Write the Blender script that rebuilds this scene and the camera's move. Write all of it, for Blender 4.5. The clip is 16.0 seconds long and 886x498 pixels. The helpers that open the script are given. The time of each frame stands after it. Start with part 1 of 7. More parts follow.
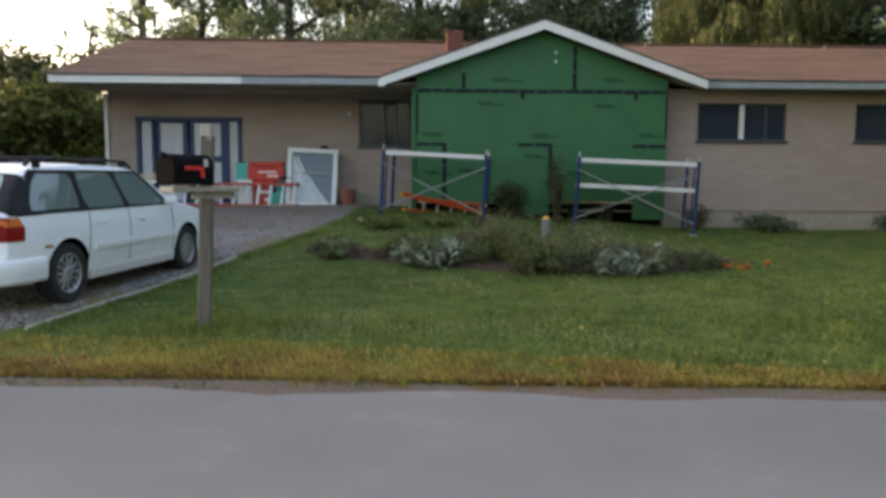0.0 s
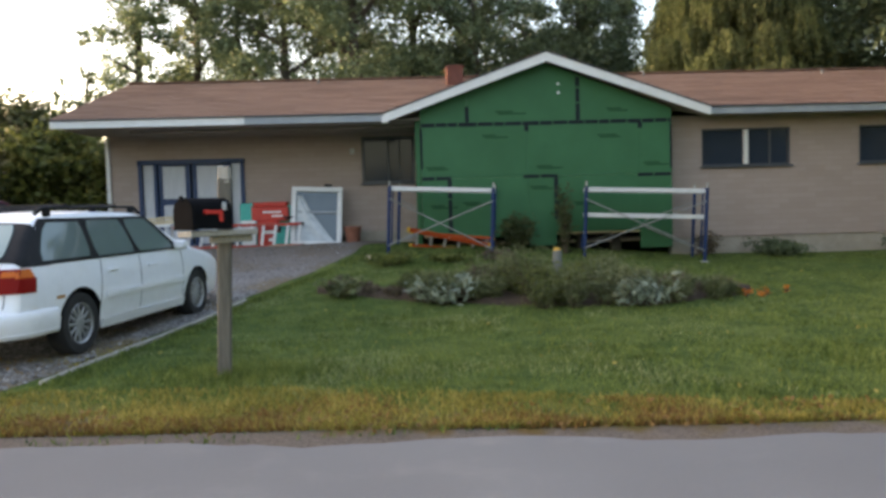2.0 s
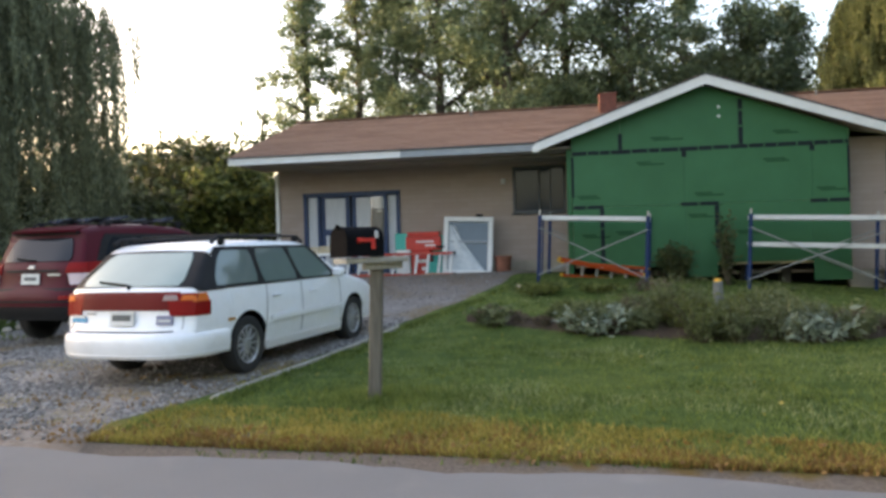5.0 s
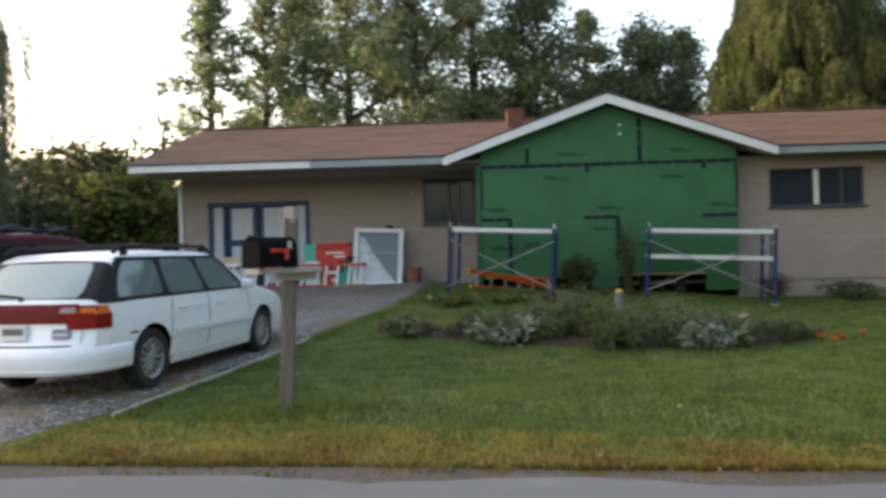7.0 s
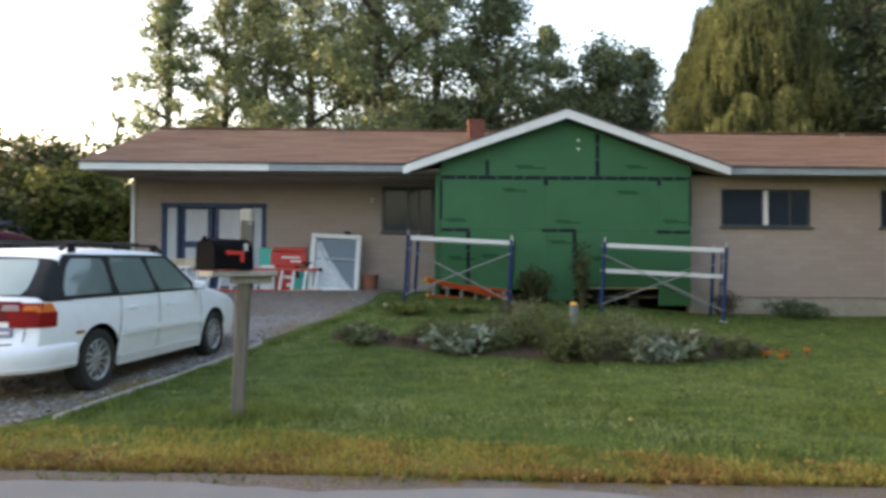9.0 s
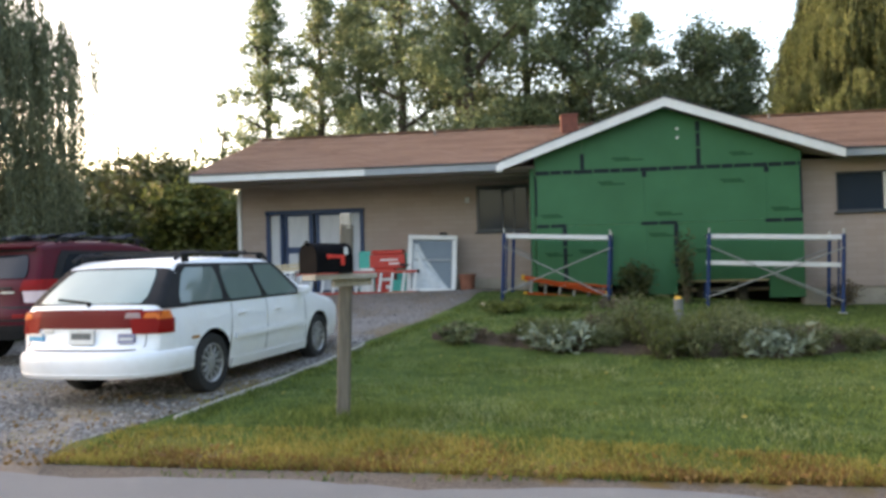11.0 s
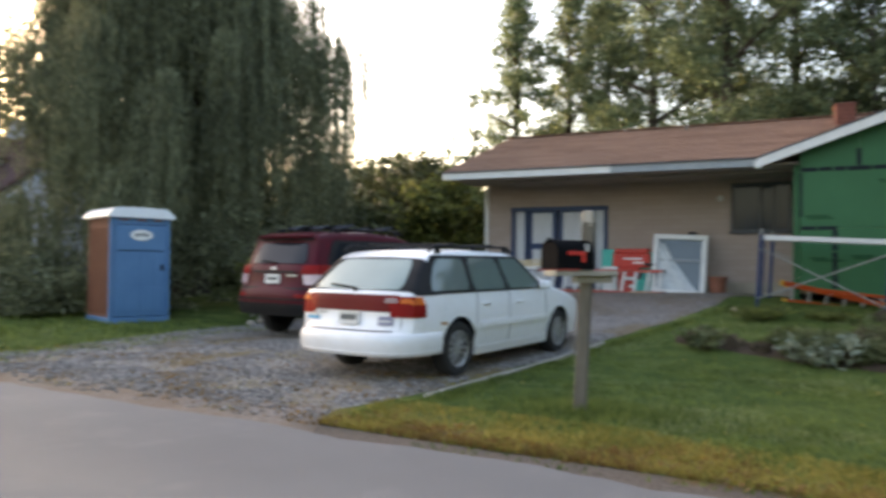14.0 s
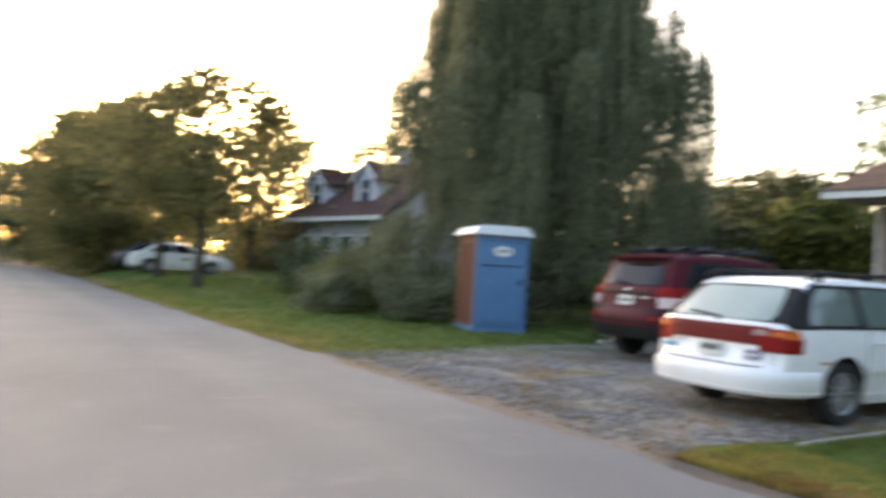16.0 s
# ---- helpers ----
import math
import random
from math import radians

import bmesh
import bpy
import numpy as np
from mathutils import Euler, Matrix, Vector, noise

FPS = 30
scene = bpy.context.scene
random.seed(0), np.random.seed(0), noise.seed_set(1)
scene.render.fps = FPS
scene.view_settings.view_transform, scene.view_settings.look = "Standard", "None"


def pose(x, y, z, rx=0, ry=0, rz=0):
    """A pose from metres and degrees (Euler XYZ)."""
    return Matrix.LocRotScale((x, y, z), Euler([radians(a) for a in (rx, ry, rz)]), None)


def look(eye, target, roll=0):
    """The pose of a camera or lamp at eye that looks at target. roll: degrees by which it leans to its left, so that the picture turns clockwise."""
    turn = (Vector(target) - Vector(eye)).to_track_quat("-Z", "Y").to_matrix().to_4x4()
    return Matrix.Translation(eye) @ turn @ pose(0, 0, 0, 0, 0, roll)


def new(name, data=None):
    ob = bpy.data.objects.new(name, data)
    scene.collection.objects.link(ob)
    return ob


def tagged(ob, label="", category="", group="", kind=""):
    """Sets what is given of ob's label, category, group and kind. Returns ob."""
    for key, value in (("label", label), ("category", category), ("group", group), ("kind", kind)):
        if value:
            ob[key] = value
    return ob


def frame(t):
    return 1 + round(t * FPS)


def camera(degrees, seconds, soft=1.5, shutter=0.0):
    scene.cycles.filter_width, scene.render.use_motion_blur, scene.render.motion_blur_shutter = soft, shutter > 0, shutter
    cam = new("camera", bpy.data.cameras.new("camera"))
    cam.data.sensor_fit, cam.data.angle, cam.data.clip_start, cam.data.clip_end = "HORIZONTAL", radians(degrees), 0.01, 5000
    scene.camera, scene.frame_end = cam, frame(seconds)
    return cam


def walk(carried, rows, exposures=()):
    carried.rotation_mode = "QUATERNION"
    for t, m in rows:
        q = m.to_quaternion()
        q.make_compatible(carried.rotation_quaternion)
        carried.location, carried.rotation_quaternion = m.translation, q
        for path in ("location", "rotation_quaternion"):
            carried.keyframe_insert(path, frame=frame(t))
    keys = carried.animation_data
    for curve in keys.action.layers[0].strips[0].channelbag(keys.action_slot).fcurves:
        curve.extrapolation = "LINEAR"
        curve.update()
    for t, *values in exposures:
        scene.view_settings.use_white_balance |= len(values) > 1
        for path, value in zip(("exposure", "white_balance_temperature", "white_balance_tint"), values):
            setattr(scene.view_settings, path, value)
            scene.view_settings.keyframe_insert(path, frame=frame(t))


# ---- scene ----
cam = camera(62.7, 16.0, soft=3.2, shutter=0.8)
PATH = [
    (0, (0.299, 0.329, 1.142), (0.374, 2.318, 0.95), 0.26),
    (0.5, (0.22, 0.339, 1.153), (0.296, 2.333, 1.027), -0.5),
    (1, (0.142, 0.349, 1.164), (0.309, 2.34, 1.069), -1.27),
    (1.5, (0.035, 0.455, 1.164), (0.14, 2.451, 1.087), -2.25),
    (2, (0.063, 0.506, 1.165), (0.149, 2.501, 1.064), -1.64),
    (2.5, (0.149, 0.547, 1.155), (0.12, 2.546, 1.093), -1.04),
    (3, (0.182, 0.536, 1.16), (0.004, 2.528, 1.141), -1.14),
    (3.5, (0.19, 0.536, 1.168), (-0.024, 2.524, 1.163), -1.88),
    (4, (0.174, 0.525, 1.181), (-0.082, 2.508, 1.176), -2.04),
    (4.2, (0.157, 0.527, 1.164), (-0.138, 2.505, 1.156), -2.55),
    (6.3, (0.059, 0.489, 1.135), (-0.287, 2.459, 1.15), -1.1),
    (6.5, (0.048, 0.479, 1.135), (-0.215, 2.462, 1.156), -0.7),
    (7, (0.063, 0.464, 1.135), (-0.013, 2.462, 1.155), -1.5),
    (7.5, (0.069, 0.469, 1.125), (0.081, 2.469, 1.143), -0.8),
    (8, (0.074, 0.472, 1.124), (0.166, 2.47, 1.155), -0.8),
    (8.5, (0.067, 0.472, 1.132), (0.148, 2.469, 1.182), -0.1),
    (9, (0.051, 0.474, 1.132), (0.093, 2.473, 1.175), 0.3),
    (9.2, (0.035, 0.485, 1.129), (0.039, 2.485, 1.179), 0.4),
    (11.3, (0.049, 0.499, 1.123), (-0.187, 2.484, 1.165), -1.4),
    (11.5, (0.086, 0.514, 1.129), (-0.14, 2.501, 1.167), -0.4),
    (12, (0.139, 0.557, 1.132), (-0.188, 2.529, 1.201), 1.0),
    (12.5, (0.165, 0.568, 1.125), (-0.247, 2.524, 1.196), 0.9),
    (13, (0.165, 0.537, 1.121), (-0.266, 2.487, 1.231), 0.7),
    (13.5, (0.123, 0.479, 1.114), (-0.473, 2.387, 1.169), 0.6),
    (14, (0.099, 0.355, 1.116), (-0.757, 2.162, 1.157), 0.6),
    (14.5, (0.082, 0.364, 1.11), (-0.914, 2.098, 1.161), 0.4),
    (15, (-0.026, 0.488, 1.117), (-1.23, 2.084, 1.179), 1.7),
    (15.5, (-0.044, 0.549, 1.108), (-1.386, 2.029, 1.207), 2.83),
    (16, (-0.05, 0.405, 1.132), (-1.634, 1.625, 1.193), 3.3),
]
walk(cam, [(t, look(eye, target, roll)) for t, eye, target, roll in PATH], exposures=[(t, e + 0.08, 7130, 20) for t, e in ((0.0, 2.55), (1.0, 2.60), (2.0, 2.74), (3.0, 2.86), (4.0, 2.92), (6.5, 2.57), (8.0, 2.72), (9.0, 2.86), (11.5, 3.00), (12.5, 2.93), (13.0, 2.78), (13.5, 2.64), (14.0, 2.68), (14.5, 2.83), (15.5, 2.88), (16.0, 2.80))])

# ---- world and light: low sun behind the trees down the road, pale open sky ----
SUN_AZ, SUN_EL = radians(-72), radians(9)
world = bpy.data.worlds.new("sky")
scene.world = world
world.use_nodes = True
wn = world.node_tree
bg = wn.nodes["Background"]
sky = wn.nodes.new("ShaderNodeTexSky")
sky.sky_type = "NISHITA"
sky.sun_disc = False
sky.sun_elevation, sky.sun_rotation = SUN_EL, SUN_AZ
sky.air_density, sky.dust_density, sky.ozone_density = 1.0, 3.5, 1.0
wn.links.new(sky.outputs[0], bg.inputs[0])
bg.inputs[1].default_value = 0.15
sun = new("sun", bpy.data.lights.new("sun", "SUN"))
sun.data.energy, sun.data.angle, sun.data.color = 0.7, radians(6), (1.0, 0.86, 0.68)
sun_dir = Vector((math.sin(SUN_AZ) * math.cos(SUN_EL), math.cos(SUN_AZ) * math.cos(SUN_EL), math.sin(SUN_EL)))
sun.matrix_world = look(sun_dir * 50, (0, 0, 0))

# ---- materials ----


def lin(c):
    return tuple(v / 12.92 if v <= 0.04045 else ((v + 0.055) / 1.055) ** 2.4 for v in c)


class Mat:
    """A node material with short ways to add noise, bump and colour ramps."""

    def __init__(self, name, rough=0.7, metal=0.0, coord="Object", spec=0.5):
        self.m = bpy.data.materials.new(name)
        self.m.use_nodes = True
        self.t = self.m.node_tree
        self.b = self.t.nodes["Principled BSDF"]
        self.b.inputs["Roughness"].default_value = rough
        self.b.inputs["Metallic"].default_value = metal
        self.b.inputs["Specular IOR Level"].default_value = spec
        self.co = self.t.nodes.new("ShaderNodeTexCoord").outputs[coord]
        self.bumped = None

    def link(self, a, b):
        self.t.links.new(a, b)

    def noise(self, scale, detail=4.0, rough=0.6, stretch=(1, 1, 1)):
        mp = self.t.nodes.new("ShaderNodeMapping")
        mp.inputs["Scale"].default_value = stretch
        self.link(self.co, mp.inputs[0])
        n = self.t.nodes.new("ShaderNodeTexNoise")
        n.inputs["Scale"].default_value, n.inputs["Detail"].default_value, n.inputs["Roughness"].default_value = scale, detail, rough
        self.link(mp.outputs[0], n.inputs["Vector"])
        return n.outputs["Fac"]

    def ramp(self, fac, stops):
        r = self.t.nodes.new("ShaderNodeValToRGB")
        e = r.color_ramp.elements
        while len(e) < len(stops):
            e.new(0.5)
        for k, (p, c) in enumerate(stops):
            e[k].position, e[k].color = p, (*c, 1)
        self.link(fac, r.inputs[0])
        return r.outputs[0]

    def mix(self, fac, a, b, blend="MIX"):
        n = self.t.nodes.new("ShaderNodeMix")
        n.data_type, n.blend_type = "RGBA", blend
        for sock, v in ((n.inputs[0], fac), (n.inputs[6], a), (n.inputs[7], b)):
            if isinstance(v, (int, float)):
                sock.default_value = v
            elif isinstance(v, tuple):
                sock.default_value = (*v, 1)
            else:
                self.link(v, sock)
        return n.outputs[2]

    def math(self, op, a, b=0.0, c=0.0):
        n = self.t.nodes.new("ShaderNodeMath")
        n.operation = op
        for sock, v in zip(n.inputs, (a, b, c)):
            if isinstance(v, (int, float)):
                sock.default_value = v
            else:
                self.link(v, sock)
        return n.outputs[0]

    def xyz(self):
        n = self.t.nodes.new("ShaderNodeSeparateXYZ")
        self.link(self.co, n.inputs[0])
        return n.outputs

    def color(self, c):
        if isinstance(c, tuple):
            self.b.inputs["Base Color"].default_value = (*c, 1)
        else:
            self.link(c, self.b.inputs["Base Color"])
        return self

    def rough(self, f):
        self.link(f, self.b.inputs["Roughness"])
        return self

    def bump(self, h, strength=0.4, dist=0.02):
        n = self.t.nodes.new("ShaderNodeBump")
        n.inputs["Strength"].default_value, n.inputs["Distance"].default_value = strength, dist
        self.link(h, n.inputs["Height"])
        if self.bumped:
            self.link(self.bumped, n.inputs["Normal"])
        self.bumped = n.outputs[0]
        self.link(self.bumped, self.b.inputs["Normal"])
        return self

    def random(self):
        return self.t.nodes.new("ShaderNodeObjectInfo").outputs["Random"]

    def island(self):
        return self.t.nodes.new("ShaderNodeNewGeometry").outputs["Random Per Island"]


def worn(name, a, b, scale=6.0, rough=0.7, metal=0.0, bump=0.25, dist=0.004, fine=80.0, stretch=(1, 1, 1), spec=0.4):
    """Two tones of one colour in patches, with fine grain relief."""
    m = Mat(name, rough, metal, spec=spec)
    big = m.noise(scale, 4, 0.65, stretch)
    small = m.noise(fine, 3, 0.6, stretch)
    c = m.mix(m.math("MULTIPLY", small, 0.35), m.ramp(big, [(0.3, a), (0.7, b)]), tuple(v * 0.7 for v in a))
    m.color(c).bump(small, bump, dist)
    return m.m


def leafy(name, dark, light, back=0.35, scale=0.6, squash=(1, 1, 1)):
    """Leaves: two greens by leaf and by clump, partly letting light through."""
    m = Mat(name, 0.55, spec=0.25)
    t = m.t
    f = m.math("ADD", m.math("MULTIPLY", m.island(), 0.4), m.math("MULTIPLY", m.noise(scale, 3, 0.6, squash), 0.8))
    c = m.ramp(f, [(0.38, dark), (0.82, light)])
    m.color(c)
    tr = t.nodes.new("ShaderNodeBsdfTranslucent")
    m.link(c, tr.inputs[0])
    mx = t.nodes.new("ShaderNodeMixShader")
    mx.inputs[0].default_value = back
    m.link(m.b.outputs[0], mx.inputs[1])
    m.link(tr.outputs[0], mx.inputs[2])
    m.link(mx.outputs[0], t.nodes["Material Output"].inputs[0])
    return m.m


def make_asphalt():
    m = Mat("asphalt", 0.85)
    big, mid, fine = m.noise(0.35, 3), m.noise(2.2, 4), m.noise(160, 3, 0.7)
    c = m.ramp(big, [(0.3, (0.158, 0.162, 0.164)), (0.7, (0.215, 0.217, 0.216))])
    c = m.mix(m.math("MULTIPLY", fine, 0.5), c, (0.06, 0.06, 0.062))
    c = m.mix(m.ramp(mid, [(0.55, (0, 0, 0)), (0.75, (0.35, 0.35, 0.35))]), c, (0.245, 0.236, 0.222))
    # brownish dust collected along the middle of the lane
    x, y, z = m.xyz()
    lane = m.math("ADD", y, m.math("MULTIPLY", x, 0.072))
    streak = m.math("SUBTRACT", 1.0, m.math("MULTIPLY", m.math("ABSOLUTE", m.math("SUBTRACT", lane, 3.0)), 1.6))
    c = m.mix(m.math("MULTIPLY", m.math("MAXIMUM", streak, 0.0), 0.30), c, (0.235, 0.226, 0.21))
    return m.color(c).bump(fine, 0.5, 0.006).bump(mid, 0.15, 0.01).m


def make_grass_ground():
    m = Mat("grass_ground", 0.95, spec=0.1)
    x, y, z = m.xyz()
    d = m.math("SUBTRACT", m.math("ADD", y, m.math("MULTIPLY", x, 0.077)), 4.75)
    d = m.math("MAXIMUM", d, m.math("SUBTRACT", -6.2, d))
    big, mid, fine = m.noise(0.5, 4), m.noise(3.0, 4), m.noise(45, 4, 0.7)
    lawn = m.ramp(big, [(0.3, (0.08, 0.12, 0.029)), (0.52, (0.124, 0.162, 0.042)), (0.7, (0.19, 0.222, 0.068))])
    lawn = m.mix(m.ramp(mid, [(0.42, (0.85, 0.85, 0.85)), (0.58, (0, 0, 0))]), lawn, (0.054, 0.09, 0.02))
    lawn = m.mix(m.math("MULTIPLY", fine, 0.6), lawn, (0.03, 0.055, 0.012))
    dry = m.ramp(mid, [(0.3, (0.19, 0.18, 0.04)), (0.55, (0.28, 0.22, 0.06)), (0.75, (0.17, 0.10, 0.04))])
    dry = m.mix(m.math("MULTIPLY", fine, 0.6), dry, (0.06, 0.045, 0.02))
    rust = m.ramp(m.math("ADD", d, m.math("MULTIPLY", m.math("SUBTRACT", big, 0.5), 1.2)), [(0.25, (0.75, 0.75, 0.75)), (0.62, (0, 0, 0))])
    dry = m.mix(rust, dry, (0.14, 0.085, 0.035))
    dirt = m.ramp(fine, [(0.3, (0.10, 0.08, 0.065)), (0.7, (0.20, 0.17, 0.14))])
    wob = m.math("ADD", d, m.math("MULTIPLY", m.math("SUBTRACT", mid, 0.5), 0.9))
    thin = m.math("MINIMUM", m.math("MAXIMUM", m.math("ADD", x, 1.0), 0.0), 4.0)
    f1 = m.ramp(m.math("MULTIPLY", m.math("ADD", wob, m.math("MULTIPLY", thin, 0.13)), 0.5), [(0.22, (1, 1, 1)), (0.62, (0, 0, 0))])
    bare = m.math("MULTIPLY", m.math("MAXIMUM", m.math("SUBTRACT", 1.0, m.math("MULTIPLY", m.math("ABSOLUTE", m.math("ADD", x, 2.3)), 0.5)), 0.0), 0.26)
    f2 = m.ramp(m.math("SUBTRACT", wob, bare), [(0.12, (1, 1, 1)), (0.32, (0, 0, 0))])
    c = m.mix(f2, m.mix(f1, lawn, dry), dirt)
    return m.color(c).bump(fine, 0.7, 0.03).m


def make_gravel():
    m = Mat("gravel_bed", 0.95, spec=0.2)
    v = m.t.nodes.new("ShaderNodeTexVoronoi")
    v.inputs["Scale"].default_value = 32
    m.link(m.co, v.inputs["Vector"])
    big = m.noise(0.8, 4)
    sep = m.t.nodes.new("ShaderNodeSeparateColor")
    m.link(v.outputs["Color"], sep.inputs[0])
    c = m.ramp(sep.outputs[0], [(0.0, (0.135, 0.128, 0.12)), (0.5, (0.21, 0.20, 0.19)), (1.0, (0.32, 0.31, 0.295))])
    patch = m.ramp(big, [(0.47, (0, 0, 0)), (0.62, (0.85, 0.85, 0.85))])
    c = m.mix(patch, c, (0.17, 0.12, 0.055))
    # packed and earthy towards the porch, dusty earth along the street
    x, y, z = m.xyz()
    far = m.ramp(m.math("MULTIPLY_ADD", m.math("SUBTRACT", y, 10.5), 0.22, m.math("SUBTRACT", big, 0.5)), [(0.0, (0, 0, 0)), (1.0, (0.8, 0.8, 0.8))])
    c = m.mix(far, c, (0.165, 0.135, 0.11))
    near = m.math("SUBTRACT", m.math("ADD", y, m.math("MULTIPLY", x, 0.077)), 4.75)
    dust = m.ramp(m.math("ADD", near, m.math("MULTIPLY", m.math("SUBTRACT", m.noise(2.0, 4), 0.5), 2.4)), [(0.05, (0.8, 0.8, 0.8)), (0.9, (0, 0, 0))])
    c = m.mix(dust, c, (0.19, 0.14, 0.10))
    return m.color(c).bump(v.outputs["Distance"], -0.9, 0.03).m


def make_block_wall():
    """Beige painted masonry: 20 cm courses just showing through thick paint."""
    m = Mat("beige_painted_block", 0.85, spec=0.25)
    x, y, z = m.xyz()
    cmb = m.t.nodes.new("ShaderNodeCombineXYZ")
    m.link(m.math("ADD", x, y), cmb.inputs[0])
    m.link(z, cmb.inputs[1])
    br = m.t.nodes.new("ShaderNodeTexBrick")
    br.inputs["Scale"].default_value = 1.0
    br.inputs["Brick Width"].default_value, br.inputs["Row Height"].default_value = 0.40, 0.115
    br.inputs["Mortar Size"].default_value, br.inputs["Mortar Smooth"].default_value = 0.008, 0.6
    br.inputs["Color1"].default_value, br.inputs["Color2"].default_value = (0.362, 0.284, 0.248, 1), (0.406, 0.324, 0.284, 1)
    br.inputs["Mortar"].default_value = (0.325, 0.256, 0.22, 1)
    m.link(cmb.outputs[0], br.inputs["Vector"])
    big, fine = m.noise(0.9, 4), m.noise(60, 3)
    c = m.mix(m.math("MULTIPLY", big, 0.5), br.outputs["Color"], (0.315, 0.246, 0.212))
    m.color(c).bump(m.math("SUBTRACT", 1.0, br.outputs["Fac"]), 0.35, 0.008)
    return m.bump(fine, 0.3, 0.006).m


def make_shingle():
    m = Mat("brown_shingle", 0.95, spec=0.15)
    f = m.math("ADD", m.math("MULTIPLY", m.island(), 0.6), m.math("MULTIPLY", m.noise(0.6, 4), 0.5))
    fine = m.noise(120, 3, 0.7)
    c = m.ramp(f, [(0.15, (0.225, 0.132, 0.094)), (0.5, (0.29, 0.175, 0.127)), (0.9, (0.355, 0.219, 0.16))])
    c = m.mix(m.math("MULTIPLY", fine, 0.5), c, (0.13, 0.075, 0.05))
    return m.color(c).bump(fine, 0.5, 0.006).m


def make_sheathing():
    m = Mat("green_coated_sheathing", 0.6, spec=0.3)
    big, fine = m.noise(1.3, 4), m.noise(90, 3)
    c = m.ramp(big, [(0.3, (0.029, 0.125, 0.052)), (0.7, (0.038, 0.155, 0.067))])
    c = m.mix(m.math("MULTIPLY", m.random(), 0.35), c, (0.03, 0.11, 0.045))
    c = m.mix(m.math("MULTIPLY", fine, 0.3), c, (0.02, 0.08, 0.03))
    return m.color(c).bump(m.noise(35, 3, 0.7, (1, 1, 3)), 0.25, 0.004).m


def make_paint(name, base, dirt, rough=0.3, coat=0.5, spec=0.5):
    """Car paint with road dust gathered low down."""
    m = Mat(name, rough, spec=spec)
    m.b.inputs["Coat Weight"].default_value = coat
    m.b.inputs["Coat Roughness"].default_value = 0.12
    n = m.noise(3.0, 5, 0.7)
    x, y, z = m.xyz()
    low = m.math("SUBTRACT", 0.55, z)
    f = m.math("MULTIPLY", m.math("MAXIMUM", m.math("ADD", low, m.math("MULTIPLY", m.math("SUBTRACT", n, 0.5), 0.5)), 0.0), 0.9)
    grime = m.math("MULTIPLY", m.math("MAXIMUM", m.math("SUBTRACT", m.noise(7.0, 5, 0.75), 0.48), 0.0), 0.7)
    m.color(m.mix(grime, m.mix(f, base, dirt), dirt))
    m.rough(m.math("ADD", m.math("MULTIPLY", n, 0.25), rough - 0.1))
    return m.m


def make_glass(name, tint, rough=0.05, metal=0.0, spec=0.5, coat=0.0):
    m = Mat(name, rough, metal, spec=spec)
    m.b.inputs["Coat Weight"].default_value = coat
    m.color(m.mix(m.noise(1.5, 3), tint, tuple(v * 1.35 for v in tint)))
    return m.m


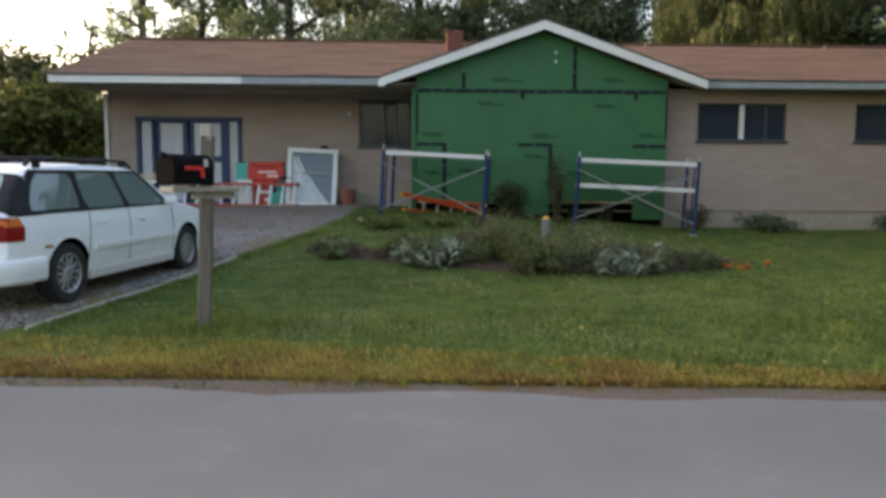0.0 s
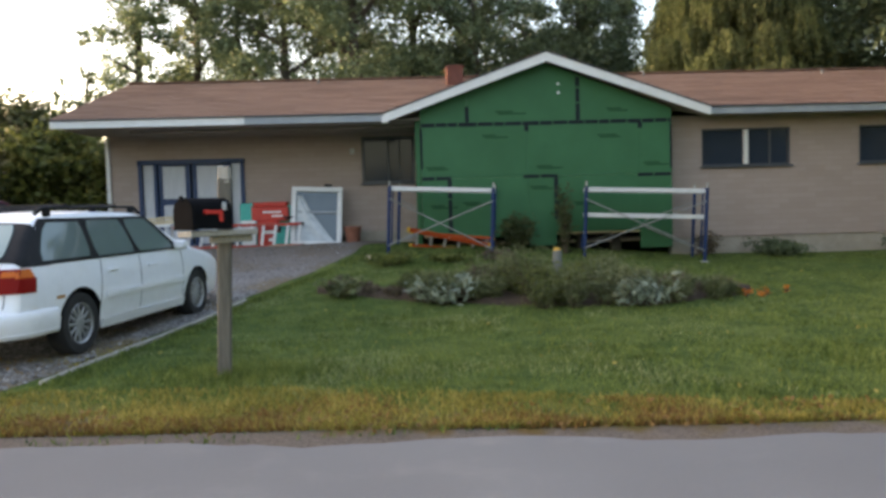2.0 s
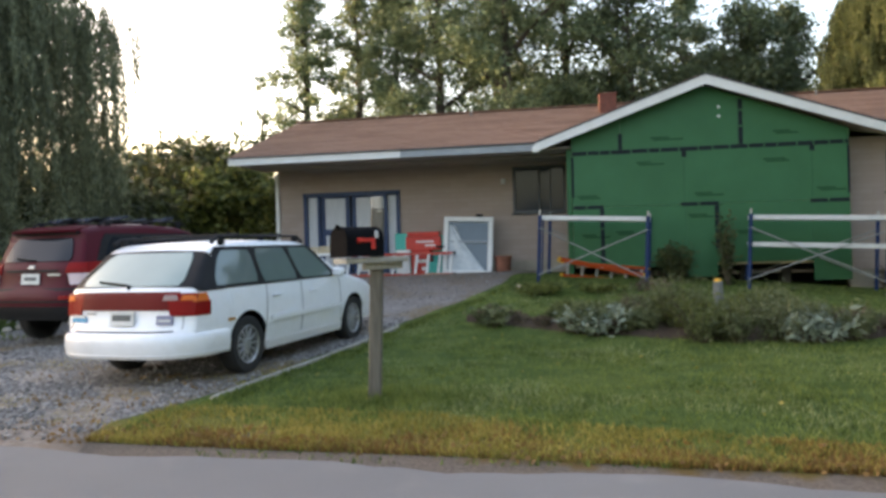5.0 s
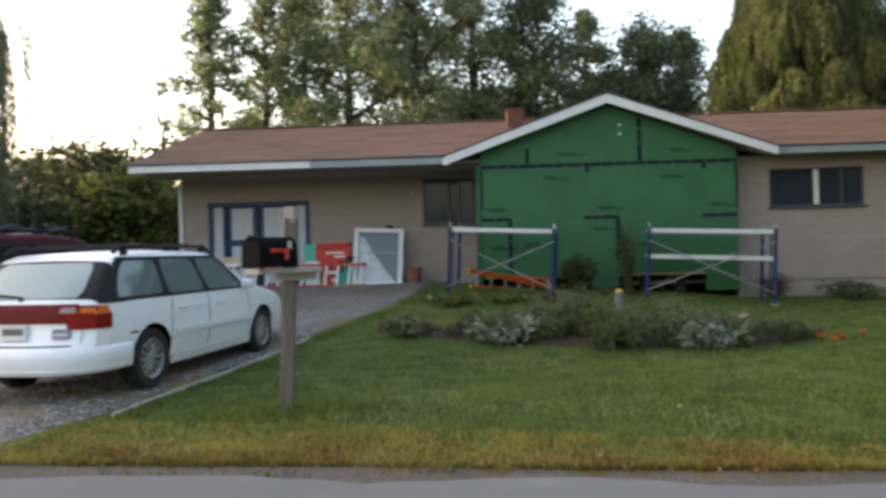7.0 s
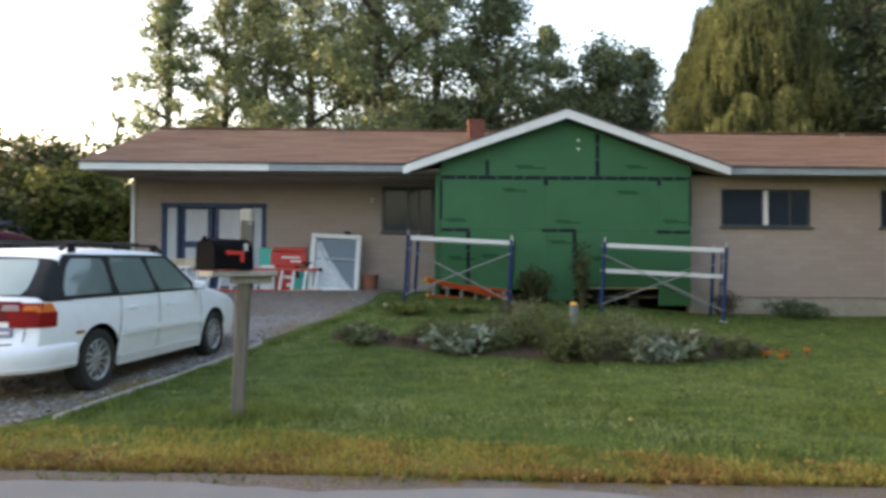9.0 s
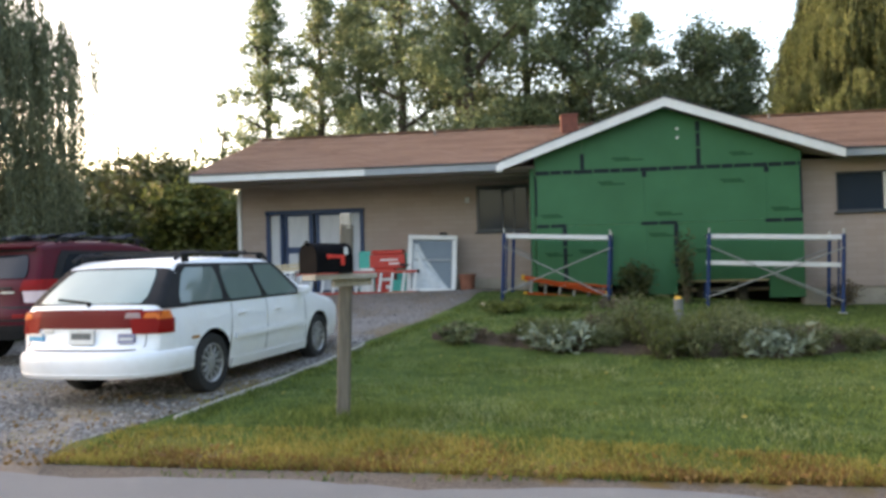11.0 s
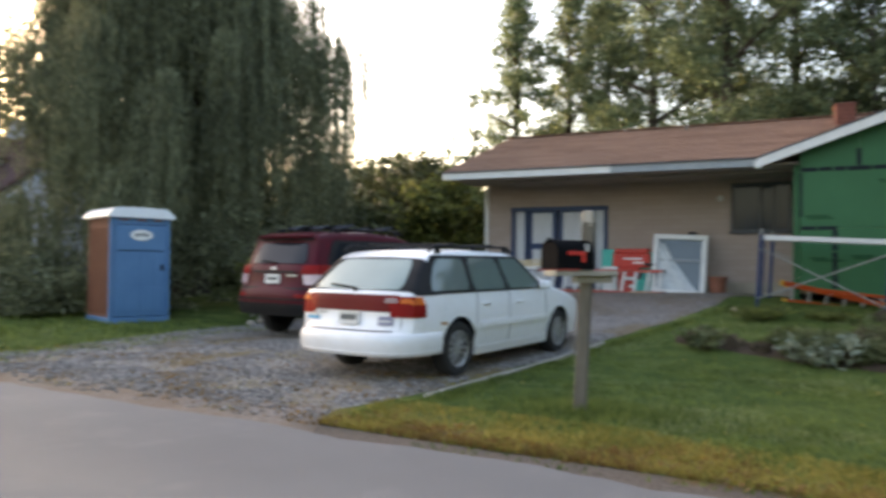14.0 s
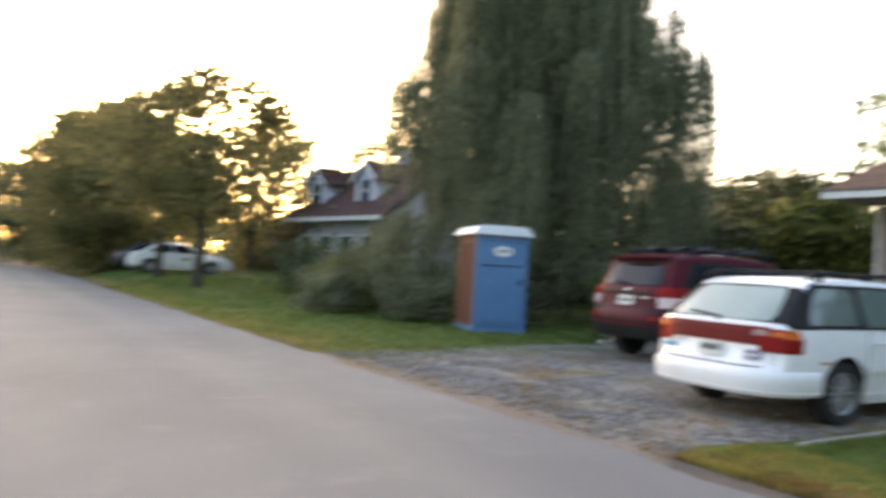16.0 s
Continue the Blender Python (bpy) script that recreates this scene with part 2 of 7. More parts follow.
MA = {
    "asphalt": make_asphalt(),
    "ground": make_grass_ground(),
    "gravel": make_gravel(),
    "block": make_block_wall(),
    "shingle": make_shingle(),
    "green": make_sheathing(),
    "white": worn("white_paint", (0.70, 0.70, 0.68), (0.80, 0.80, 0.79), 4, 0.55),
    "grey_fascia": worn("weathered_grey_fascia", (0.27, 0.30, 0.33), (0.38, 0.41, 0.43), 3, 0.65),
    "dark_edge": worn("dark_drip_edge", (0.03, 0.035, 0.05), (0.05, 0.055, 0.07), 5, 0.5),
    "soffit": worn("soffit_board", (0.33, 0.27, 0.22), (0.42, 0.35, 0.29), 3, 0.85),
    "concrete": worn("concrete", (0.30, 0.26, 0.21), (0.42, 0.37, 0.30), 3, 0.9, bump=0.4, dist=0.008),
    # pier concrete coloured dark to stand for the crawl-space shade
    "dark_pier": worn("shade_darkened_concrete", (0.05, 0.045, 0.038), (0.085, 0.075, 0.062), 4, 0.95),
    "dark": worn("cavity_shade", (0.012, 0.011, 0.010), (0.02, 0.018, 0.016), 5, 0.95),
    "tape": worn("black_seam_tape", (0.008, 0.013, 0.016), (0.02, 0.03, 0.034), 9, 0.6, stretch=(3, 1, 3), spec=0.15),
    "print": worn("dark_green_print", (0.014, 0.06, 0.025), (0.022, 0.085, 0.035), 20, 0.7, spec=0.1),
    "navy": worn("navy_blue_paint", (0.020, 0.045, 0.115), (0.032, 0.065, 0.15), 5, 0.5),
    "curtain": worn("white_curtain_panel", (0.50, 0.52, 0.56), (0.62, 0.64, 0.67), 3, 0.6, stretch=(6, 1, 1)),
    "dark_frame": worn("dark_bronze_frame", (0.06, 0.065, 0.075), (0.09, 0.10, 0.11), 6, 0.5),
    "house_glass": make_glass("window_glass", (0.024, 0.034, 0.05), 0.08, 0.0, 0.25),
    "unit_glass": make_glass("grey_pane", (0.10, 0.13, 0.15), 0.12),
    "brick": worn("red_brick", (0.125, 0.05, 0.038), (0.20, 0.08, 0.058), 12, 0.9),
    "steel_blue": worn("blue_scaffold_paint", (0.012, 0.03, 0.09), (0.02, 0.045, 0.125), 7, 0.5, spec=0.2),
    "galv": worn("galvanised_steel", (0.38, 0.38, 0.36), (0.52, 0.52, 0.50), 9, 0.45, 0.5),
    "brace_steel": worn("dull_brace_steel", (0.24, 0.24, 0.22), (0.36, 0.36, 0.34), 9, 0.5, 0.4),
    "plank": worn("aluminium_plank", (0.55, 0.56, 0.57), (0.68, 0.69, 0.70), 5, 0.45, 0.3),
    "orange": worn("orange_fibreglass", (0.42, 0.062, 0.014), (0.52, 0.09, 0.022), 6, 0.6, spec=0.15),
    "red": worn("red_plastic", (0.50, 0.035, 0.025), (0.62, 0.06, 0.04), 6, 0.45),
    "red_rail": worn("red_ladder_rail", (0.38, 0.04, 0.025), (0.50, 0.07, 0.04), 6, 0.5),
    "teal": worn("teal_plastic", (0.03, 0.36, 0.30), (0.05, 0.46, 0.38), 6, 0.45),
    "yellow": worn("yellow_plastic", (0.70, 0.36, 0.03), (0.80, 0.45, 0.06), 6, 0.5),
    "film": worn("clear_plastic_film", (0.45, 0.50, 0.53), (0.62, 0.66, 0.68), 8, 0.25, bump=0.8, dist=0.02, fine=14),
    "terracotta": worn("terracotta", (0.20, 0.075, 0.045), (0.28, 0.11, 0.07), 8, 0.85),
    "lumber": worn("pale_lumber", (0.46, 0.36, 0.22), (0.58, 0.47, 0.30), 4, 0.75, stretch=(1, 8, 8)),
    "pale_wood": worn("bleached_wood", (0.34, 0.31, 0.26), (0.46, 0.43, 0.37), 5, 0.85, bump=0.4, dist=0.004, stretch=(6, 6, 0.6)),
    "old_wood": worn("weathered_grey_wood", (0.105, 0.092, 0.073), (0.20, 0.178, 0.142), 5, 0.9, bump=0.5, dist=0.006, stretch=(6, 6, 0.6)),
    "black_metal": worn("black_enamel", (0.006, 0.006, 0.007), (0.011, 0.011, 0.012), 8, 0.7, spec=0.03),
    "flag": worn("red_flag_paint", (0.62, 0.03, 0.025), (0.72, 0.05, 0.035), 8, 0.45),
    "rubber": worn("tyre_rubber", (0.018, 0.018, 0.018), (0.03, 0.029, 0.028), 8, 0.85),
    "alloy": worn("dusty_alloy", (0.36, 0.36, 0.36), (0.50, 0.50, 0.49), 10, 0.4, 0.6),
    "black_plastic": worn("black_plastic", (0.010, 0.010, 0.011), (0.018, 0.018, 0.019), 8, 0.6, spec=0.2),
    "white_car": make_paint("white_car_paint", (0.84, 0.85, 0.87), (0.50, 0.47, 0.42)),
    "red_car": make_paint("dark_red_car_paint", (0.072, 0.0035, 0.011), (0.045, 0.008, 0.010), 0.42, 0.05, 0.15),
    "far_car": make_paint("silver_car_paint", (0.62, 0.64, 0.66), (0.4, 0.4, 0.38)),
    "dark_car": make_paint("dark_blue_car_paint", (0.02, 0.025, 0.04), (0.05, 0.05, 0.05)),
    # car_glass and hatch_glass tints are raised to hold some sky reflection
    "car_glass": make_glass("car_glass", (0.13, 0.165, 0.16), 0.06, 0.12, 0.6),
    "dark_glass": make_glass("tinted_car_glass", (0.012, 0.015, 0.02), 0.08, 0.0, 0.25),
    "hatch_glass": make_glass("hatch_glass", (0.19, 0.25, 0.235), 0.10, 0.18, 0.55, 0.25),
    "tail_red": make_glass("red_lens", (0.20, 0.007, 0.006), 0.35, 0.0, 0.12),
    "reversing": make_glass("dull_pink_lens", (0.26, 0.18, 0.18), 0.25),
    "reflector": make_glass("maroon_reflector", (0.115, 0.010, 0.010), 0.4, 0.0, 0.12),
    "tail_amber": make_glass("amber_lens", (0.55, 0.12, 0.012), 0.3, 0.0, 0.3),
    "tail_clear": make_glass("clear_lens", (0.52, 0.40, 0.42), 0.2),
    "plate": worn("licence_plate_white", (0.55, 0.56, 0.54), (0.68, 0.68, 0.66), 20, 0.45),
    "bar_grey": worn("grey_cast_post", (0.15, 0.155, 0.15), (0.22, 0.225, 0.22), 8, 0.7),
    "bar": worn("dark_grey_bar", (0.09, 0.10, 0.10), (0.14, 0.15, 0.15), 20, 0.6),
    "sticker_blue": worn("blue_sticker", (0.05, 0.28, 0.50), (0.09, 0.38, 0.60), 20, 0.5),
    "sticker_violet": worn("violet_grey_sticker", (0.16, 0.16, 0.26), (0.30, 0.30, 0.40), 30, 0.5),
    "rust": worn("rust", (0.35, 0.15, 0.03), (0.50, 0.24, 0.06), 20, 0.9),
    "toilet_blue": worn("blue_moulded_plastic", (0.068, 0.175, 0.33), (0.09, 0.215, 0.39), 2, 0.5),
    "toilet_brown": worn("brown_moulded_plastic", (0.17, 0.062, 0.035), (0.23, 0.09, 0.05), 2, 0.6),
    "toilet_roof": worn("translucent_white_roof", (0.72, 0.76, 0.80), (0.82, 0.85, 0.88), 3, 0.4),
    "bark": worn("bark", (0.045, 0.036, 0.028), (0.09, 0.075, 0.06), 5, 0.95, bump=0.8, dist=0.03, fine=22, stretch=(3, 3, 0.6)),
    "mulch": worn("bark_mulch", (0.05, 0.032, 0.02), (0.10, 0.065, 0.04), 9, 0.95, bump=0.9, dist=0.03, fine=40),
    "siding": worn("white_lap_siding", (0.42, 0.46, 0.55), (0.52, 0.56, 0.64), 2, 0.7),
    "far_roof": worn("dark_red_roof", (0.055, 0.026, 0.024), (0.085, 0.042, 0.038), 2, 0.9),
    # poplar, dark and willow leaf greens are lifted and greyed to stand for haze
    "leaf_poplar": leafy("poplar_leaf", (0.085, 0.115, 0.06), (0.235, 0.29, 0.155), 0.45),
    "leaf_dark": leafy("dark_leaf", (0.05, 0.072, 0.038), (0.145, 0.182, 0.09), 0.33),
    "leaf_hedge_dark": leafy("dark_hedge_leaf", (0.036, 0.046, 0.019), (0.115, 0.13, 0.048), 0.3),
    "leaf_hedge": leafy("hedge_leaf", (0.06, 0.08, 0.022), (0.20, 0.22, 0.058), 0.4),
    "leaf_willow": leafy("willow_leaf", (0.068, 0.08, 0.045), (0.255, 0.275, 0.16), 0.42, 0.9, (1, 1, 0.3)),
    "leaf_gold": leafy("golden_willow_leaf", (0.05, 0.068, 0.028), (0.175, 0.20, 0.072), 0.4, 0.6, (1, 1, 0.45)),
    # maple olive-gold is lightened to hold backlight and haze
    "leaf_maple": leafy("maple_leaf", (0.11, 0.105, 0.04), (0.27, 0.235, 0.095), 0.55),
    "leaf_sage": leafy("sage_leaf", (0.06, 0.078, 0.03), (0.22, 0.24, 0.11), 0.25, 2),
    "leaf_silver": leafy("silver_leaf", (0.12, 0.15, 0.10), (0.36, 0.40, 0.30), 0.15, 3),
    "leaf_brown": leafy("dry_stem", (0.08, 0.06, 0.04), (0.17, 0.13, 0.08), 0.15, 3),
    "flower": leafy("orange_flower", (0.65, 0.16, 0.01), (0.80, 0.28, 0.03), 0.2, 5),
    "blade": leafy("grass_blade", (0.062, 0.098, 0.02), (0.225, 0.272, 0.068), 0.3, 2.6),
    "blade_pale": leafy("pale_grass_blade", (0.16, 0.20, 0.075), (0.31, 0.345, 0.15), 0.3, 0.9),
    "blade_dry": leafy("dry_grass_blade", (0.20, 0.19, 0.04), (0.42, 0.33, 0.085), 0.3, 1.2),
    "blade_rust": leafy("rusty_grass_blade", (0.15, 0.09, 0.03), (0.27, 0.155, 0.05), 0.3, 1.2),
    "stone": None,
}
_m = Mat("loose_stone", 0.9, spec=0.2)
MA["stone"] = _m.color(_m.ramp(_m.island(), [(0.1, (0.13, 0.121, 0.112)), (0.6, (0.215, 0.203, 0.192)), (1.0, (0.37, 0.355, 0.34))])).m

# ---- building helpers ----


class Shape:
    """Vertices and faces that make up one mesh."""

    def __init__(self):
        self.v, self.f = [], []

    def add(self, verts, faces):
        n = len(self.v)
        self.v += [tuple(p) for p in verts]
        self.f += [tuple(n + i for i in q) for q in faces]
        return self

    def box(self, c, s, bevel=0.006, m=None):
        """A box with chamfered edges: centre, full sizes."""
        h = [max(a / 2, 1e-4) for a in s]
        b = min(bevel, min(h) * 0.45)
        verts, idx = [], {}
        for sx in (-1, 1):
            for sy in (-1, 1):
                for sz in (-1, 1):
                    for a in range(3):
                        sg = (sx, sy, sz)
                        p = [sg[k] * (h[k] if k == a else h[k] - b) for k in range(3)]
                        idx[sx, sy, sz, a] = len(verts)
                        verts.append(p)
        faces = []
        for a in range(3):
            o1, o2 = [k for k in range(3) if k != a]
            for sg in (-1, 1):
                q = []
                for u, w in ((-1, -1), (1, -1), (1, 1), (-1, 1)):
                    key = [0, 0, 0]
                    key[a], key[o1], key[o2] = sg, u, w
                    q.append(idx[(*key, a)])
                faces.append(q)
        for a in range(3):
            o1, o2 = [k for k in range(3) if k != a]
            for u in (-1, 1):
                for w in (-1, 1):
                    k0, k1 = [0, 0, 0], [0, 0, 0]
                    k0[a], k1[a] = -1, 1
                    k0[o1] = k1[o1] = u
                    k0[o2] = k1[o2] = w
                    faces.append([idx[(*k0, o1)], idx[(*k1, o1)], idx[(*k1, o2)], idx[(*k0, o2)]])
        for sx in (-1, 1):
            for sy in (-1, 1):
                for sz in (-1, 1):
                    faces.append([idx[sx, sy, sz, a] for a in range(3)])
        mm = Matrix.Translation(c) if m is None else m @ Matrix.Translation(c)
        return self.add([mm @ Vector(p) for p in verts], faces)

    def tube(self, p0, p1, r0, r1=None, n=10, cap=True):
        p0, p1, r1 = Vector(p0), Vector(p1), r0 if r1 is None else r1
        q = (p1 - p0).to_track_quat("Z", "Y").to_matrix()
        verts = []
        for p, r in ((p0, r0), (p1, r1)):
            verts += [p + q @ Vector((r * math.cos(2 * math.pi * k / n), r * math.sin(2 * math.pi * k / n), 0)) for k in range(n)]
        faces = [(k, (k + 1) % n, n + (k + 1) % n, n + k) for k in range(n)]
        if cap:
            faces += [tuple(range(n - 1, -1, -1)), tuple(range(n, 2 * n))]
        return self.add(verts, faces)

    def lathe(self, profile, n=28, m=None):
        """Turns (radius, height) pairs round the local x axis."""
        m = m or Matrix()
        verts = [m @ Vector((h, r * math.cos(2 * math.pi * k / n), r * math.sin(2 * math.pi * k / n))) for r, h in profile for k in range(n)]
        faces = [(i * n + k, i * n + (k + 1) % n, (i + 1) * n + (k + 1) % n, (i + 1) * n + k) for i in range(len(profile) - 1) for k in range(n)]
        return self.add(verts, faces)

    def prism(self, pts, axis, a, b):
        """A flat outline (two coordinates) drawn out along an axis from a to b."""
        def put(p, d):
            return {"x": (d, p[0], p[1]), "y": (p[0], d, p[1]), "z": (p[0], p[1], d)}[axis]
        n = len(pts)
        verts = [put(p, a) for p in pts] + [put(p, b) for p in pts]
        faces = [(k, (k + 1) % n, n + (k + 1) % n, n + k) for k in range(n)] + [tuple(range(n - 1, -1, -1)), tuple(range(n, 2 * n))]
        return self.add(verts, faces)

    def grid(self, fn, nu, nv):
        verts = [fn(i / nu, j / nv) for i in range(nu + 1) for j in range(nv + 1)]
        w = nv + 1
        return self.add(verts, [(i * w + j, (i + 1) * w + j, (i + 1) * w + j + 1, i * w + j + 1) for i in range(nu) for j in range(nv)])

    def shell(self, fn, nu, nv, back):
        """A curved sheet with its rim turned back by the vector that back(u, v) gives."""
        w, n = nv + 1, (nu + 1) * (nv + 1)
        top = [Vector(fn(i / nu, j / nv)) for i in range(nu + 1) for j in range(nv + 1)]
        low = [top[i * w + j] + Vector(back) for i in range(nu + 1) for j in range(nv + 1)]
        faces = [(i * w + j, (i + 1) * w + j, (i + 1) * w + j + 1, i * w + j + 1) for i in range(nu) for j in range(nv)]
        faces += [tuple(n + k for k in reversed(q)) for q in list(faces)]
        rim = [i * w for i in range(nu + 1)] + [nu * w + j for j in range(1, w)] + [i * w + nv for i in range(nu - 1, -1, -1)] + [j for j in range(nv - 1, 0, -1)]
        faces += [(rim[k], rim[(k + 1) % len(rim)], n + rim[(k + 1) % len(rim)], n + rim[k]) for k in range(len(rim))]
        return self.add(top + low, faces)


def mesh_of(name, shape, mat, smooth=False, fix=True):
    me = bpy.data.meshes.new(name)
    me.from_pydata(shape.v, [], shape.f)
    if fix and len(shape.f) < 60000:
        bm = bmesh.new()
        bm.from_mesh(me)
        bmesh.ops.recalc_face_normals(bm, faces=bm.faces)
        bm.to_mesh(me)
        bm.free()
    me.materials.append(mat)
    if smooth:
        me.polygons.foreach_set("use_smooth", [True] * len(me.polygons))
        me.set_sharp_from_angle(angle=radians(38))
    me.update()
    return me


def part(name, shape, mat, parent=None, label="", smooth=False, fix=True):
    """One mesh object under a thing or a part."""
    ob = new(name, mesh_of(name, shape, MA[mat], smooth, fix))
    ob.parent = parent
    return tagged(ob, label)


def thing(name, label, category, m=None, group="", kind=""):
    """An Empty at the base of a thing; its parts hang under it."""
    ob = new(name)
    ob.empty_display_size = 0.2
    ob.matrix_basis = m or Matrix()
    return tagged(ob, label, category, group, kind)


def solo(name, shape, mat, label, category="", group="", kind="", m=None, smooth=False, fix=True):
    ob = new(name, mesh_of(name, shape, MA[mat], smooth, fix))
    ob.matrix_basis = m or Matrix()
    return tagged(ob, label, category, group, kind)


def smoothstep(a, b, x):
    """Rises from 0 at a to 1 at b; falls where b is the smaller."""
    t = min(1.0, max(0.0, (x - a) / (b - a)))
    return t * t * (3 - 2 * t)


def lerp_table(tab, x):
    return float(np.interp(x, [p[0] for p in tab], [p[1] for p in tab]))


# ---- the ground ----
LOW = -0.17  # level of the street


def edge_y(x):
    """The near edge of the lawn along the road."""
    return 4.75 - 0.077 * x


def rise(x):
    """How high the ground stands at the house front, along it."""
    return lerp_table([(-30, 0.1), (-14, 0.15), (-8, 0.44), (-1, 0.54), (1.7, 0.42), (3.5, 0.30), (6, 0.10), (9, 0.06), (40, 0.06)], x)


def gz(x, y):
    start = lerp_table([(-6, 11.6), (-2.5, 9.5)], x)
    t = min(1.0, max(0.0, (y - start) / (15.8 - start)))
    z = LOW + (rise(x) - LOW) * t ** 1.4 + 0.06 * smoothstep(9.9, 10.8, -x) * smoothstep(0.3, 2.0, y - edge_y(x))
    d = y - edge_y(x)
    z += 0.42 * smoothstep(20, 31, -x) * smoothstep(0.3, 3.0, d)
    return z - 0.05 * (1 - smoothstep(-0.1, 0.25, d)) if d > -7 else LOW - 0.05 + 0.05 * smoothstep(7, 8, -d)


def spaced(lo, hi, step, far):
    mid = np.arange(lo, hi + 1e-6, step)
    out, d = [], step
    a = []
    p = lo
    while p > -far:
        d *= 1.35
        p -= d
        a.append(p)
    b, p, d = [], hi, step
    while p < far:
        d *= 1.35
        p += d
        b.append(p)
    return list(reversed(a)) + list(mid) + b


gx, gy = spaced(-18, 16, 0.4, 900), spaced(2, 18, 0.25, 900)
sh = Shape()
W = len(gy)
sh.v = [(x, y, gz(x, y) + (0.02 * noise.noise((x * 0.7, y * 0.7, 0)) if y > edge_y(x) + 0.4 else 0)) for x in gx for y in gy]
sh.f = [(i * W + j, (i + 1) * W + j, (i + 1) * W + j + 1, i * W + j + 1) for i in range(len(gx) - 1) for j in range(W - 1)]
solo("ground", sh, "ground", "mown green lawn with dry yellow verge", "ground", kind="structure", smooth=True, fix=False)

# road: a crowned strip with a ragged edge
sh = Shape()
rx = [v * 0.15 for v in range(-200, 130)]
rx = [-220, -160, -110, -80, -60, -45] + rx + [25, 35, 50, 80, 120, 200]


def road_pt(x, k):
    far = edge_y(x) + 0.13 * noise.noise((x * 0.9, 0, 0)) + 0.05 * noise.noise((x * 4.1, 3, 0))
    near = edge_y(x) - 6.2
    y = far + (near - far) * k / 8
    return (x, y, LOW + ((-0.06, 0.0, 0.012, 0.03, 0.045, 0.03, 0.015, 0.0, -0.06)[k] if 0 < k < 8 else -0.08))


sh.v = [road_pt(x, k) for x in rx for k in range(9)]
for i, x in enumerate(rx):
    sh.v[i * 9 + 1] = (x, sh.v[i * 9][1] - 0.03, LOW)
    sh.v[i * 9 + 7] = (x, sh.v[i * 9 + 8][1] + 0.03, LOW)
sh.f = [(i * 9 + j, i * 9 + j + 1, (i + 1) * 9 + j + 1, (i + 1) * 9 + j) for i in range(len(rx) - 1) for j in range(8)]
solo("road", sh, "asphalt", "worn grey asphalt street with ragged edge", "road", kind="structure", smooth=True)

# gravel drive
DRIVE_R = [(4.75, -3.0), (5.2, -3.25), (5.8, -3.38), (6.55, -3.1), (7.7, -3.0), (8.2, -2.95), (10.0, -2.75), (11.2, -2.45), (12.4, -2.0), (13.6, -1.5), (14.7, -1.12), (16.2, -0.7), (17.5, -0.2)]
DRIVE_L = [(4.75, -10.4), (5.7, -9.8), (6.4, -9.6), (8.2, -9.6), (10.3, -9.9), (12.0, -9.8), (14.0, -8.6), (17.5, -7.4)]
sh = Shape()
NY, NX = 60, 36
for j in range(NY + 1):
    for i in range(NX + 1):
        k = j / NY
        y = 4.75 + k * 12.7
        xl, xr = lerp_table(DRIVE_L, y), lerp_table(DRIVE_R, y)
        u = i / NX
        x = xl + (xr - xl) * u
        if j == 0:
            y = edge_y(x) + 0.02
        if i in (0, NX):
            x += 0.10 * noise.noise((y * 1.7, i, 0))
        lip = 0.022 if 0 < i < NX and j > 0 else -0.02
        sh.v.append((x, y, gz(x, y) + lip + 0.012 * noise.noise((x * 1.1, y * 1.1, 5))))
sh.f = [(j * (NX + 1) + i, j * (NX + 1) + i + 1, (j + 1) * (NX + 1) + i + 1, (j + 1) * (NX + 1) + i) for j in range(NY) for i in range(NX)]
solo("driveway", sh, "gravel", "grey crushed gravel driveway with weedy patches", "driveway", kind="structure", smooth=True, fix=False)

# ---- the ranch house ----
WY, FY, LY = 16.2, 15.6, 17.5  # right wing, eave line, recessed left wing
house = thing("house", "single-storey beige block ranch house under renovation", "house")


def wall_panel(name, x0, x1, z0, z1, holes, mat, y0=WY, thick=0.2, label=""):
    """A wall along x with openings that go through it."""
    s = Shape()
    xs = sorted({x0, x1, *[h[0] for h in holes], *[h[1] for h in holes]})
    zs = sorted({z0, z1, *[h[2] for h in holes], *[h[3] for h in holes]})
    solid = {}
    for i in range(len(xs) - 1):
        for j in range(len(zs) - 1):
            cx, cz = (xs[i] + xs[i + 1]) / 2, (zs[j] + zs[j + 1]) / 2
            solid[i, j] = not any(h[0] < cx < h[1] and h[2] < cz < h[3] for h in holes)
    for (i, j), on in solid.items():
        if not on:
            continue
        a, b, c, d = xs[i], xs[i + 1], zs[j], zs[j + 1]
        s.add([(a, y0, c), (b, y0, c), (b, y0, d), (a, y0, d)], [(0, 1, 2, 3)])
        s.add([(a, y0 + thick, c), (b, y0 + thick, c), (b, y0 + thick, d), (a, y0 + thick, d)], [(3, 2, 1, 0)])
        for di, dj, q in ((-1, 0, ((a, c), (a, d))), (1, 0, ((b, d), (b, c))), (0, -1, ((b, c), (a, c))), (0, 1, ((a, d), (b, d)))):
            if not solid.get((i + di, j + dj), False):
                (u0, w0), (u1, w1) = q
                s.add([(u0, y0, w0), (u1, y0, w1), (u1, y0 + thick, w1), (u0, y0 + thick, w0)], [(0, 1, 2, 3)])
    return part(name, s, mat, house, label, fix=False)


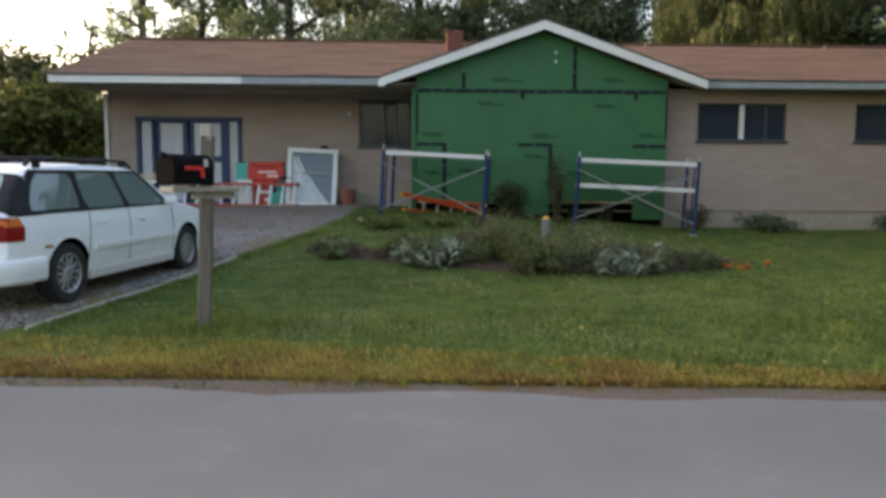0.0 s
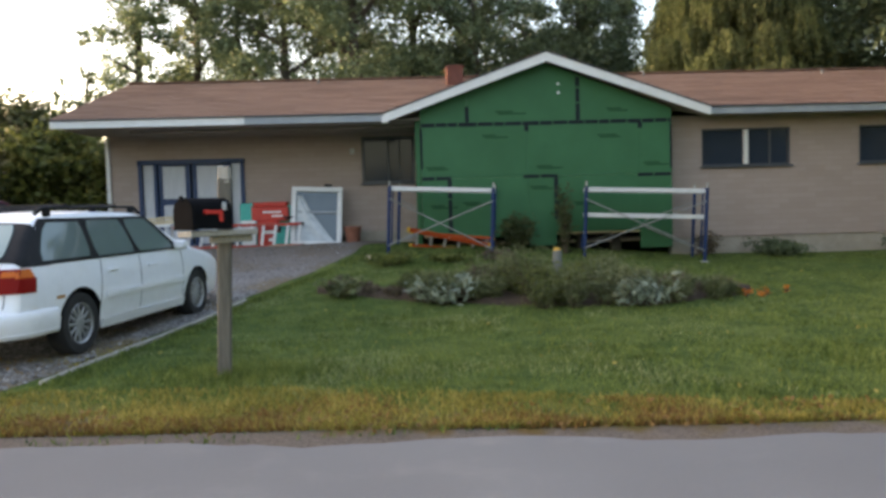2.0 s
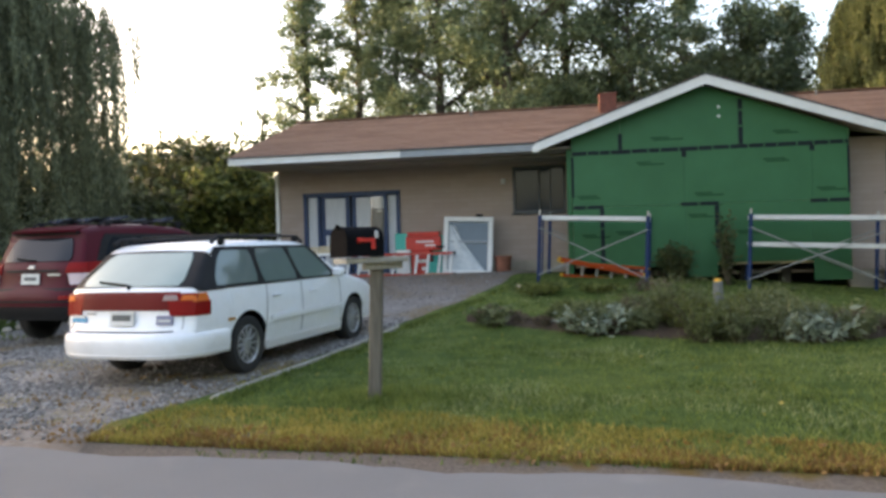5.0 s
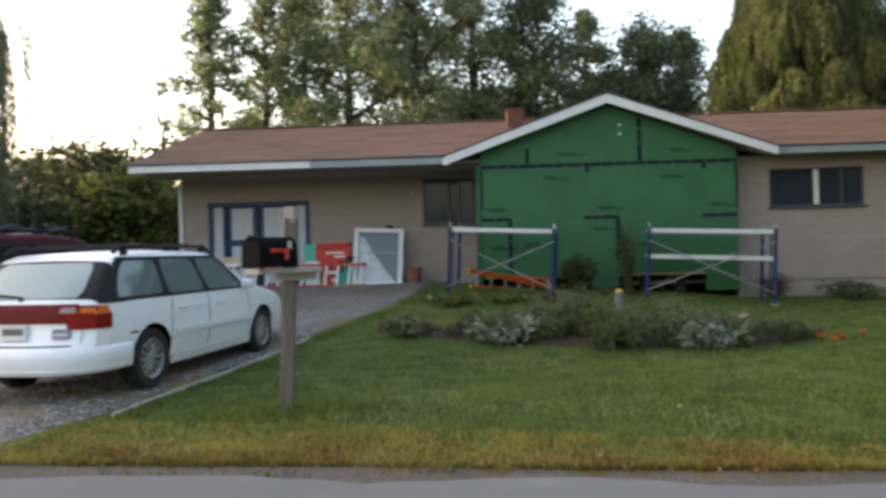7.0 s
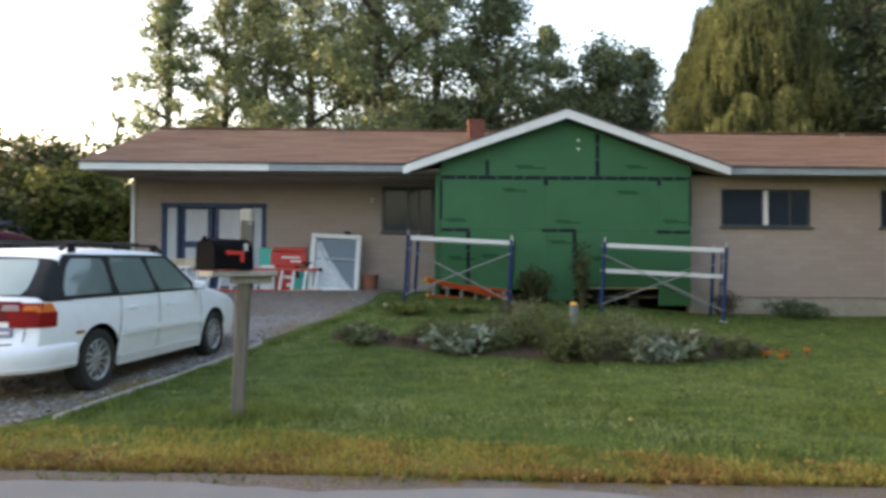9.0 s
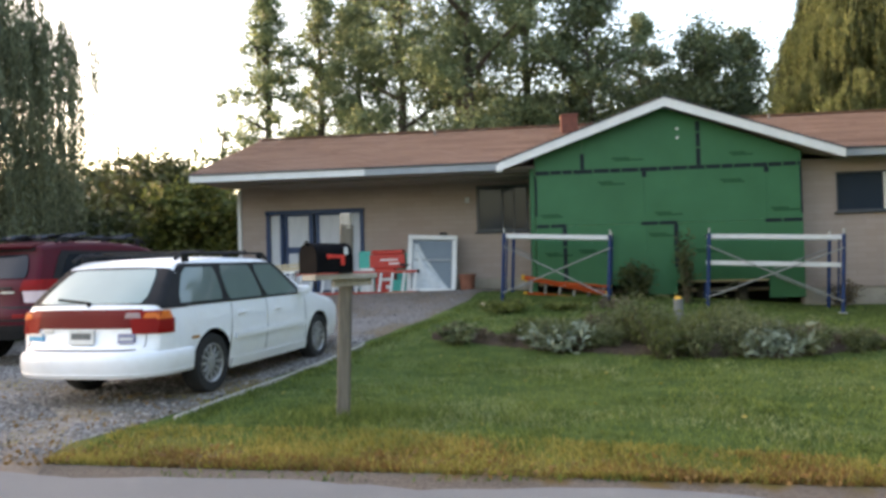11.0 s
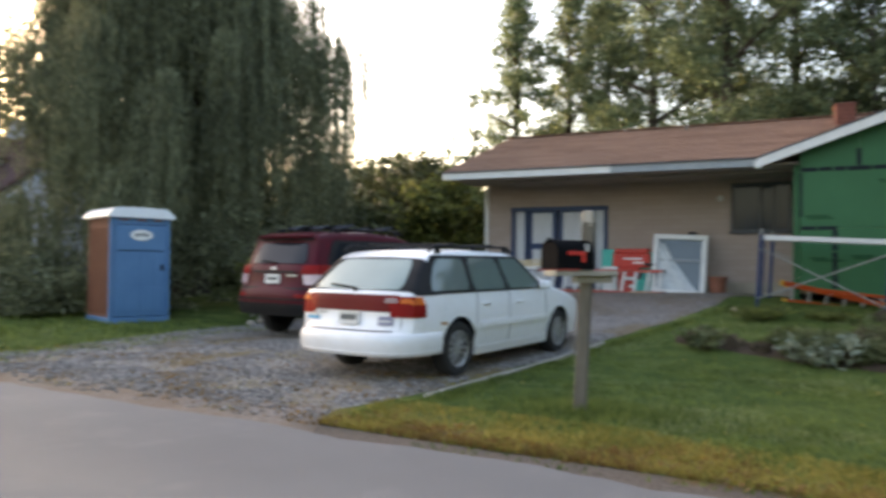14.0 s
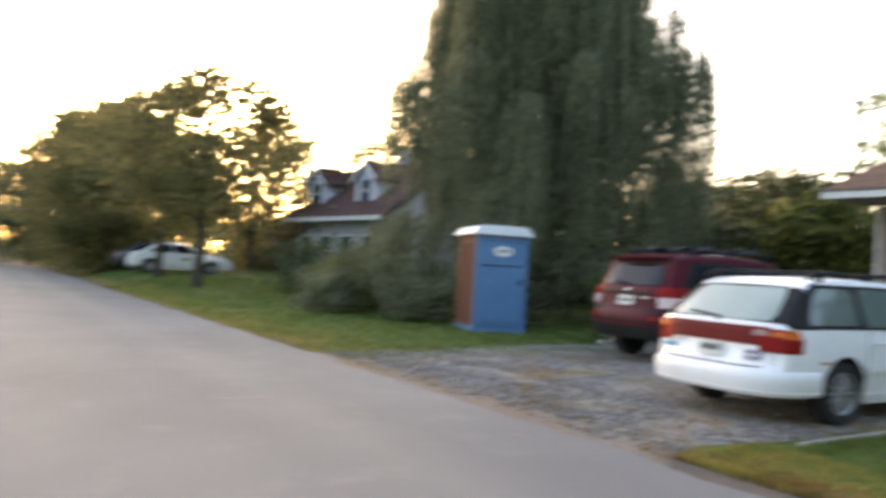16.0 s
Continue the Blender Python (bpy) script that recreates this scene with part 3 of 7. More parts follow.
W1 = (-1.03, 0.19, 1.88, 2.96)
W2 = (6.45, 8.43, 2.0, 2.82)
W3 = (9.98, 11.96, 2.0, 2.82)
DOOR = (-6.11, -3.74, 0.56, 2.535)
wall_panel("wall", -6.76, 0.32, 0.40, 3.10, [W1, DOOR], "block", LY)
part("wall", Shape().box((0.26, 16.65, 1.8), (0.10, 1.7, 2.6), 0.01), "green", house, "short return wall of the bump-out")
wall_panel("wall", 5.77, 17.0, 0.46, 3.10, [W2, W3], "block")
# foundation band, set 3 cm back under the right wing, flush pad under the left
s = Shape().box((11.38, WY + 0.13, 0.10), (11.24, 0.2, 0.72), 0.01)
part("foundation", s, "concrete", house, "bare concrete foundation")
s = Shape().box((-1.8, LY - 0.012, 0.60), (3.8, 0.03, 0.36), 0.008)
part("foundation", s, "concrete", house, "grey cement plinth")
# end and back walls
s = Shape().box((-6.655, 20.7, 1.7), (0.2, 6.0, 2.8), 0.01).prism([(16.2, 3.1), (23.8, 3.1), (20.0, 4.42)], "x", -6.75, -6.56)
part("wall", s, "block", house)
s = Shape().box((16.9, 20.0, 1.6), (0.2, 7.2, 3.0), 0.01).prism([(16.2, 3.1), (23.8, 3.1), (20.0, 4.42)], "x", 16.8, 17.0)
part("wall", s, "block", house)
s = Shape().box((5.4, 23.7, 1.6), (23.2, 0.2, 3.0), 0.01)
part("wall", s, "block", house)
s = Shape().box((5.4, 20.0, 3.06), (22.6, 7.1, 0.05), 0.01)
part("ceiling", s, "soffit", house, "plain inner ceiling")
s = Shape().box((5.4, 20.0, 0.44), (22.6, 7.1, 0.06), 0.01)
part("floor", s, "soffit", house, "plain inner floor")
s = Shape().box((-6.78, LY - 0.03, 1.75), (0.08, 0.08, 2.6), 0.006)
part("corner_board", s, "white", house, "pale corner board")

# roof: overlapping shingle courses on both slopes of the main roof and the front gable
EZ, RZ, RY = 3.19, 4.68, 20.0
SL = (RZ - EZ) / (RY - FY)


def courses(plane, ulen_of, n, name, label, clip=None):
    """Rows of overlapping tabs; plane(u, v, lift) gives a place, u along the eave, v up the slope 0..1."""
    s = Shape()
    rnd = random.Random(3)
    for k in range(n):
        v0, v1 = k / n, min(1.0, (k + 1.35) / n)
        u = ulen_of(v0)[0] - rnd.random() * 0.5
        end = ulen_of(v0)[1]
        while u < end:
            w = 0.9 + 0.2 * rnd.random()
            a, b = max(u, ulen_of(v0)[0]), min(u + w, end)
            u += w
            if b - a < 0.05:
                continue
            if clip and clip(a, b, v0):
                continue
            ja, jb = rnd.uniform(-0.003, 0.003), rnd.uniform(-0.003, 0.003)
            hi = 0.026
            s.add([plane(a, v0, hi + ja), plane(b, v0, hi + jb), plane(b, v1, 0.004), plane(a, v1, 0.004), plane(a, v0, 0.0), plane(b, v0, 0.0)],
                  [(0, 1, 2, 3), (4, 5, 1, 0), (0, 3, 4), (1, 5, 2)])
    ob = part(name, s, "shingle", house, label, fix=False)
    return tagged(ob, kind="stuff")


def main_front(u, v, lift):
    return (u, FY - 0.03 + v * (RY - FY + 0.03), EZ + 0.035 + v * (RZ - EZ) + lift)


def main_back(u, v, lift):
    return (u, 24.4 - v * 4.4, EZ + 0.035 + v * (RZ - EZ) + lift)


def ranges(v):
    return (-7.14, 17.9)


def deck(s, pts):
    n = len(pts)
    s.add([(x, y, EZ + abs(SL) * (RY - FY - abs(y - RY)) - 0.10) for x, y in pts] + [(x, y, EZ + abs(SL) * (RY - FY - abs(y - RY)) + 0.03) for x, y in pts],
          [tuple(range(n - 1, -1, -1)), tuple(range(n, 2 * n))] + [(k, (k + 1) % n, n + (k + 1) % n, n + k) for k in range(n)])


s = Shape()
deck(s, [(-7.12, FY), (-0.42, FY), (-0.42, RY), (-7.12, RY)])
deck(s, [(6.36, FY), (17.9, FY), (17.9, RY), (6.36, RY)])
deck(s, [(-0.42, FY + 0.02), (2.95, 19.0), (2.95, RY), (-0.42, RY)])
deck(s, [(2.95, 19.0), (6.36, FY + 0.02), (6.36, RY), (2.95, RY)])
deck(s, [(-7.12, RY), (17.9, RY), (17.9, 24.4), (-7.12, 24.4)])
roof = part("roof", s, "soffit", house, "low-pitched brown asphalt shingle roof")


def under_gable(a, b, v):
    x, y = (a + b) / 2, FY + v * (RY - FY)
    return -0.5 < x < 6.45 and y < FY + 3.45 * (1 - abs(x - 2.95) / 3.40)


courses(main_front, ranges, 30, "shingle_course", "brown shingle courses", under_gable)
courses(main_back, ranges, 12, "shingle_course", "brown shingle courses")
s = Shape()
for k in range(78):
    s.box((-7.0 + k * 0.32, RY, RZ + 0.062), (0.36, 0.26, 0.022), 0.008, Matrix.Rotation(0, 4, "X"))
tagged(part("ridge_cap", s, "shingle", house), kind="stuff")

# front gable roof
GX, GZ, GE, GL, GR = 2.93, 4.32, 3.08, -0.42, 6.34


def gable_plane(side):
    ex = GL if side < 0 else GR

    def plane(u, v, lift):
        x = ex + (GX - ex) * v
        z = GE + 0.10 + (GZ - GE - 0.02) * v + lift
        return (x, u, z)
    return plane


for side in (-1, 1):
    def far_end(v):
        return (15.42, FY + max(0.05, (GE + 0.14 + (GZ - GE) * v - EZ) / SL) + 0.1)
    courses(gable_plane(side), far_end, 16, "shingle_course", "brown shingle courses on the gable")
s = Shape()
for side, ex in ((-1, GL), (1, GR)):
    s.add([(ex, 15.46, GE - 0.02), (GX, 15.46, GZ - 0.04), (GX, 19.4, GZ - 0.04), (ex, 15.75, GE - 0.02),
           (ex, 15.46, GE + 0.10), (GX, 15.46, GZ + 0.08), (GX, 19.4, GZ + 0.08), (ex, 15.75, GE + 0.10)],
          [(0, 1, 2, 3), (7, 6, 5, 4), (0, 4, 5, 1), (3, 2, 6, 7), (0, 3, 7, 4), (1, 5, 6, 2)])
part("gable_deck", s, "soffit", house, "boarded gable overhang", fix=False)
for ex in (GL, GR):
    s = Shape().prism([(ex, GE - 0.06), (ex, GE + 0.11), (GX, GZ + 0.055), (GX, GZ - 0.13)], "y", 15.415, 15.455)
    part("rake_board", s, "white", house, "fresh white rake board")
    s = Shape().prism([(ex, GE + 0.112), (ex, GE + 0.14), (GX, GZ + 0.085), (GX, GZ + 0.057)], "y", 15.40, 15.455)
    part("drip_edge", s, "dark_edge", house)
s = Shape().box((GL + 0.02, 15.52, GE + 0.0), (0.14, 0.16, 0.14), 0.01)
part("rake_return", s, "white", house)

# fascias and soffits
for x0, x1, mat, lab in ((-7.12, -3.26, "white", "freshly painted white fascia"), (-3.256, GL - 0.01, "grey_fascia", "weathered grey fascia"), (GR + 0.01, 17.9, "grey_fascia", "weathered grey fascia")):
    s = Shape().box(((x0 + x1) / 2, FY - 0.015, EZ - 0.055), (x1 - x0, 0.03, 0.15), 0.004)
    part("fascia", s, mat, house, lab)
    s = Shape().box(((x0 + x1) / 2, FY - 0.045, EZ + 0.032), (x1 - x0, 0.05, 0.025), 0.004)
    part("drip_edge", s, "dark_edge", house)
for x0, x1, y1 in ((-7.1, 0.30, LY - 0.01), (6.38, 17.9, WY - 0.01)):
    s = Shape().box(((x0 + x1) / 2, (FY + y1) / 2 + 0.01, EZ - 0.09), (x1 - x0, y1 - FY - 0.02, 0.02), 0.004)
    part("soffit", s, "soffit", house)
s = Shape().prism([(FY, EZ - 0.12), (FY, EZ + 0.03), (RY, RZ + 0.03), (24.4, EZ + 0.03), (24.4, EZ - 0.12), (RY, RZ - 0.12)], "x", -7.15, -7.122)
part("rake_board", s, "white", house, "white gable-end board")

# chimney and vents
chim = part("chimney", Shape().box((1.27, 19.0, 4.48), (0.40, 0.40, 0.62), 0.008), "brick", house, "small red brick chimney")
for k in range(5):
    part("brick_course", Shape().box((1.27, 19.0, 4.40 + k * 0.085), (0.412, 0.412, 0.07), 0.006), "brick", chim)
part("chimney_cap", Shape().box((1.27, 19.0, 4.79), (0.44, 0.44, 0.05), 0.01), "brick", chim)
for vx, vy in ((-2.2, 19.5), (11.0, 19.4), (6.3, 19.6)):
    part("roof_vent", Shape().tube((vx, vy, 4.3), (vx, vy, EZ + SL * (vy - FY) + 0.17), 0.03, n=10), "bar", house, "small plumbing vent pipe")


# windows
def window(hole, frame_mat, mullions, label, sill_mat, wy=WY, fw=0.055, bars=()):
    y = wy + 0.06
    x0, x1, z0, z1 = hole
    w = tagged(part("window", Shape().box(((x0 + x1) / 2, y + 0.10, z0 + 0.012), (x1 - x0, 0.05, 0.024), 0.004), frame_mat, house, label))
    s = Shape()
    for cx, cz, sx, sz in (((x0 + x1) / 2, z1 - fw / 2, x1 - x0, fw), ((x0 + x1) / 2, z0 + fw / 2, x1 - x0, fw), (x0 + fw / 2, (z0 + z1) / 2, fw, z1 - z0 - 2 * fw), (x1 - fw / 2, (z0 + z1) / 2, fw, z1 - z0 - 2 * fw)):
        s.box((cx, y, cz), (sx, 0.10, sz), 0.006)
    part("window_frame", s, frame_mat, w)
    for mx, mw, mm in mullions:
        part("mullion", Shape().box((mx, y - 0.01, (z0 + z1) / 2), (mw, 0.09, z1 - z0 - 2 * fw), 0.006), mm, w)
    for bx, bz, bw, bh in bars:
        part("glazing_bar", Shape().box((bx, y + 0.01, bz), (bw, 0.03, bh), 0.004), frame_mat, w)
    edges = [x0 + fw] + [m[0] for m in mullions] + [x1 - fw]
    for a, b in zip(edges, edges[1:]):
        p = part("pane", Shape().box(((a + b) / 2, y + 0.03, (z0 + z1) / 2), (b - a, 0.012, z1 - z0 - 2 * fw), 0.002), "house_glass", w)
    part("window_sill", Shape().box(((x0 + x1) / 2, wy - 0.02, z0 - 0.02), (x1 - x0 + 0.08, 0.10, 0.04), 0.006), sill_mat, w)
    return w


window(W1, "dark_frame", [(-0.42, 0.05, "dark_frame")], "dark framed window under the deep eave", "dark_frame", LY, bars=[(-0.16, 2.42, 0.04, 0.95)])
window(W2, "dark_frame", [(7.45, 0.09, "white")], "sliding window with slate frame and white mullion", "dark_frame", fw=0.036, bars=[(8.0, 2.41, 0.04, 0.74)])
window(W3, "dark_frame", [(10.97, 0.09, "white")], "sliding window with slate frame and white mullion", "dark_frame", fw=0.036)

# double doors with side lights
x0, x1, z0, z1 = DOOR
door = part("door", Shape().box(((x0 + x1) / 2, LY + 0.10, z0 + 0.02), (x1 - x0, 0.18, 0.04), 0.006), "navy", house, "navy double doors with white panels and side lights")
s = Shape()
for cx, cz, sx, sz in (((x0 + x1) / 2, z1 - 0.05, x1 - x0 + 0.06, 0.10), (x0 + 0.03, 1.53, 0.09, 1.94), (x1 - 0.03, 1.53, 0.09, 1.94), (x0 + 0.37, 1.53, 0.07, 1.94), (x1 - 0.33, 1.53, 0.07, 1.94)):
    s.box((cx, LY - 0.005, cz), (sx, 0.09, sz), 0.008)
part("door_frame", s, "navy", door)
for cx, w in ((x0 + 0.20, 0.24), (x1 - 0.18, 0.22)):
    part("side_light", Shape().box((cx, LY + 0.05, 1.50), (w, 0.03, 1.86), 0.005), "curtain", door, "white side light")
for a, b in ((x0 + 0.41, -4.975), (-4.925, x1 - 0.37)):
    leaf = part("door_leaf", Shape().box(((a + b) / 2, LY + 0.06, 1.50), (b - a, 0.045, 1.86), 0.006), "navy", door, "navy door leaf")
    for c, h in ((2.02, 0.74), (1.05, 0.90)):
        part("panel", Shape().box(((a + b) / 2, LY + 0.034, c), (b - a - 0.22, 0.02, h), 0.006), "curtain", leaf, "white panel")
part("door_handle", Shape().tube((-4.86, LY + 0.03, 1.46), (-4.86, LY - 0.03, 1.46), 0.025, n=12).tube((-4.86, LY - 0.03, 1.46), (-4.76, LY - 0.03, 1.46), 0.012, n=8), "galv", door)
lamp = part("porch_lamp", Shape().box((-1.24, LY - 0.03, 2.63), (0.09, 0.05, 0.12), 0.015).tube((-1.24, LY - 0.07, 2.57), (-1.24, LY - 0.07, 2.67), 0.045, 0.055, 12), "curtain", house, "small white porch lamp, unlit", smooth=True)
part("hose_bracket", Shape().tube((-6.82, LY - 0.02, 1.52), (-6.82, LY - 0.16, 1.52), 0.02, n=8).box((-6.82, LY - 0.16, 1.54), (0.16, 0.05, 0.06), 0.01), "black_metal", house, "dark hose bracket")

# ---- green sheathed front under the gable: sheets, tape and printed marks ----
GY = WY - 0.045
s = Shape().prism([(0.35, 0.62), (5.74, 0.62), (5.74, 3.05), (GX, 4.10), (0.35, 3.05)], "y", GY + 0.03, GY + 0.19)
part("stud_wall", s, "lumber", house, "framed wall behind the sheathing")
# near-black panel set in behind the gap, as painted crawl-space shade
s = Shape().box((3.0, WY + 1.2, 0.35), (5.6, 0.1, 1.0), 0.01)
part("crawl_space", s, "dark", house, "near-black panel standing for the crawl-space shade")
for px in (0.45, 1.7, 3.8, 4.6):
    part("pier", Shape().box((px, WY + 0.35, 0.25), (0.2, 0.3, 0.9), 0.02), "dark_pier", house, "rough concrete pier, crawl-space shade put into its colour")


def gtop(x):
    return GZ + 0.015 - abs(x - GX) * (GZ - GE) / (GX - GL)


def sheet(x0, x1, z0, z1, slope=False):
    g = 0.002
    if slope:
        pts = [(x0 + g, z0 + g), (x1 - g, z0 + g), (x1 - g, max(z0 + 0.01, gtop(x1)))]
        if x0 < GX < x1:
            pts.append((GX, gtop(GX)))
        pts.append((x0 + g, max(z0 + 0.01, gtop(x0))))
    else:
        pts = [(x0 + g, z0 + g), (x1 - g, z0 + g), (x1 - g, z1 - g), (x0 + g, z1 - g)]
    part("sheet", Shape().prism(pts, "y", GY, GY + 0.0285), "green", house, "green coated sheathing sheet")


for a, b in ((0.32, 2.60), (2.60, 5.07), (5.07, 5.77)):
    sheet(a, b, 1.88, 3.02)
for a, b, low in ((0.32, 0.92, 0.68), (0.92, 2.62, 0.60), (2.62, 3.22, 0.38), (3.22, 5.06, 0.66), (5.06, 5.77, 0.27)):
    sheet(a, b, low, 1.88)
for a, b in ((0.32, 1.33), (1.33, 3.72), (3.72, 5.77)):
    sheet(a, b, 3.02, 0, True)
TY = GY - 0.004


def tape(x0, x1, z0, z1):
    part("seam_tape", Shape().box(((x0 + x1) / 2, TY, (z0 + z1) / 2), (x1 - x0, 0.006, z1 - z0), 0.002), "tape", house, "black seam tape")


rt = random.Random(9)
x = 0.33
while x < 5.74:
    w = 0.20 + 0.22 * rt.random()
    tape(x, min(x + w, 5.77), 2.985 + rt.uniform(-0.006, 0.006), 3.065)
    x += w + 0.025
for t4 in ((0.33, 0.60, 1.85, 1.92), (0.63, 0.96, 1.85, 1.92), (2.52, 2.86, 1.85, 1.92), (2.89, 3.26, 1.85, 1.92), (5.02, 5.35, 1.83, 1.90), (5.38, 5.76, 1.83, 1.90),
           (1.29, 1.37, 3.07, 3.40), (3.68, 3.77, 3.07, 3.42), (3.685, 3.765, 3.45, 3.75), (3.68, 3.77, 3.78, 3.99), (2.56, 2.65, 2.86, 2.98), (5.03, 5.12, 2.87, 2.98),
           (0.88, 0.97, 1.45, 1.845), (0.885, 0.965, 1.02, 1.42), (0.88, 0.97, 0.72, 0.99), (3.18, 3.27, 1.40, 1.845), (3.185, 3.265, 0.95, 1.36), (0.315, 0.36, 2.1, 2.95), (5.73, 5.775, 2.0, 2.95)):
    tape(*t4)
for px, pz in ((0.42, 2.12), (2.80, 2.10), (1.65, 2.78), (4.15, 2.74), (2.66, 1.66), (1.95, 3.28), (4.35, 3.30), (0.5, 1.30), (3.6, 1.30), (1.2, 1.35), (5.15, 2.12)):
    for k in range(2):
        w = (0.36, 0.52)[k] * rt.uniform(0.8, 1.2)
        dx = (0.0, 0.05)[k]
        part("printed_bar", Shape().box((px + dx + w / 2, TY + 0.001, pz - k * 0.045), (w, 0.005, 0.030), 0.001), "print", house, "dark printed marks")
for k in (0, 1):
    part("vent_spot", Shape().tube((3.31, TY - 0.006, 3.66 + k * 0.19), (3.31, TY + 0.004, 3.66 + k * 0.19), 0.028, n=10), "white", house, "small white cap")

# the sheathed front stands forward of the wings, close under the gable
BUMP_EYE = Vector((0.05, 0.474, 1.13))
BUMP = Matrix.Translation(BUMP_EYE) @ Matrix.Scale(0.972, 4) @ Matrix.Translation(-BUMP_EYE)
for ob in house.children:
    if ob.name.split(".")[0] in ("sheet", "seam_tape", "printed_bar", "vent_spot", "stud_wall"):
        ob.matrix_basis = BUMP
part("wall", Shape().box((5.55, 16.05, 1.8), (0.12, 0.5, 2.5), 0.01), "green", house, "green sheathed return wall")

# ---- cars ----
def car(name, label, m, spec, paint, glass, hatch_glass):
    """A car from its long profile: x to its right, y from tail to nose. spec holds its measures."""
    root = thing(name, label, "car", m)
    CROWN = 0.018
    prof, hw0, belt, sill = spec["profile"], spec["half"], spec["belt"], spec["sill"]
    wheels, wr, L = spec["wheels"], spec["wheel_r"], spec["length"]
    tumble = spec["tumble"]

    def hw(y):
        return hw0 * min(lerp_table(spec["plan"], y), 1.0)

    def side(y, z):
        if z <= belt:
            return hw(y) * (1 - 0.07 * ((z - 0.62) / 0.40) ** 2)
        lean = tumble + spec.get("tail_taper", 0.0) * (1 - smoothstep(0.15, 1.25, y))
        return hw(y) * (1 - 0.07 * ((belt - 0.62) / 0.40) ** 2) - lean * (z - belt)

    def low(y):
        z = sill + (0.085 if y < wheels[0] - wr else 0.05 if y > L - 0.6 else 0.0)
        for wy in wheels:
            d = abs(y - wy)
            if d < wr + 0.055:
                z = max(z, wr + math.sqrt((wr + 0.055) ** 2 - d * d))
        return z

    pts = []
    for (y0, z0), (y1, z1) in zip(prof, prof[1:]):
        n = max(1, int(math.hypot(y1 - y0, z1 - z0) / 0.045))
        pts += [(y0 + (y1 - y0) * k / n, z0 + (z1 - z0) * k / n) for k in range(n)]
    pts.append(prof[-1])
    pts = [((pts[max(i - 1, 0)][0] + 2 * p[0] + pts[min(i + 1, len(pts) - 1)][0]) / 4, (pts[max(i - 1, 0)][1] + 2 * p[1] + pts[min(i + 1, len(pts) - 1)][1]) / 4) for i, p in enumerate(pts)]

    def ring(y, zt):
        zb = min(low(y), zt - 0.01)
        r = min(0.085, (zt - zb) * 0.45)
        out = []
        for k in range(13):
            z = zb + (zt - r - zb) * k / 12
            out.append((side(y, z), y, z))
        xs = side(y, zt - r)
        for k in range(1, 5):
            a = math.pi / 2 * k / 4
            out.append((xs - r * (1 - math.cos(a)), y, zt - r + r * math.sin(a)))
        xt = out[-1][0]
        for k in range(1, 6):
            u = 1 - k / 5
            out.append((xt * u, y, zt + 0.018 * (1 - u * u)))
        return out

    s = Shape()
    rows = [ring(y, z) for y, z in pts]
    full = [r + [(-x, y, z) for x, y, z in reversed(r[:-1])] for r in rows]
    n = len(full[0])
    s.v = [p for r in full for p in r]
    s.f = [(i * n + j, i * n + j + 1, (i + 1) * n + j + 1, (i + 1) * n + j) for i in range(len(full) - 1) for j in range(n - 1)]
    body = part("body", s, paint, root, spec["paint_label"], smooth=True)
    # dark underside and wheel wells
    part("underbody", Shape().box((0, L / 2, sill + 0.22), (hw0 * 1.55, L - 0.35, 0.36), 0.05), "black_plastic", root, "black underbody")

    def side_patch(nm, mat, y0b, y1b, y0t, y1t, z0, z1, lab="", parent=root, off=0.006):
        for sg in (-1, 1):
            def fn(u, v, sg=sg):
                z = z0 + (z1 - z0) * v
                a, b = y0b + (y0t - y0b) * v, y1b + (y1t - y1b) * v
                if "window" in nm:
                    pinch = 0.035 * abs(2 * v - 1) ** 5
                    a, b = a + pinch, b - pinch
                y = a + (b - a) * u
                return (sg * (side(y, z) + off), y, z)
            part(nm, Shape().shell(fn, 10, 5, (-sg * 0.016, 0, 0)), mat, parent, lab, smooth=True)

    def rear_at(z):
        zs = sorted((p[1], p[0]) for p in pts if p[0] < L * 0.35)
        return float(np.interp(z, [p[0] for p in zs], [p[1] for p in zs]))

    def rear_patch(nm, mat, x0b, x1b, x0t, x1t, z0, z1, lab="", off=0.008, parent=root, nu=12):
        def fn(u, v):
            z = z0 + (z1 - z0) * v
            a, b = x0b + (x0t - x0b) * v, x1b + (x1t - x1b) * v
            x = a + (b - a) * u
            if "window" in nm:
                x *= 1 - 0.07 * abs(2 * v - 1) ** 5
            e = max(0.0, abs(x) - (hw0 - 0.16)) / 0.16
            return (x, rear_at(z - CROWN * (1 - (x / hw0) ** 2)) - off - 0.004 + 0.05 * e * e, z)
        return part(nm, Shape().shell(fn, nu, 6, (0, 0.016, 0)), mat, parent, lab, smooth=True)

    for nm, mat, *a in spec["side"]:
        side_patch(nm, mat, *a, off=0.024 if nm in ("side_moulding", "sill_skirt") else 0.015 if "glass" in mat or "tail" in mat else 0.008)
    for nm, mat, *a in spec["rear"]:
        rear_patch(nm, mat, *a)
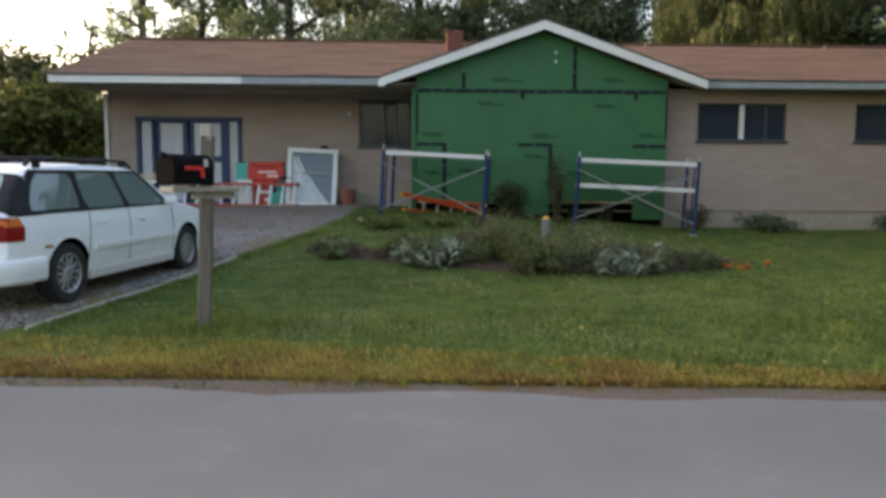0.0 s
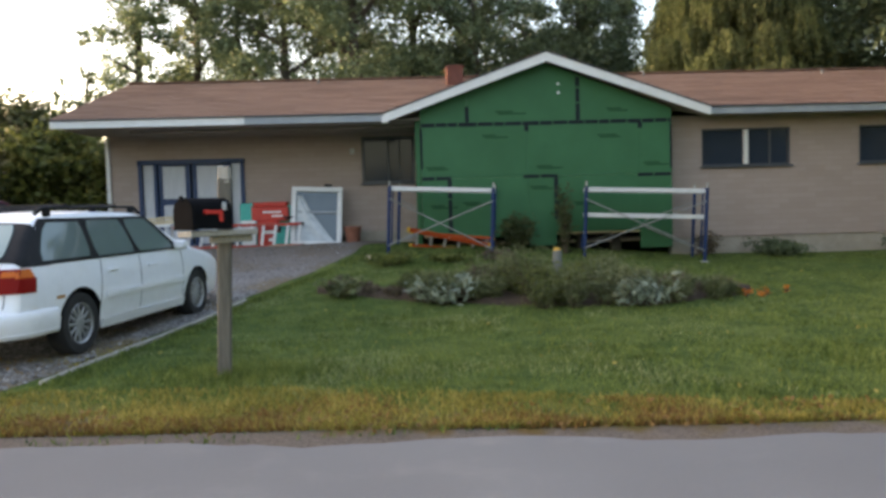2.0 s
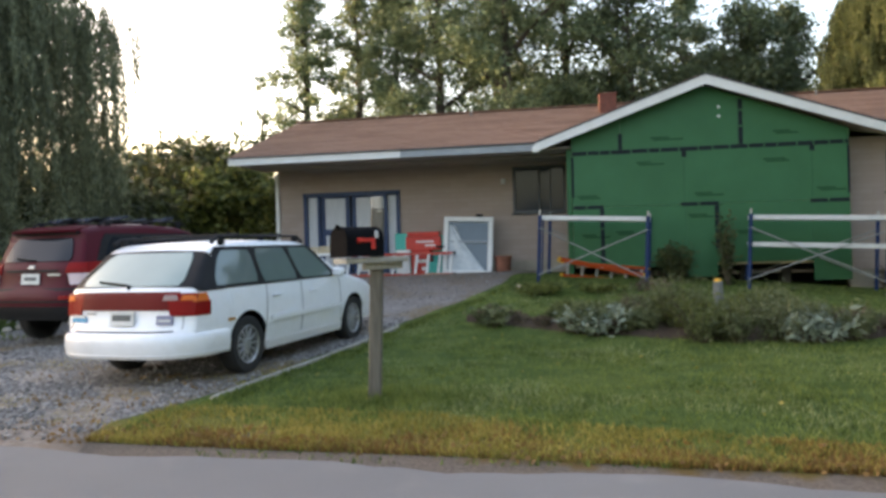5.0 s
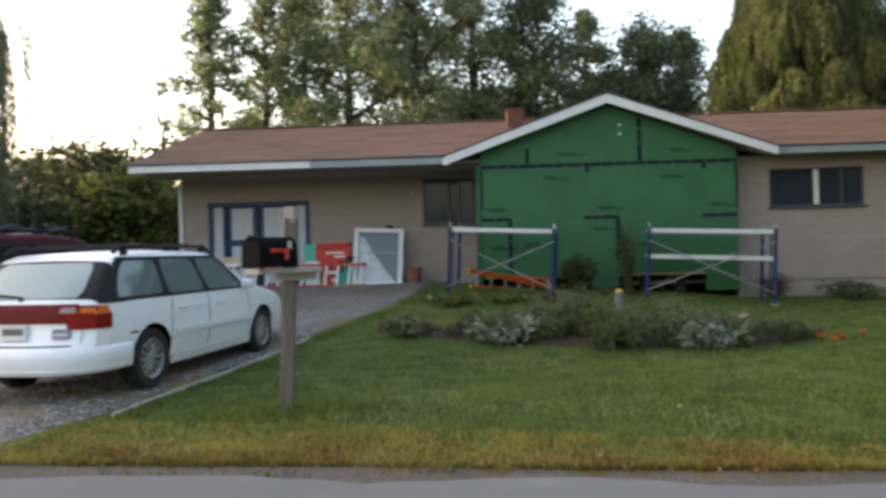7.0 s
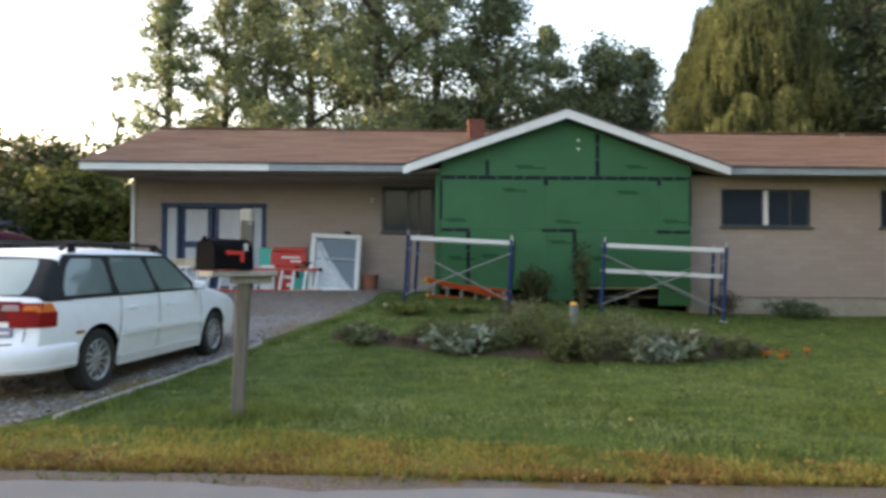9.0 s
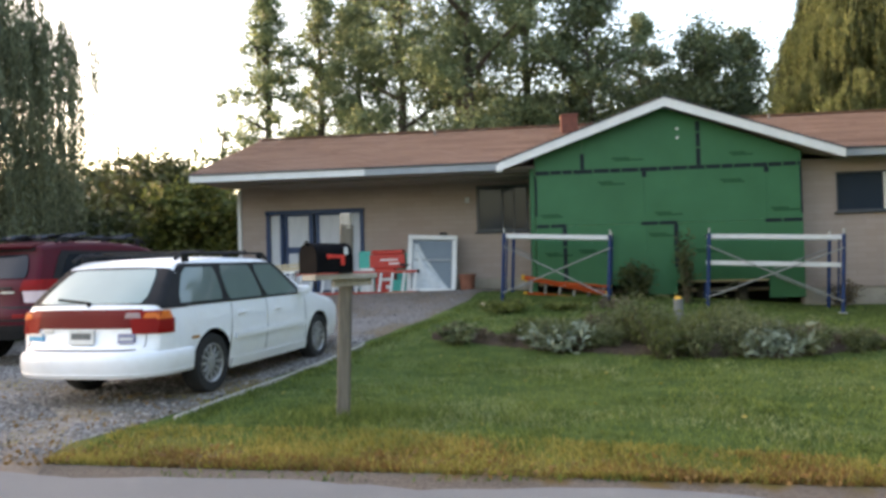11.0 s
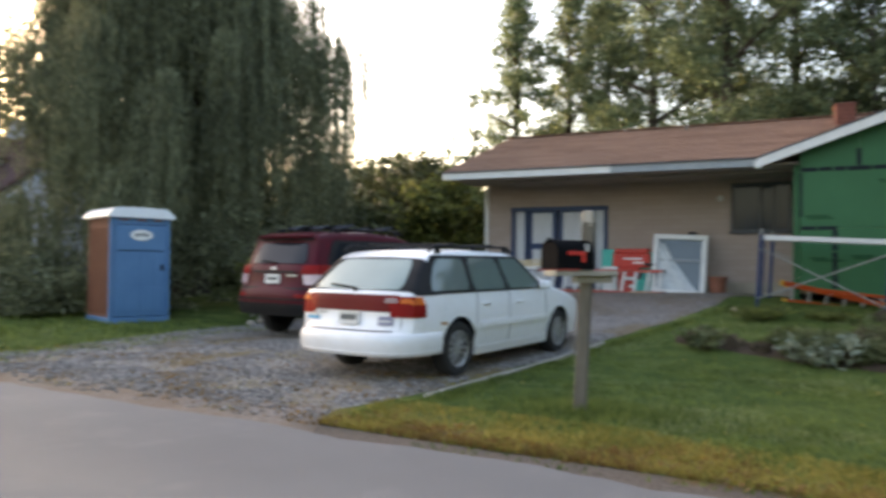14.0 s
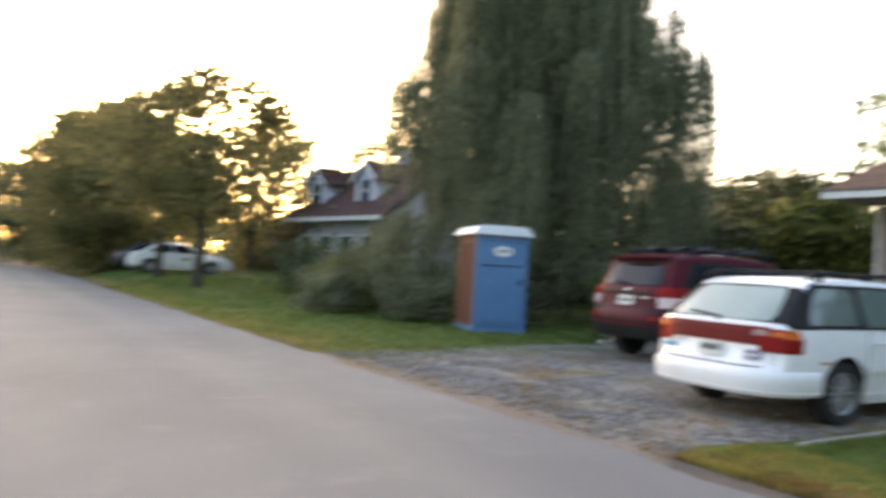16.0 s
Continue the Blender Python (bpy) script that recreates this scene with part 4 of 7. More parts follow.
    if spec.get("pillar"):
        z0, z1, ymax = spec["pillar"]
        st = [p for p in pts if p[0] < ymax and z0 + 0.02 < p[1] <= z1]
        rows2 = []
        for y, zt in st:
            rg2 = [p for p in ring(y, zt) if p[2] > z0]
            rg2 = [(side(y, z0), y, z0)] + rg2
            d = [0.0]
            for p, q in zip(rg2, rg2[1:]):
                d.append(d[-1] + math.dist(p, q))
            u = np.linspace(0, d[-1], 24)
            half = [tuple(float(np.interp(w, d, [p[c] for p in rg2])) for c in range(3)) for w in u]
            half = [(x + 0.006, yy - 0.005, z + 0.004) for x, yy, z in half]
            rows2.append(half + [(-x, yy, z) for x, yy, z in reversed(half[:-1])])
        n2 = len(rows2[0])
        s2 = Shape()
        s2.v = [p for r in rows2 for p in r]
        s2.f = [(i * n2 + j, i * n2 + j + 1, (i + 1) * n2 + j + 1, (i + 1) * n2 + j) for i in range(len(rows2) - 1) for j in range(n2 - 1)]
        part("rear_pillar", s2, "black_plastic", root, "black rear pillars round the hatch", smooth=True, fix=False)
    # windscreen lies along the profile
    (ya, za), (yb, zb) = spec["screen"]

    def screen(u, v):
        y, z = ya + (yb - ya) * v, za + (zb - za) * v
        w = side(y, z) - 0.13
        return (-w + 2 * w * u, y + 0.006, z + 0.022)
    part("windscreen", Shape().shell(screen, 8, 6, (0, -0.01, -0.016)), glass, root, smooth=True)
    # wheels
    for wy in wheels:
        for sg in (-1, 1):
            wm = Matrix.Translation((sg * (hw0 - 0.115), wy, wr)) @ (Matrix() if sg > 0 else Matrix.Rotation(math.pi, 4, "Z"))
            w = part("wheel", Shape().lathe([(0.02, -0.09), (wr * 0.62, -0.09), (wr * 0.62, 0.02), (0.02, 0.02)], 24, wm), "black_plastic", root, "wheel with dusty alloy rim")
            part("tyre", Shape().lathe([(wr * 0.66, -0.095), (wr * 0.93, -0.10), (wr, -0.07), (wr, 0.07), (wr * 0.95, 0.098), (wr * 0.80, 0.104), (wr * 0.66, 0.092)], 32, wm), "rubber", w, smooth=True)
            rim = Shape().lathe([(wr * 0.67, 0.088), (wr * 0.64, 0.095), (wr * 0.60, 0.085), (wr * 0.60, 0.03)], 32, wm)
            rim.lathe([(0.002, 0.082), (0.055, 0.082), (0.065, 0.07), (0.065, 0.03)], 16, wm)
            for k in range(spec["spokes"]):
                a = 2 * math.pi * k / spec["spokes"]
                rim.box((0.066, 0, wr * 0.34), (0.022, 0.028, wr * 0.56), 0.006, wm @ Matrix.Rotation(a, 4, "X") @ Matrix.Rotation(0.0, 4, "Z"))
            part("rim", rim, "alloy", w, "dusty grey alloy rim", smooth=True)
    # roof rails
    for sg in (-1, 1) if spec["rail"] else ():
        y0, y1, rz = spec["rail"]
        xr = side(1.5, rz) - 0.06
        s = Shape().tube((sg * xr, y0, rz + 0.095), (sg * xr, y1, rz + 0.095), 0.015, n=8).tube((sg * xr, y0 - 0.12, rz + 0.03), (sg * xr, y0, rz + 0.095), 0.02, n=8).tube((sg * xr, y1 + 0.14, rz + 0.02), (sg * xr, y1, rz + 0.095), 0.02, n=8)
        for yy in (y0 + 0.05, (y0 + y1) / 2, y1 - 0.05):
            s.box((sg * xr, yy, rz + 0.045), (0.035, 0.10, 0.10), 0.012)
        part("roof_rail", s, "black_plastic", root, "black roof rail", smooth=True)
    for cy in spec["cross"]:
        xr = side(1.5, spec["rail"][2]) - 0.04
        part("cross_bar", Shape().box((0, cy, spec["rail"][2] + 0.115), (2 * xr, 0.04, 0.025), 0.01), "black_plastic", root, "black roof cross bar")
    # mirrors
    for sg in (-1, 1):
        my, mz = spec["mirror"]
        mx = side(my, mz)
        s = Shape().box((sg * (mx + 0.085), my, mz + 0.04), (0.16, 0.10, 0.11), 0.035).tube((sg * (mx - 0.01), my, mz), (sg * (mx + 0.07), my, mz + 0.02), 0.03, n=8)
        part("mirror", s, spec["mirror_mat"], root, smooth=True)
    for hy, hz in spec["handles"]:
        for sg in (-1, 1):
            part("door_handle", Shape().box((sg * (side(hy, hz) + 0.012), hy, hz), (0.03, 0.17, 0.03), 0.01), spec["handle_mat"], root)
    # shut lines of the doors
    for dy, da in spec["seams"]:
        for sg in (-1, 1):
            s = Shape()
            zs = [sill + 0.12 + (belt - sill - 0.13) * k / 8 for k in range(9)]
            for a, b in zip(zs, zs[1:]):
                ya2, yb2 = dy + da * (a - belt), dy + da * (b - belt)
                s.tube((sg * (side(ya2, a) + 0.001), ya2, a), (sg * (side(yb2, b) + 0.001), yb2, b), 0.0035, n=5)
            part("door_seam", s, "black_plastic", root, "door shut line")
    # round the tail in plan: outer corners sweep forward
    bow = spec.get("bow", 0.0)
    for ob in [c for p in ([root] + list(root.children)) for c in p.children] if bow else ():
        for v in ob.data.vertices:
            x, y = v.co.x, v.co.y
            if y < 0.66:
                v.co.y = y + bow * max(0.0, (abs(x) - 0.30) / (hw0 - 0.30)) ** 2.2 * (1 - smoothstep(-0.1, 0.66, y))
    if spec.get("bumper"):
        # a moulded bumper wrapped round the tail, its upper edge a shelf
        bw, bd, bf = spec["bumper"]
        sect = [(-0.05, 0.292), (-0.016, 0.295), (-0.002, 0.315), (0.006, 0.36), (0.014, 0.42), (0.012, 0.48), (-0.002, 0.522), (-0.03, 0.542), (-0.085, 0.552)]

        def wrap(u, v):
            k = v * (len(sect) - 1)
            i = min(int(k), len(sect) - 2)
            o = sect[i][0] + (sect[i + 1][0] - sect[i][0]) * (k - i)
            z = sect[i][1] + (sect[i + 1][1] - sect[i][1]) * (k - i)
            a = math.pi * (u - 0.5)
            ex = 2 / 3.2
            return ((bw + o) * math.copysign(abs(math.sin(a)) ** ex, a), bf - (bd + o) * abs(math.cos(a)) ** ex, z)
        # dark line along the bumper joint, drawn in for the crease shading
        gap = Shape()
        for k in range(40):
            a0, a1 = Vector(wrap(k / 40, 1.0)), Vector(wrap((k + 1) / 40, 1.0))
            gap.tube(a0 + Vector((0, -0.012, 0.004)), a1 + Vector((0, -0.012, 0.004)), 0.006, n=5)
        part("bumper_gap", gap, "black_plastic", root, "dark joint line standing for crease shading above the bumper")
        lip = Shape()
        for k in range(40):
            lip.tube(wrap(k / 40, 0.30), wrap((k + 1) / 40, 0.30), 0.007, n=6)
        part("bumper_crease", lip, paint, root, "moulded crease")
        for sg in (-1, 1):
            edge = Shape()
            zs = [0.575 + 0.125 * k / 5 for k in range(6)]
            for za, zb in zip(zs, zs[1:]):
                edge.tube((sg * 0.665, rear_at(za) + bow * 0.33 - 0.004, za), (sg * 0.665, rear_at(zb) + bow * 0.33 - 0.004, zb), 0.004, n=5)
            part("hatch_seam", edge, "black_plastic", root, "hatch shut line")
        part("bumper", Shape().shell(wrap, 48, 16, (0, 0.004, 0)), paint, root, "white moulded rear bumper", smooth=True)
    return root, body, side, rear_at


WAGON = dict(
    bow=0.15, tail_taper=0.24, bumper=(0.85, 0.715, 0.62),
    length=4.68, half=0.85, belt=0.93, sill=0.21, tumble=0.30, wheels=(1.0, 3.65), wheel_r=0.31, spokes=12,
    profile=[(0.05, 0.28), (0.0, 0.37), (-0.005, 0.50), (0.03, 0.55), (0.085, 0.585), (0.12, 0.93), (0.17, 0.97), (0.64, 1.345), (0.82, 1.40), (1.6, 1.43), (2.35, 1.41), (2.62, 1.365), (3.36, 0.985), (3.6, 0.94), (4.25, 0.82), (4.55, 0.70), (4.66, 0.58), (4.68, 0.45), (4.64, 0.26)],
    plan=[(-0.03, 0.70), (0.0, 0.76), (0.04, 0.85), (0.10, 0.92), (0.25, 0.965), (0.6, 0.99), (1.2, 1.0), (3.4, 1.0), (4.0, 0.98), (4.45, 0.90), (4.68, 0.72)],
    paint_label="white paint with scuffs and road dust",
    screen=((2.66, 1.345), (3.34, 1.0)),
    side=[("window_surround", "black_plastic", 0.22, 3.22, 0.68, 2.60, 0.935, 1.365, "black window surround"),
          ("rear_quarter_window", "car_glass", 0.47, 1.26, 0.74, 1.23, 0.97, 1.325),
          ("rear_door_window", "car_glass", 1.36, 2.12, 1.33, 1.98, 0.96, 1.335),
          ("front_door_window", "car_glass", 2.20, 3.06, 2.06, 2.54, 0.96, 1.335),
          ("side_moulding", "white_car", 1.42, 3.20, 1.42, 3.20, 0.515, 0.58, "white rubbing strip"),
          ("sill_skirt", "white_car", 1.38, 3.26, 1.38, 3.26, 0.20, 0.30, "white side skirt"),
          ("tail_light", "tail_red", 0.07, 0.27, 0.10, 0.31, 0.70, 0.835, "red tail lamp"),
          ("tail_light", "tail_amber", 0.09, 0.29, 0.12, 0.25, 0.835, 0.915, "amber turn lamp")],
    rear=[("hatch_window", "hatch_glass", -0.62, 0.62, -0.505, 0.505, 0.99, 1.315, "pale reflecting hatch window", 0.016),
          ("reflector_band", "reflector", -0.58, 0.58, -0.62, 0.62, 0.755, 0.935, "dull red reflector band", 0.012),
          ("tail_light", "tail_red", 0.54, 0.79, 0.50, 0.78, 0.70, 0.92, "red tail lamp", 0.014),
          ("tail_light", "tail_amber", 0.64, 0.79, 0.66, 0.75, 0.85, 0.90, "amber turn lamp", 0.018),
          ("reversing_light", "reversing", 0.46, 0.62, 0.48, 0.60, 0.852, 0.905, "clear reversing lamp", 0.018),
          ("tail_light", "tail_red", -0.79, -0.54, -0.78, -0.50, 0.70, 0.92, "red tail lamp", 0.014),
          ("tail_light", "tail_amber", -0.79, -0.64, -0.75, -0.66, 0.85, 0.90, "amber turn lamp", 0.018),
          ("number_plate", "plate", -0.14, 0.14, -0.14, 0.14, 0.612, 0.742, "white number plate with plain bars", 0.030),
          ("plate_bar", "bar", -0.11, 0.11, -0.11, 0.11, 0.655, 0.715, "dark bar", 0.034),
          ("sticker", "sticker_blue", -0.68, -0.46, -0.68, -0.46, 0.635, 0.68, "blue sticker", 0.014),
          ("sticker", "plate", -0.66, -0.48, -0.66, -0.48, 0.68, 0.71, "pale upper half of a sticker", 0.014),
          ("sticker", "sticker_violet", 0.40, 0.57, 0.40, 0.57, 0.618, 0.705, "faded violet sticker", 0.016),
          ("sticker_bar", "plate", 0.42, 0.55, 0.42, 0.55, 0.645, 0.668, "pale bar", 0.020)],
    rail=(0.80, 2.45, 1.38), cross=(1.15, 2.05), pillar=(0.925, 1.335, 0.74), mirror=(3.08, 0.95), mirror_mat="white_car",
    handles=((1.58, 0.80), (2.42, 0.79)), handle_mat="white_car", seams=((1.40, 0.15), (2.18, 0.05), (3.22, 0.0)))
WAG_M = pose(-4.22, 7.02, LOW + 0.016, 0.3, 0, -8.4)
wagon, wbody, wside, wrear = car("station_wagon", "white station wagon parked on the gravel drive", WAG_M, WAGON, "white_car", "car_glass", "hatch_glass")
part("wiper", Shape().tube((0.02, wrear(0.99) - 0.05, 1.0), (-0.38, wrear(1.03) - 0.04, 1.035), 0.012, n=6).tube((0.02, wrear(0.97) - 0.01, 0.96), (0.02, wrear(0.99) - 0.05, 1.0), 0.02, n=8), "black_plastic", wagon, "black rear wiper")
part("fuel_flap", Shape().shell(lambda u, v: (wside(0.72 + 0.2 * u, 0.76 + 0.14 * v) + 0.004, 0.72 + 0.2 * u, 0.76 + 0.14 * v), 5, 4, (-0.01, 0, 0)), "white_car", wagon, smooth=True)
part("rust_patch", Shape().shell(lambda u, v: (wside(0.62 + 0.12 * u, 0.60 + 0.03 * v) + 0.003, 0.62 + 0.12 * u, 0.60 + 0.03 * v), 5, 3, (-0.008, 0, 0)), "rust", wagon, "rust on the wheel arch")
part("bumper_scuff", Shape().shell(lambda u, v: (wside(0.22 + 0.05 * u, 0.48 + 0.025 * v) + 0.003, 0.22 + 0.05 * u, 0.48 + 0.025 * v), 4, 3, (-0.008, 0, 0)), "bar", wagon, "dark bumper scuff")
part("hatch_badge", Shape().tube((-0.45, wrear(0.74) - 0.012, 0.725), (-0.35, wrear(0.74) - 0.012, 0.725), 0.01, n=6), "galv", wagon)

SUV = dict(
    bow=0.16,
    length=4.58, half=0.895, belt=1.03, sill=0.30, tumble=0.26, wheels=(0.98, 3.62), wheel_r=0.345, spokes=10,
    profile=[(0.06, 0.36), (0.0, 0.48), (0.0, 0.70), (0.07, 0.76), (0.10, 0.80), (0.13, 1.06), (0.20, 1.12), (0.40, 1.48), (0.36, 1.54), (0.44, 1.575), (0.8, 1.615), (1.7, 1.64), (2.4, 1.60), (2.75, 1.53), (3.45, 1.10), (3.7, 1.06), (4.2, 0.98), (4.45, 0.86), (4.56, 0.68), (4.58, 0.50), (4.52, 0.33)],
    plan=[(0.0, 0.86), (0.06, 0.92), (0.2, 0.965), (0.6, 0.99), (1.2, 1.0), (3.4, 1.0), (4.0, 0.98), (4.35, 0.90), (4.58, 0.74)],
    paint_label="glossy dark red paint",
    screen=((2.80, 1.50), (3.42, 1.12)),
    side=[("window_surround", "black_plastic", 0.42, 3.28, 0.72, 2.70, 1.03, 1.50, "black window surround"),
          ("rear_quarter_window", "dark_glass", 0.58, 1.30, 0.84, 1.28, 1.07, 1.45),
          ("rear_door_window", "dark_glass", 1.38, 2.16, 1.35, 2.06, 1.06, 1.46),
          ("front_door_window", "dark_glass", 2.24, 3.12, 2.13, 2.66, 1.06, 1.46),
          ("cladding", "black_plastic", 1.42, 3.18, 1.42, 3.18, 0.29, 0.42, "black sill cladding"),
          ("tail_light", "tail_red", 0.09, 0.46, 0.16, 0.56, 0.98, 1.12, "red tail lamp"),
          ("tail_light", "tail_clear", 0.08, 0.22, 0.09, 0.36, 0.83, 0.975, "clear lower tail lamp")],
    rear=[("hatch_window", "dark_glass", -0.62, 0.62, -0.52, 0.52, 1.14, 1.45, "dark hatch window", 0.012),
          ("spoiler", "black_plastic", -0.60, 0.60, -0.60, 0.60, 1.49, 1.55, "black roof spoiler edge", 0.02),
          ("tail_light", "tail_red", 0.58, 0.86, 0.60, 0.84, 0.98, 1.12, "red tail lamp", 0.014),
          ("tail_light", "tail_clear", 0.66, 0.85, 0.62, 0.86, 0.83, 0.975, "clear lower tail lamp", 0.014),
          ("tail_light", "tail_red", -0.86, -0.58, -0.84, -0.60, 0.98, 1.12, "red tail lamp", 0.014),
          ("tail_light", "tail_clear", -0.85, -0.66, -0.86, -0.62, 0.83, 0.975, "clear lower tail lamp", 0.014),
          ("garnish", "black_plastic", -0.46, 0.46, -0.46, 0.46, 1.00, 1.03, "dark tailgate strip", 0.016),
          ("number_plate", "plate", -0.16, 0.16, -0.16, 0.16, 0.84, 0.98, "white number plate with plain bars", 0.022),
          ("plate_bar", "bar", -0.11, 0.11, -0.11, 0.11, 0.89, 0.935, "dark bar", 0.026),
          ("badge", "galv", -0.05, 0.05, -0.05, 0.05, 1.045, 1.09, "small chrome badge", 0.018),
          ("name_badge", "galv", 0.30, 0.50, 0.30, 0.50, 0.95, 0.975, "chrome bars", 0.014),
          ("lower_bumper", "black_plastic", -0.78, 0.78, -0.80, 0.80, 0.37, 0.55, "black lower bumper", 0.012)],
    rail=(0.85, 2.55, 1.585), cross=(1.15, 2.2), mirror=(3.12, 1.06), mirror_mat="red_car",
    handles=((1.55, 0.95), (2.45, 0.94)), handle_mat="red_car", seams=((1.42, 0.15), (2.22, 0.05), (3.28, 0.0)))
suv, sbody, sside, srear = car("suv", "dark red compact sport utility car on the drive", pose(-7.62, 9.95, LOW + 0.012, 0.4, 0, -8.5) @ Matrix.Diagonal((1.04, 1.04, 1.10, 1.0)), SUV, "red_car", "dark_glass", "dark_glass")
for cy in (1.15, 2.2):
    for cx in (-0.55, -0.28, 0.0, 0.28, 0.55):
        part("rack_clamp", Shape().box((cx, cy, 1.70), (0.10, 0.16, 0.06), 0.03).tube((cx - 0.09, cy - 0.1, 1.705), (cx + 0.09, cy + 0.16, 1.745), 0.022, n=6), "black_metal" if cx in (-0.28, 0.28) else "dark_edge", suv, "dark roof rack clamp", smooth=True)
part("wiper", Shape().tube((0.02, srear(1.15) - 0.04, 1.15), (-0.36, srear(1.17) - 0.04, 1.19), 0.012, n=6), "black_plastic", suv, "black rear wiper")



def suv_tail(x, z, off):
    """A place on the rounded tail of the dark red car."""
    y = srear(z)
    return (x, y + 0.16 * max(0.0, (abs(x) - 0.30) / 0.595) ** 2.2 * (1 - smoothstep(-0.1, 0.66, y)) - off, z)


part("roof_spoiler", Shape().shell(lambda u, v: (-0.58 + 1.16 * u, 0.25 + 0.26 * v + 0.07 * (2 * u - 1) ** 2, 1.555 + 0.055 * v), 14, 5, (0, 0.01, -0.03)), "red_car", suv, "dark red roof spoiler", smooth=True)
for z0, z1, mat, lab in ((0.755, 0.785, "black_plastic", "dark bumper step"), (0.60, 0.625, "black_plastic", "dark bumper groove")):
    part("bumper_strip", Shape().shell(lambda u, v: suv_tail(-0.80 + 1.60 * u, z0 + (z1 - z0) * v, 0.010), 24, 2, (0, 0.012, 0)), mat, suv, lab, smooth=True)
for sg in (-1, 1):
    part("bumper_reflector", Shape().shell(lambda u, v: suv_tail(sg * (0.56 + 0.16 * u), 0.64 + 0.05 * v, 0.014), 6, 2, (0, 0.012, 0)), "tail_red", suv, "red bumper reflector", smooth=True)
    edge = Shape()
    for k in range(6):
        edge.tube(suv_tail(sg * 0.60, 0.80 + 0.03 * k, 0.004), suv_tail(sg * 0.60, 0.83 + 0.03 * k, 0.004), 0.004, n=5)
    part("hatch_seam", edge, "black_plastic", suv, "hatch shut line")

# ---- mailbox ----
mail = thing("mailbox", "black mailbox on a weathered wooden post", "mailbox", pose(-1.55, 6.68, LOW, 0, 0, 0) @ Matrix.Scale(1.10, 4))
part("post", Shape().box((0, 0, 0.72), (0.10, 0.10, 1.60), 0.010, pose(0.0, 0, 0, 0, 2.4, 8)), "old_wood", mail, "weathered grey four-by-four post")
MB = pose(-0.04, -0.235, 1.14, 0, 0, -33) @ Matrix.Diagonal((0.95, 0.72, 0.94, 1))
part("arm", Shape().box((0, 0.20, -0.035), (0.16, 0.90, 0.045), 0.006, MB).box((0.0, 0.36, -0.085), (0.045, 0.56, 0.06), 0.006, MB), "pale_wood", mail, "grey wooden arm board")
s = Shape()
arch = [(-0.105, 0.0)] + [(-0.105, 0.02), (-0.105, 0.135)] + [(0.105 * math.cos(a), 0.135 + 0.105 * math.sin(a)) for a in [math.pi * (1 - k / 12) for k in range(1, 12)]] + [(0.105, 0.135), (0.105, 0.02), (0.105, 0.0)]
n = len(arch)
rows = [(-0.26, 1.0), (-0.255, 1.03), (-0.235, 1.03), (-0.23, 1.0), (0.23, 1.0), (0.235, 1.02), (0.25, 1.02), (0.252, 1.0)]
s.v = [MB @ Vector((x * k, y, (z - 0.12) * k + 0.12)) for y, k in rows for x, z in arch]
s.f = [(i * n + j, i * n + (j + 1) % n, (i + 1) * n + (j + 1) % n, (i + 1) * n + j) for i in range(len(rows) - 1) for j in range(n)] + [tuple(range(n)), tuple((len(rows) - 1) * n + j for j in range(n - 1, -1, -1))]
box = part("box", s, "black_metal", mail, "black enamelled box", smooth=True)
part("latch", Shape().box((0, -0.27, 0.235), (0.03, 0.03, 0.04), 0.006, MB), "black_metal", box)
fl = Shape().box((0.118, 0.00, 0.13), (0.006, 0.20, 0.028), 0.002, MB).box((0.119, 0.085, 0.10), (0.006, 0.05, 0.085), 0.002, MB).tube(MB @ Vector((0.10, -0.10, 0.13)), MB @ Vector((0.128, -0.10, 0.13)), 0.018, n=10)
part("flag", fl, "flag", box, "red signal flag, lowered")
part("clip", Shape().box((0.112, 0.14, 0.175), (0.008, 0.05, 0.06), 0.002, MB), "plank", box, "small silver clip")
part("top_block", Shape().box((0.062, 0.005, 1.55), (0.086, 0.086, 0.11), 0.008).box((0.061, 0.005, 1.49), (0.092, 0.092, 0.012), 0.002), "pale_wood", mail, "pale wooden block on the post top")

# ---- portable toilet ----
PT_R = Vector((0.354, 0.936, 0))
pt_c = Vector((-11.34, 11.417, 0)) - PT_R * 0.58
pt_m = Matrix.Translation((pt_c.x, pt_c.y, gz(pt_c.x, pt_c.y) - 0.01)) @ Matrix.Rotation(math.atan2(PT_R.y, PT_R.x), 4, "Z") @ Matrix.Scale(1.05, 4)
toilet = thing("portable_toilet", "blue and brown portable toilet with white roof", "portable toilet", pt_m)
part("base", Shape().box((0, 0.60, 0.06), (1.14, 1.22, 0.12), 0.02).box((-0.45, 0.60, 0.03), (0.12, 1.36, 0.06), 0.015).box((0.45, 0.60, 0.03), (0.12, 1.36, 0.06), 0.015), "toilet_blue", toilet, "blue skid base")
for sx in (-1, 1):
    w = part("side_wall", Shape().box((sx * 0.53, 0.62, 1.04), (0.05, 1.14, 1.90), 0.012), "toilet_brown", toilet, "brown ribbed side wall")
    for k in range(7):
        part("rib", Shape().box((sx * 0.562, 0.18 + k * 0.145, 1.0), (0.025, 0.07, 1.6), 0.010), "toilet_brown", w)
part("back_wall", Shape().box((0, 1.20, 1.04), (1.06, 0.05, 1.90), 0.012), "toilet_brown", toilet, "brown back wall")
part("corner_post", Shape().box((-0.53, 0.03, 1.04), (0.07, 0.07, 1.92), 0.015), "toilet_blue", toilet)
part("corner_post", Shape().box((0.53, 0.03, 1.04), (0.07, 0.07, 1.92), 0.015), "toilet_blue", toilet)
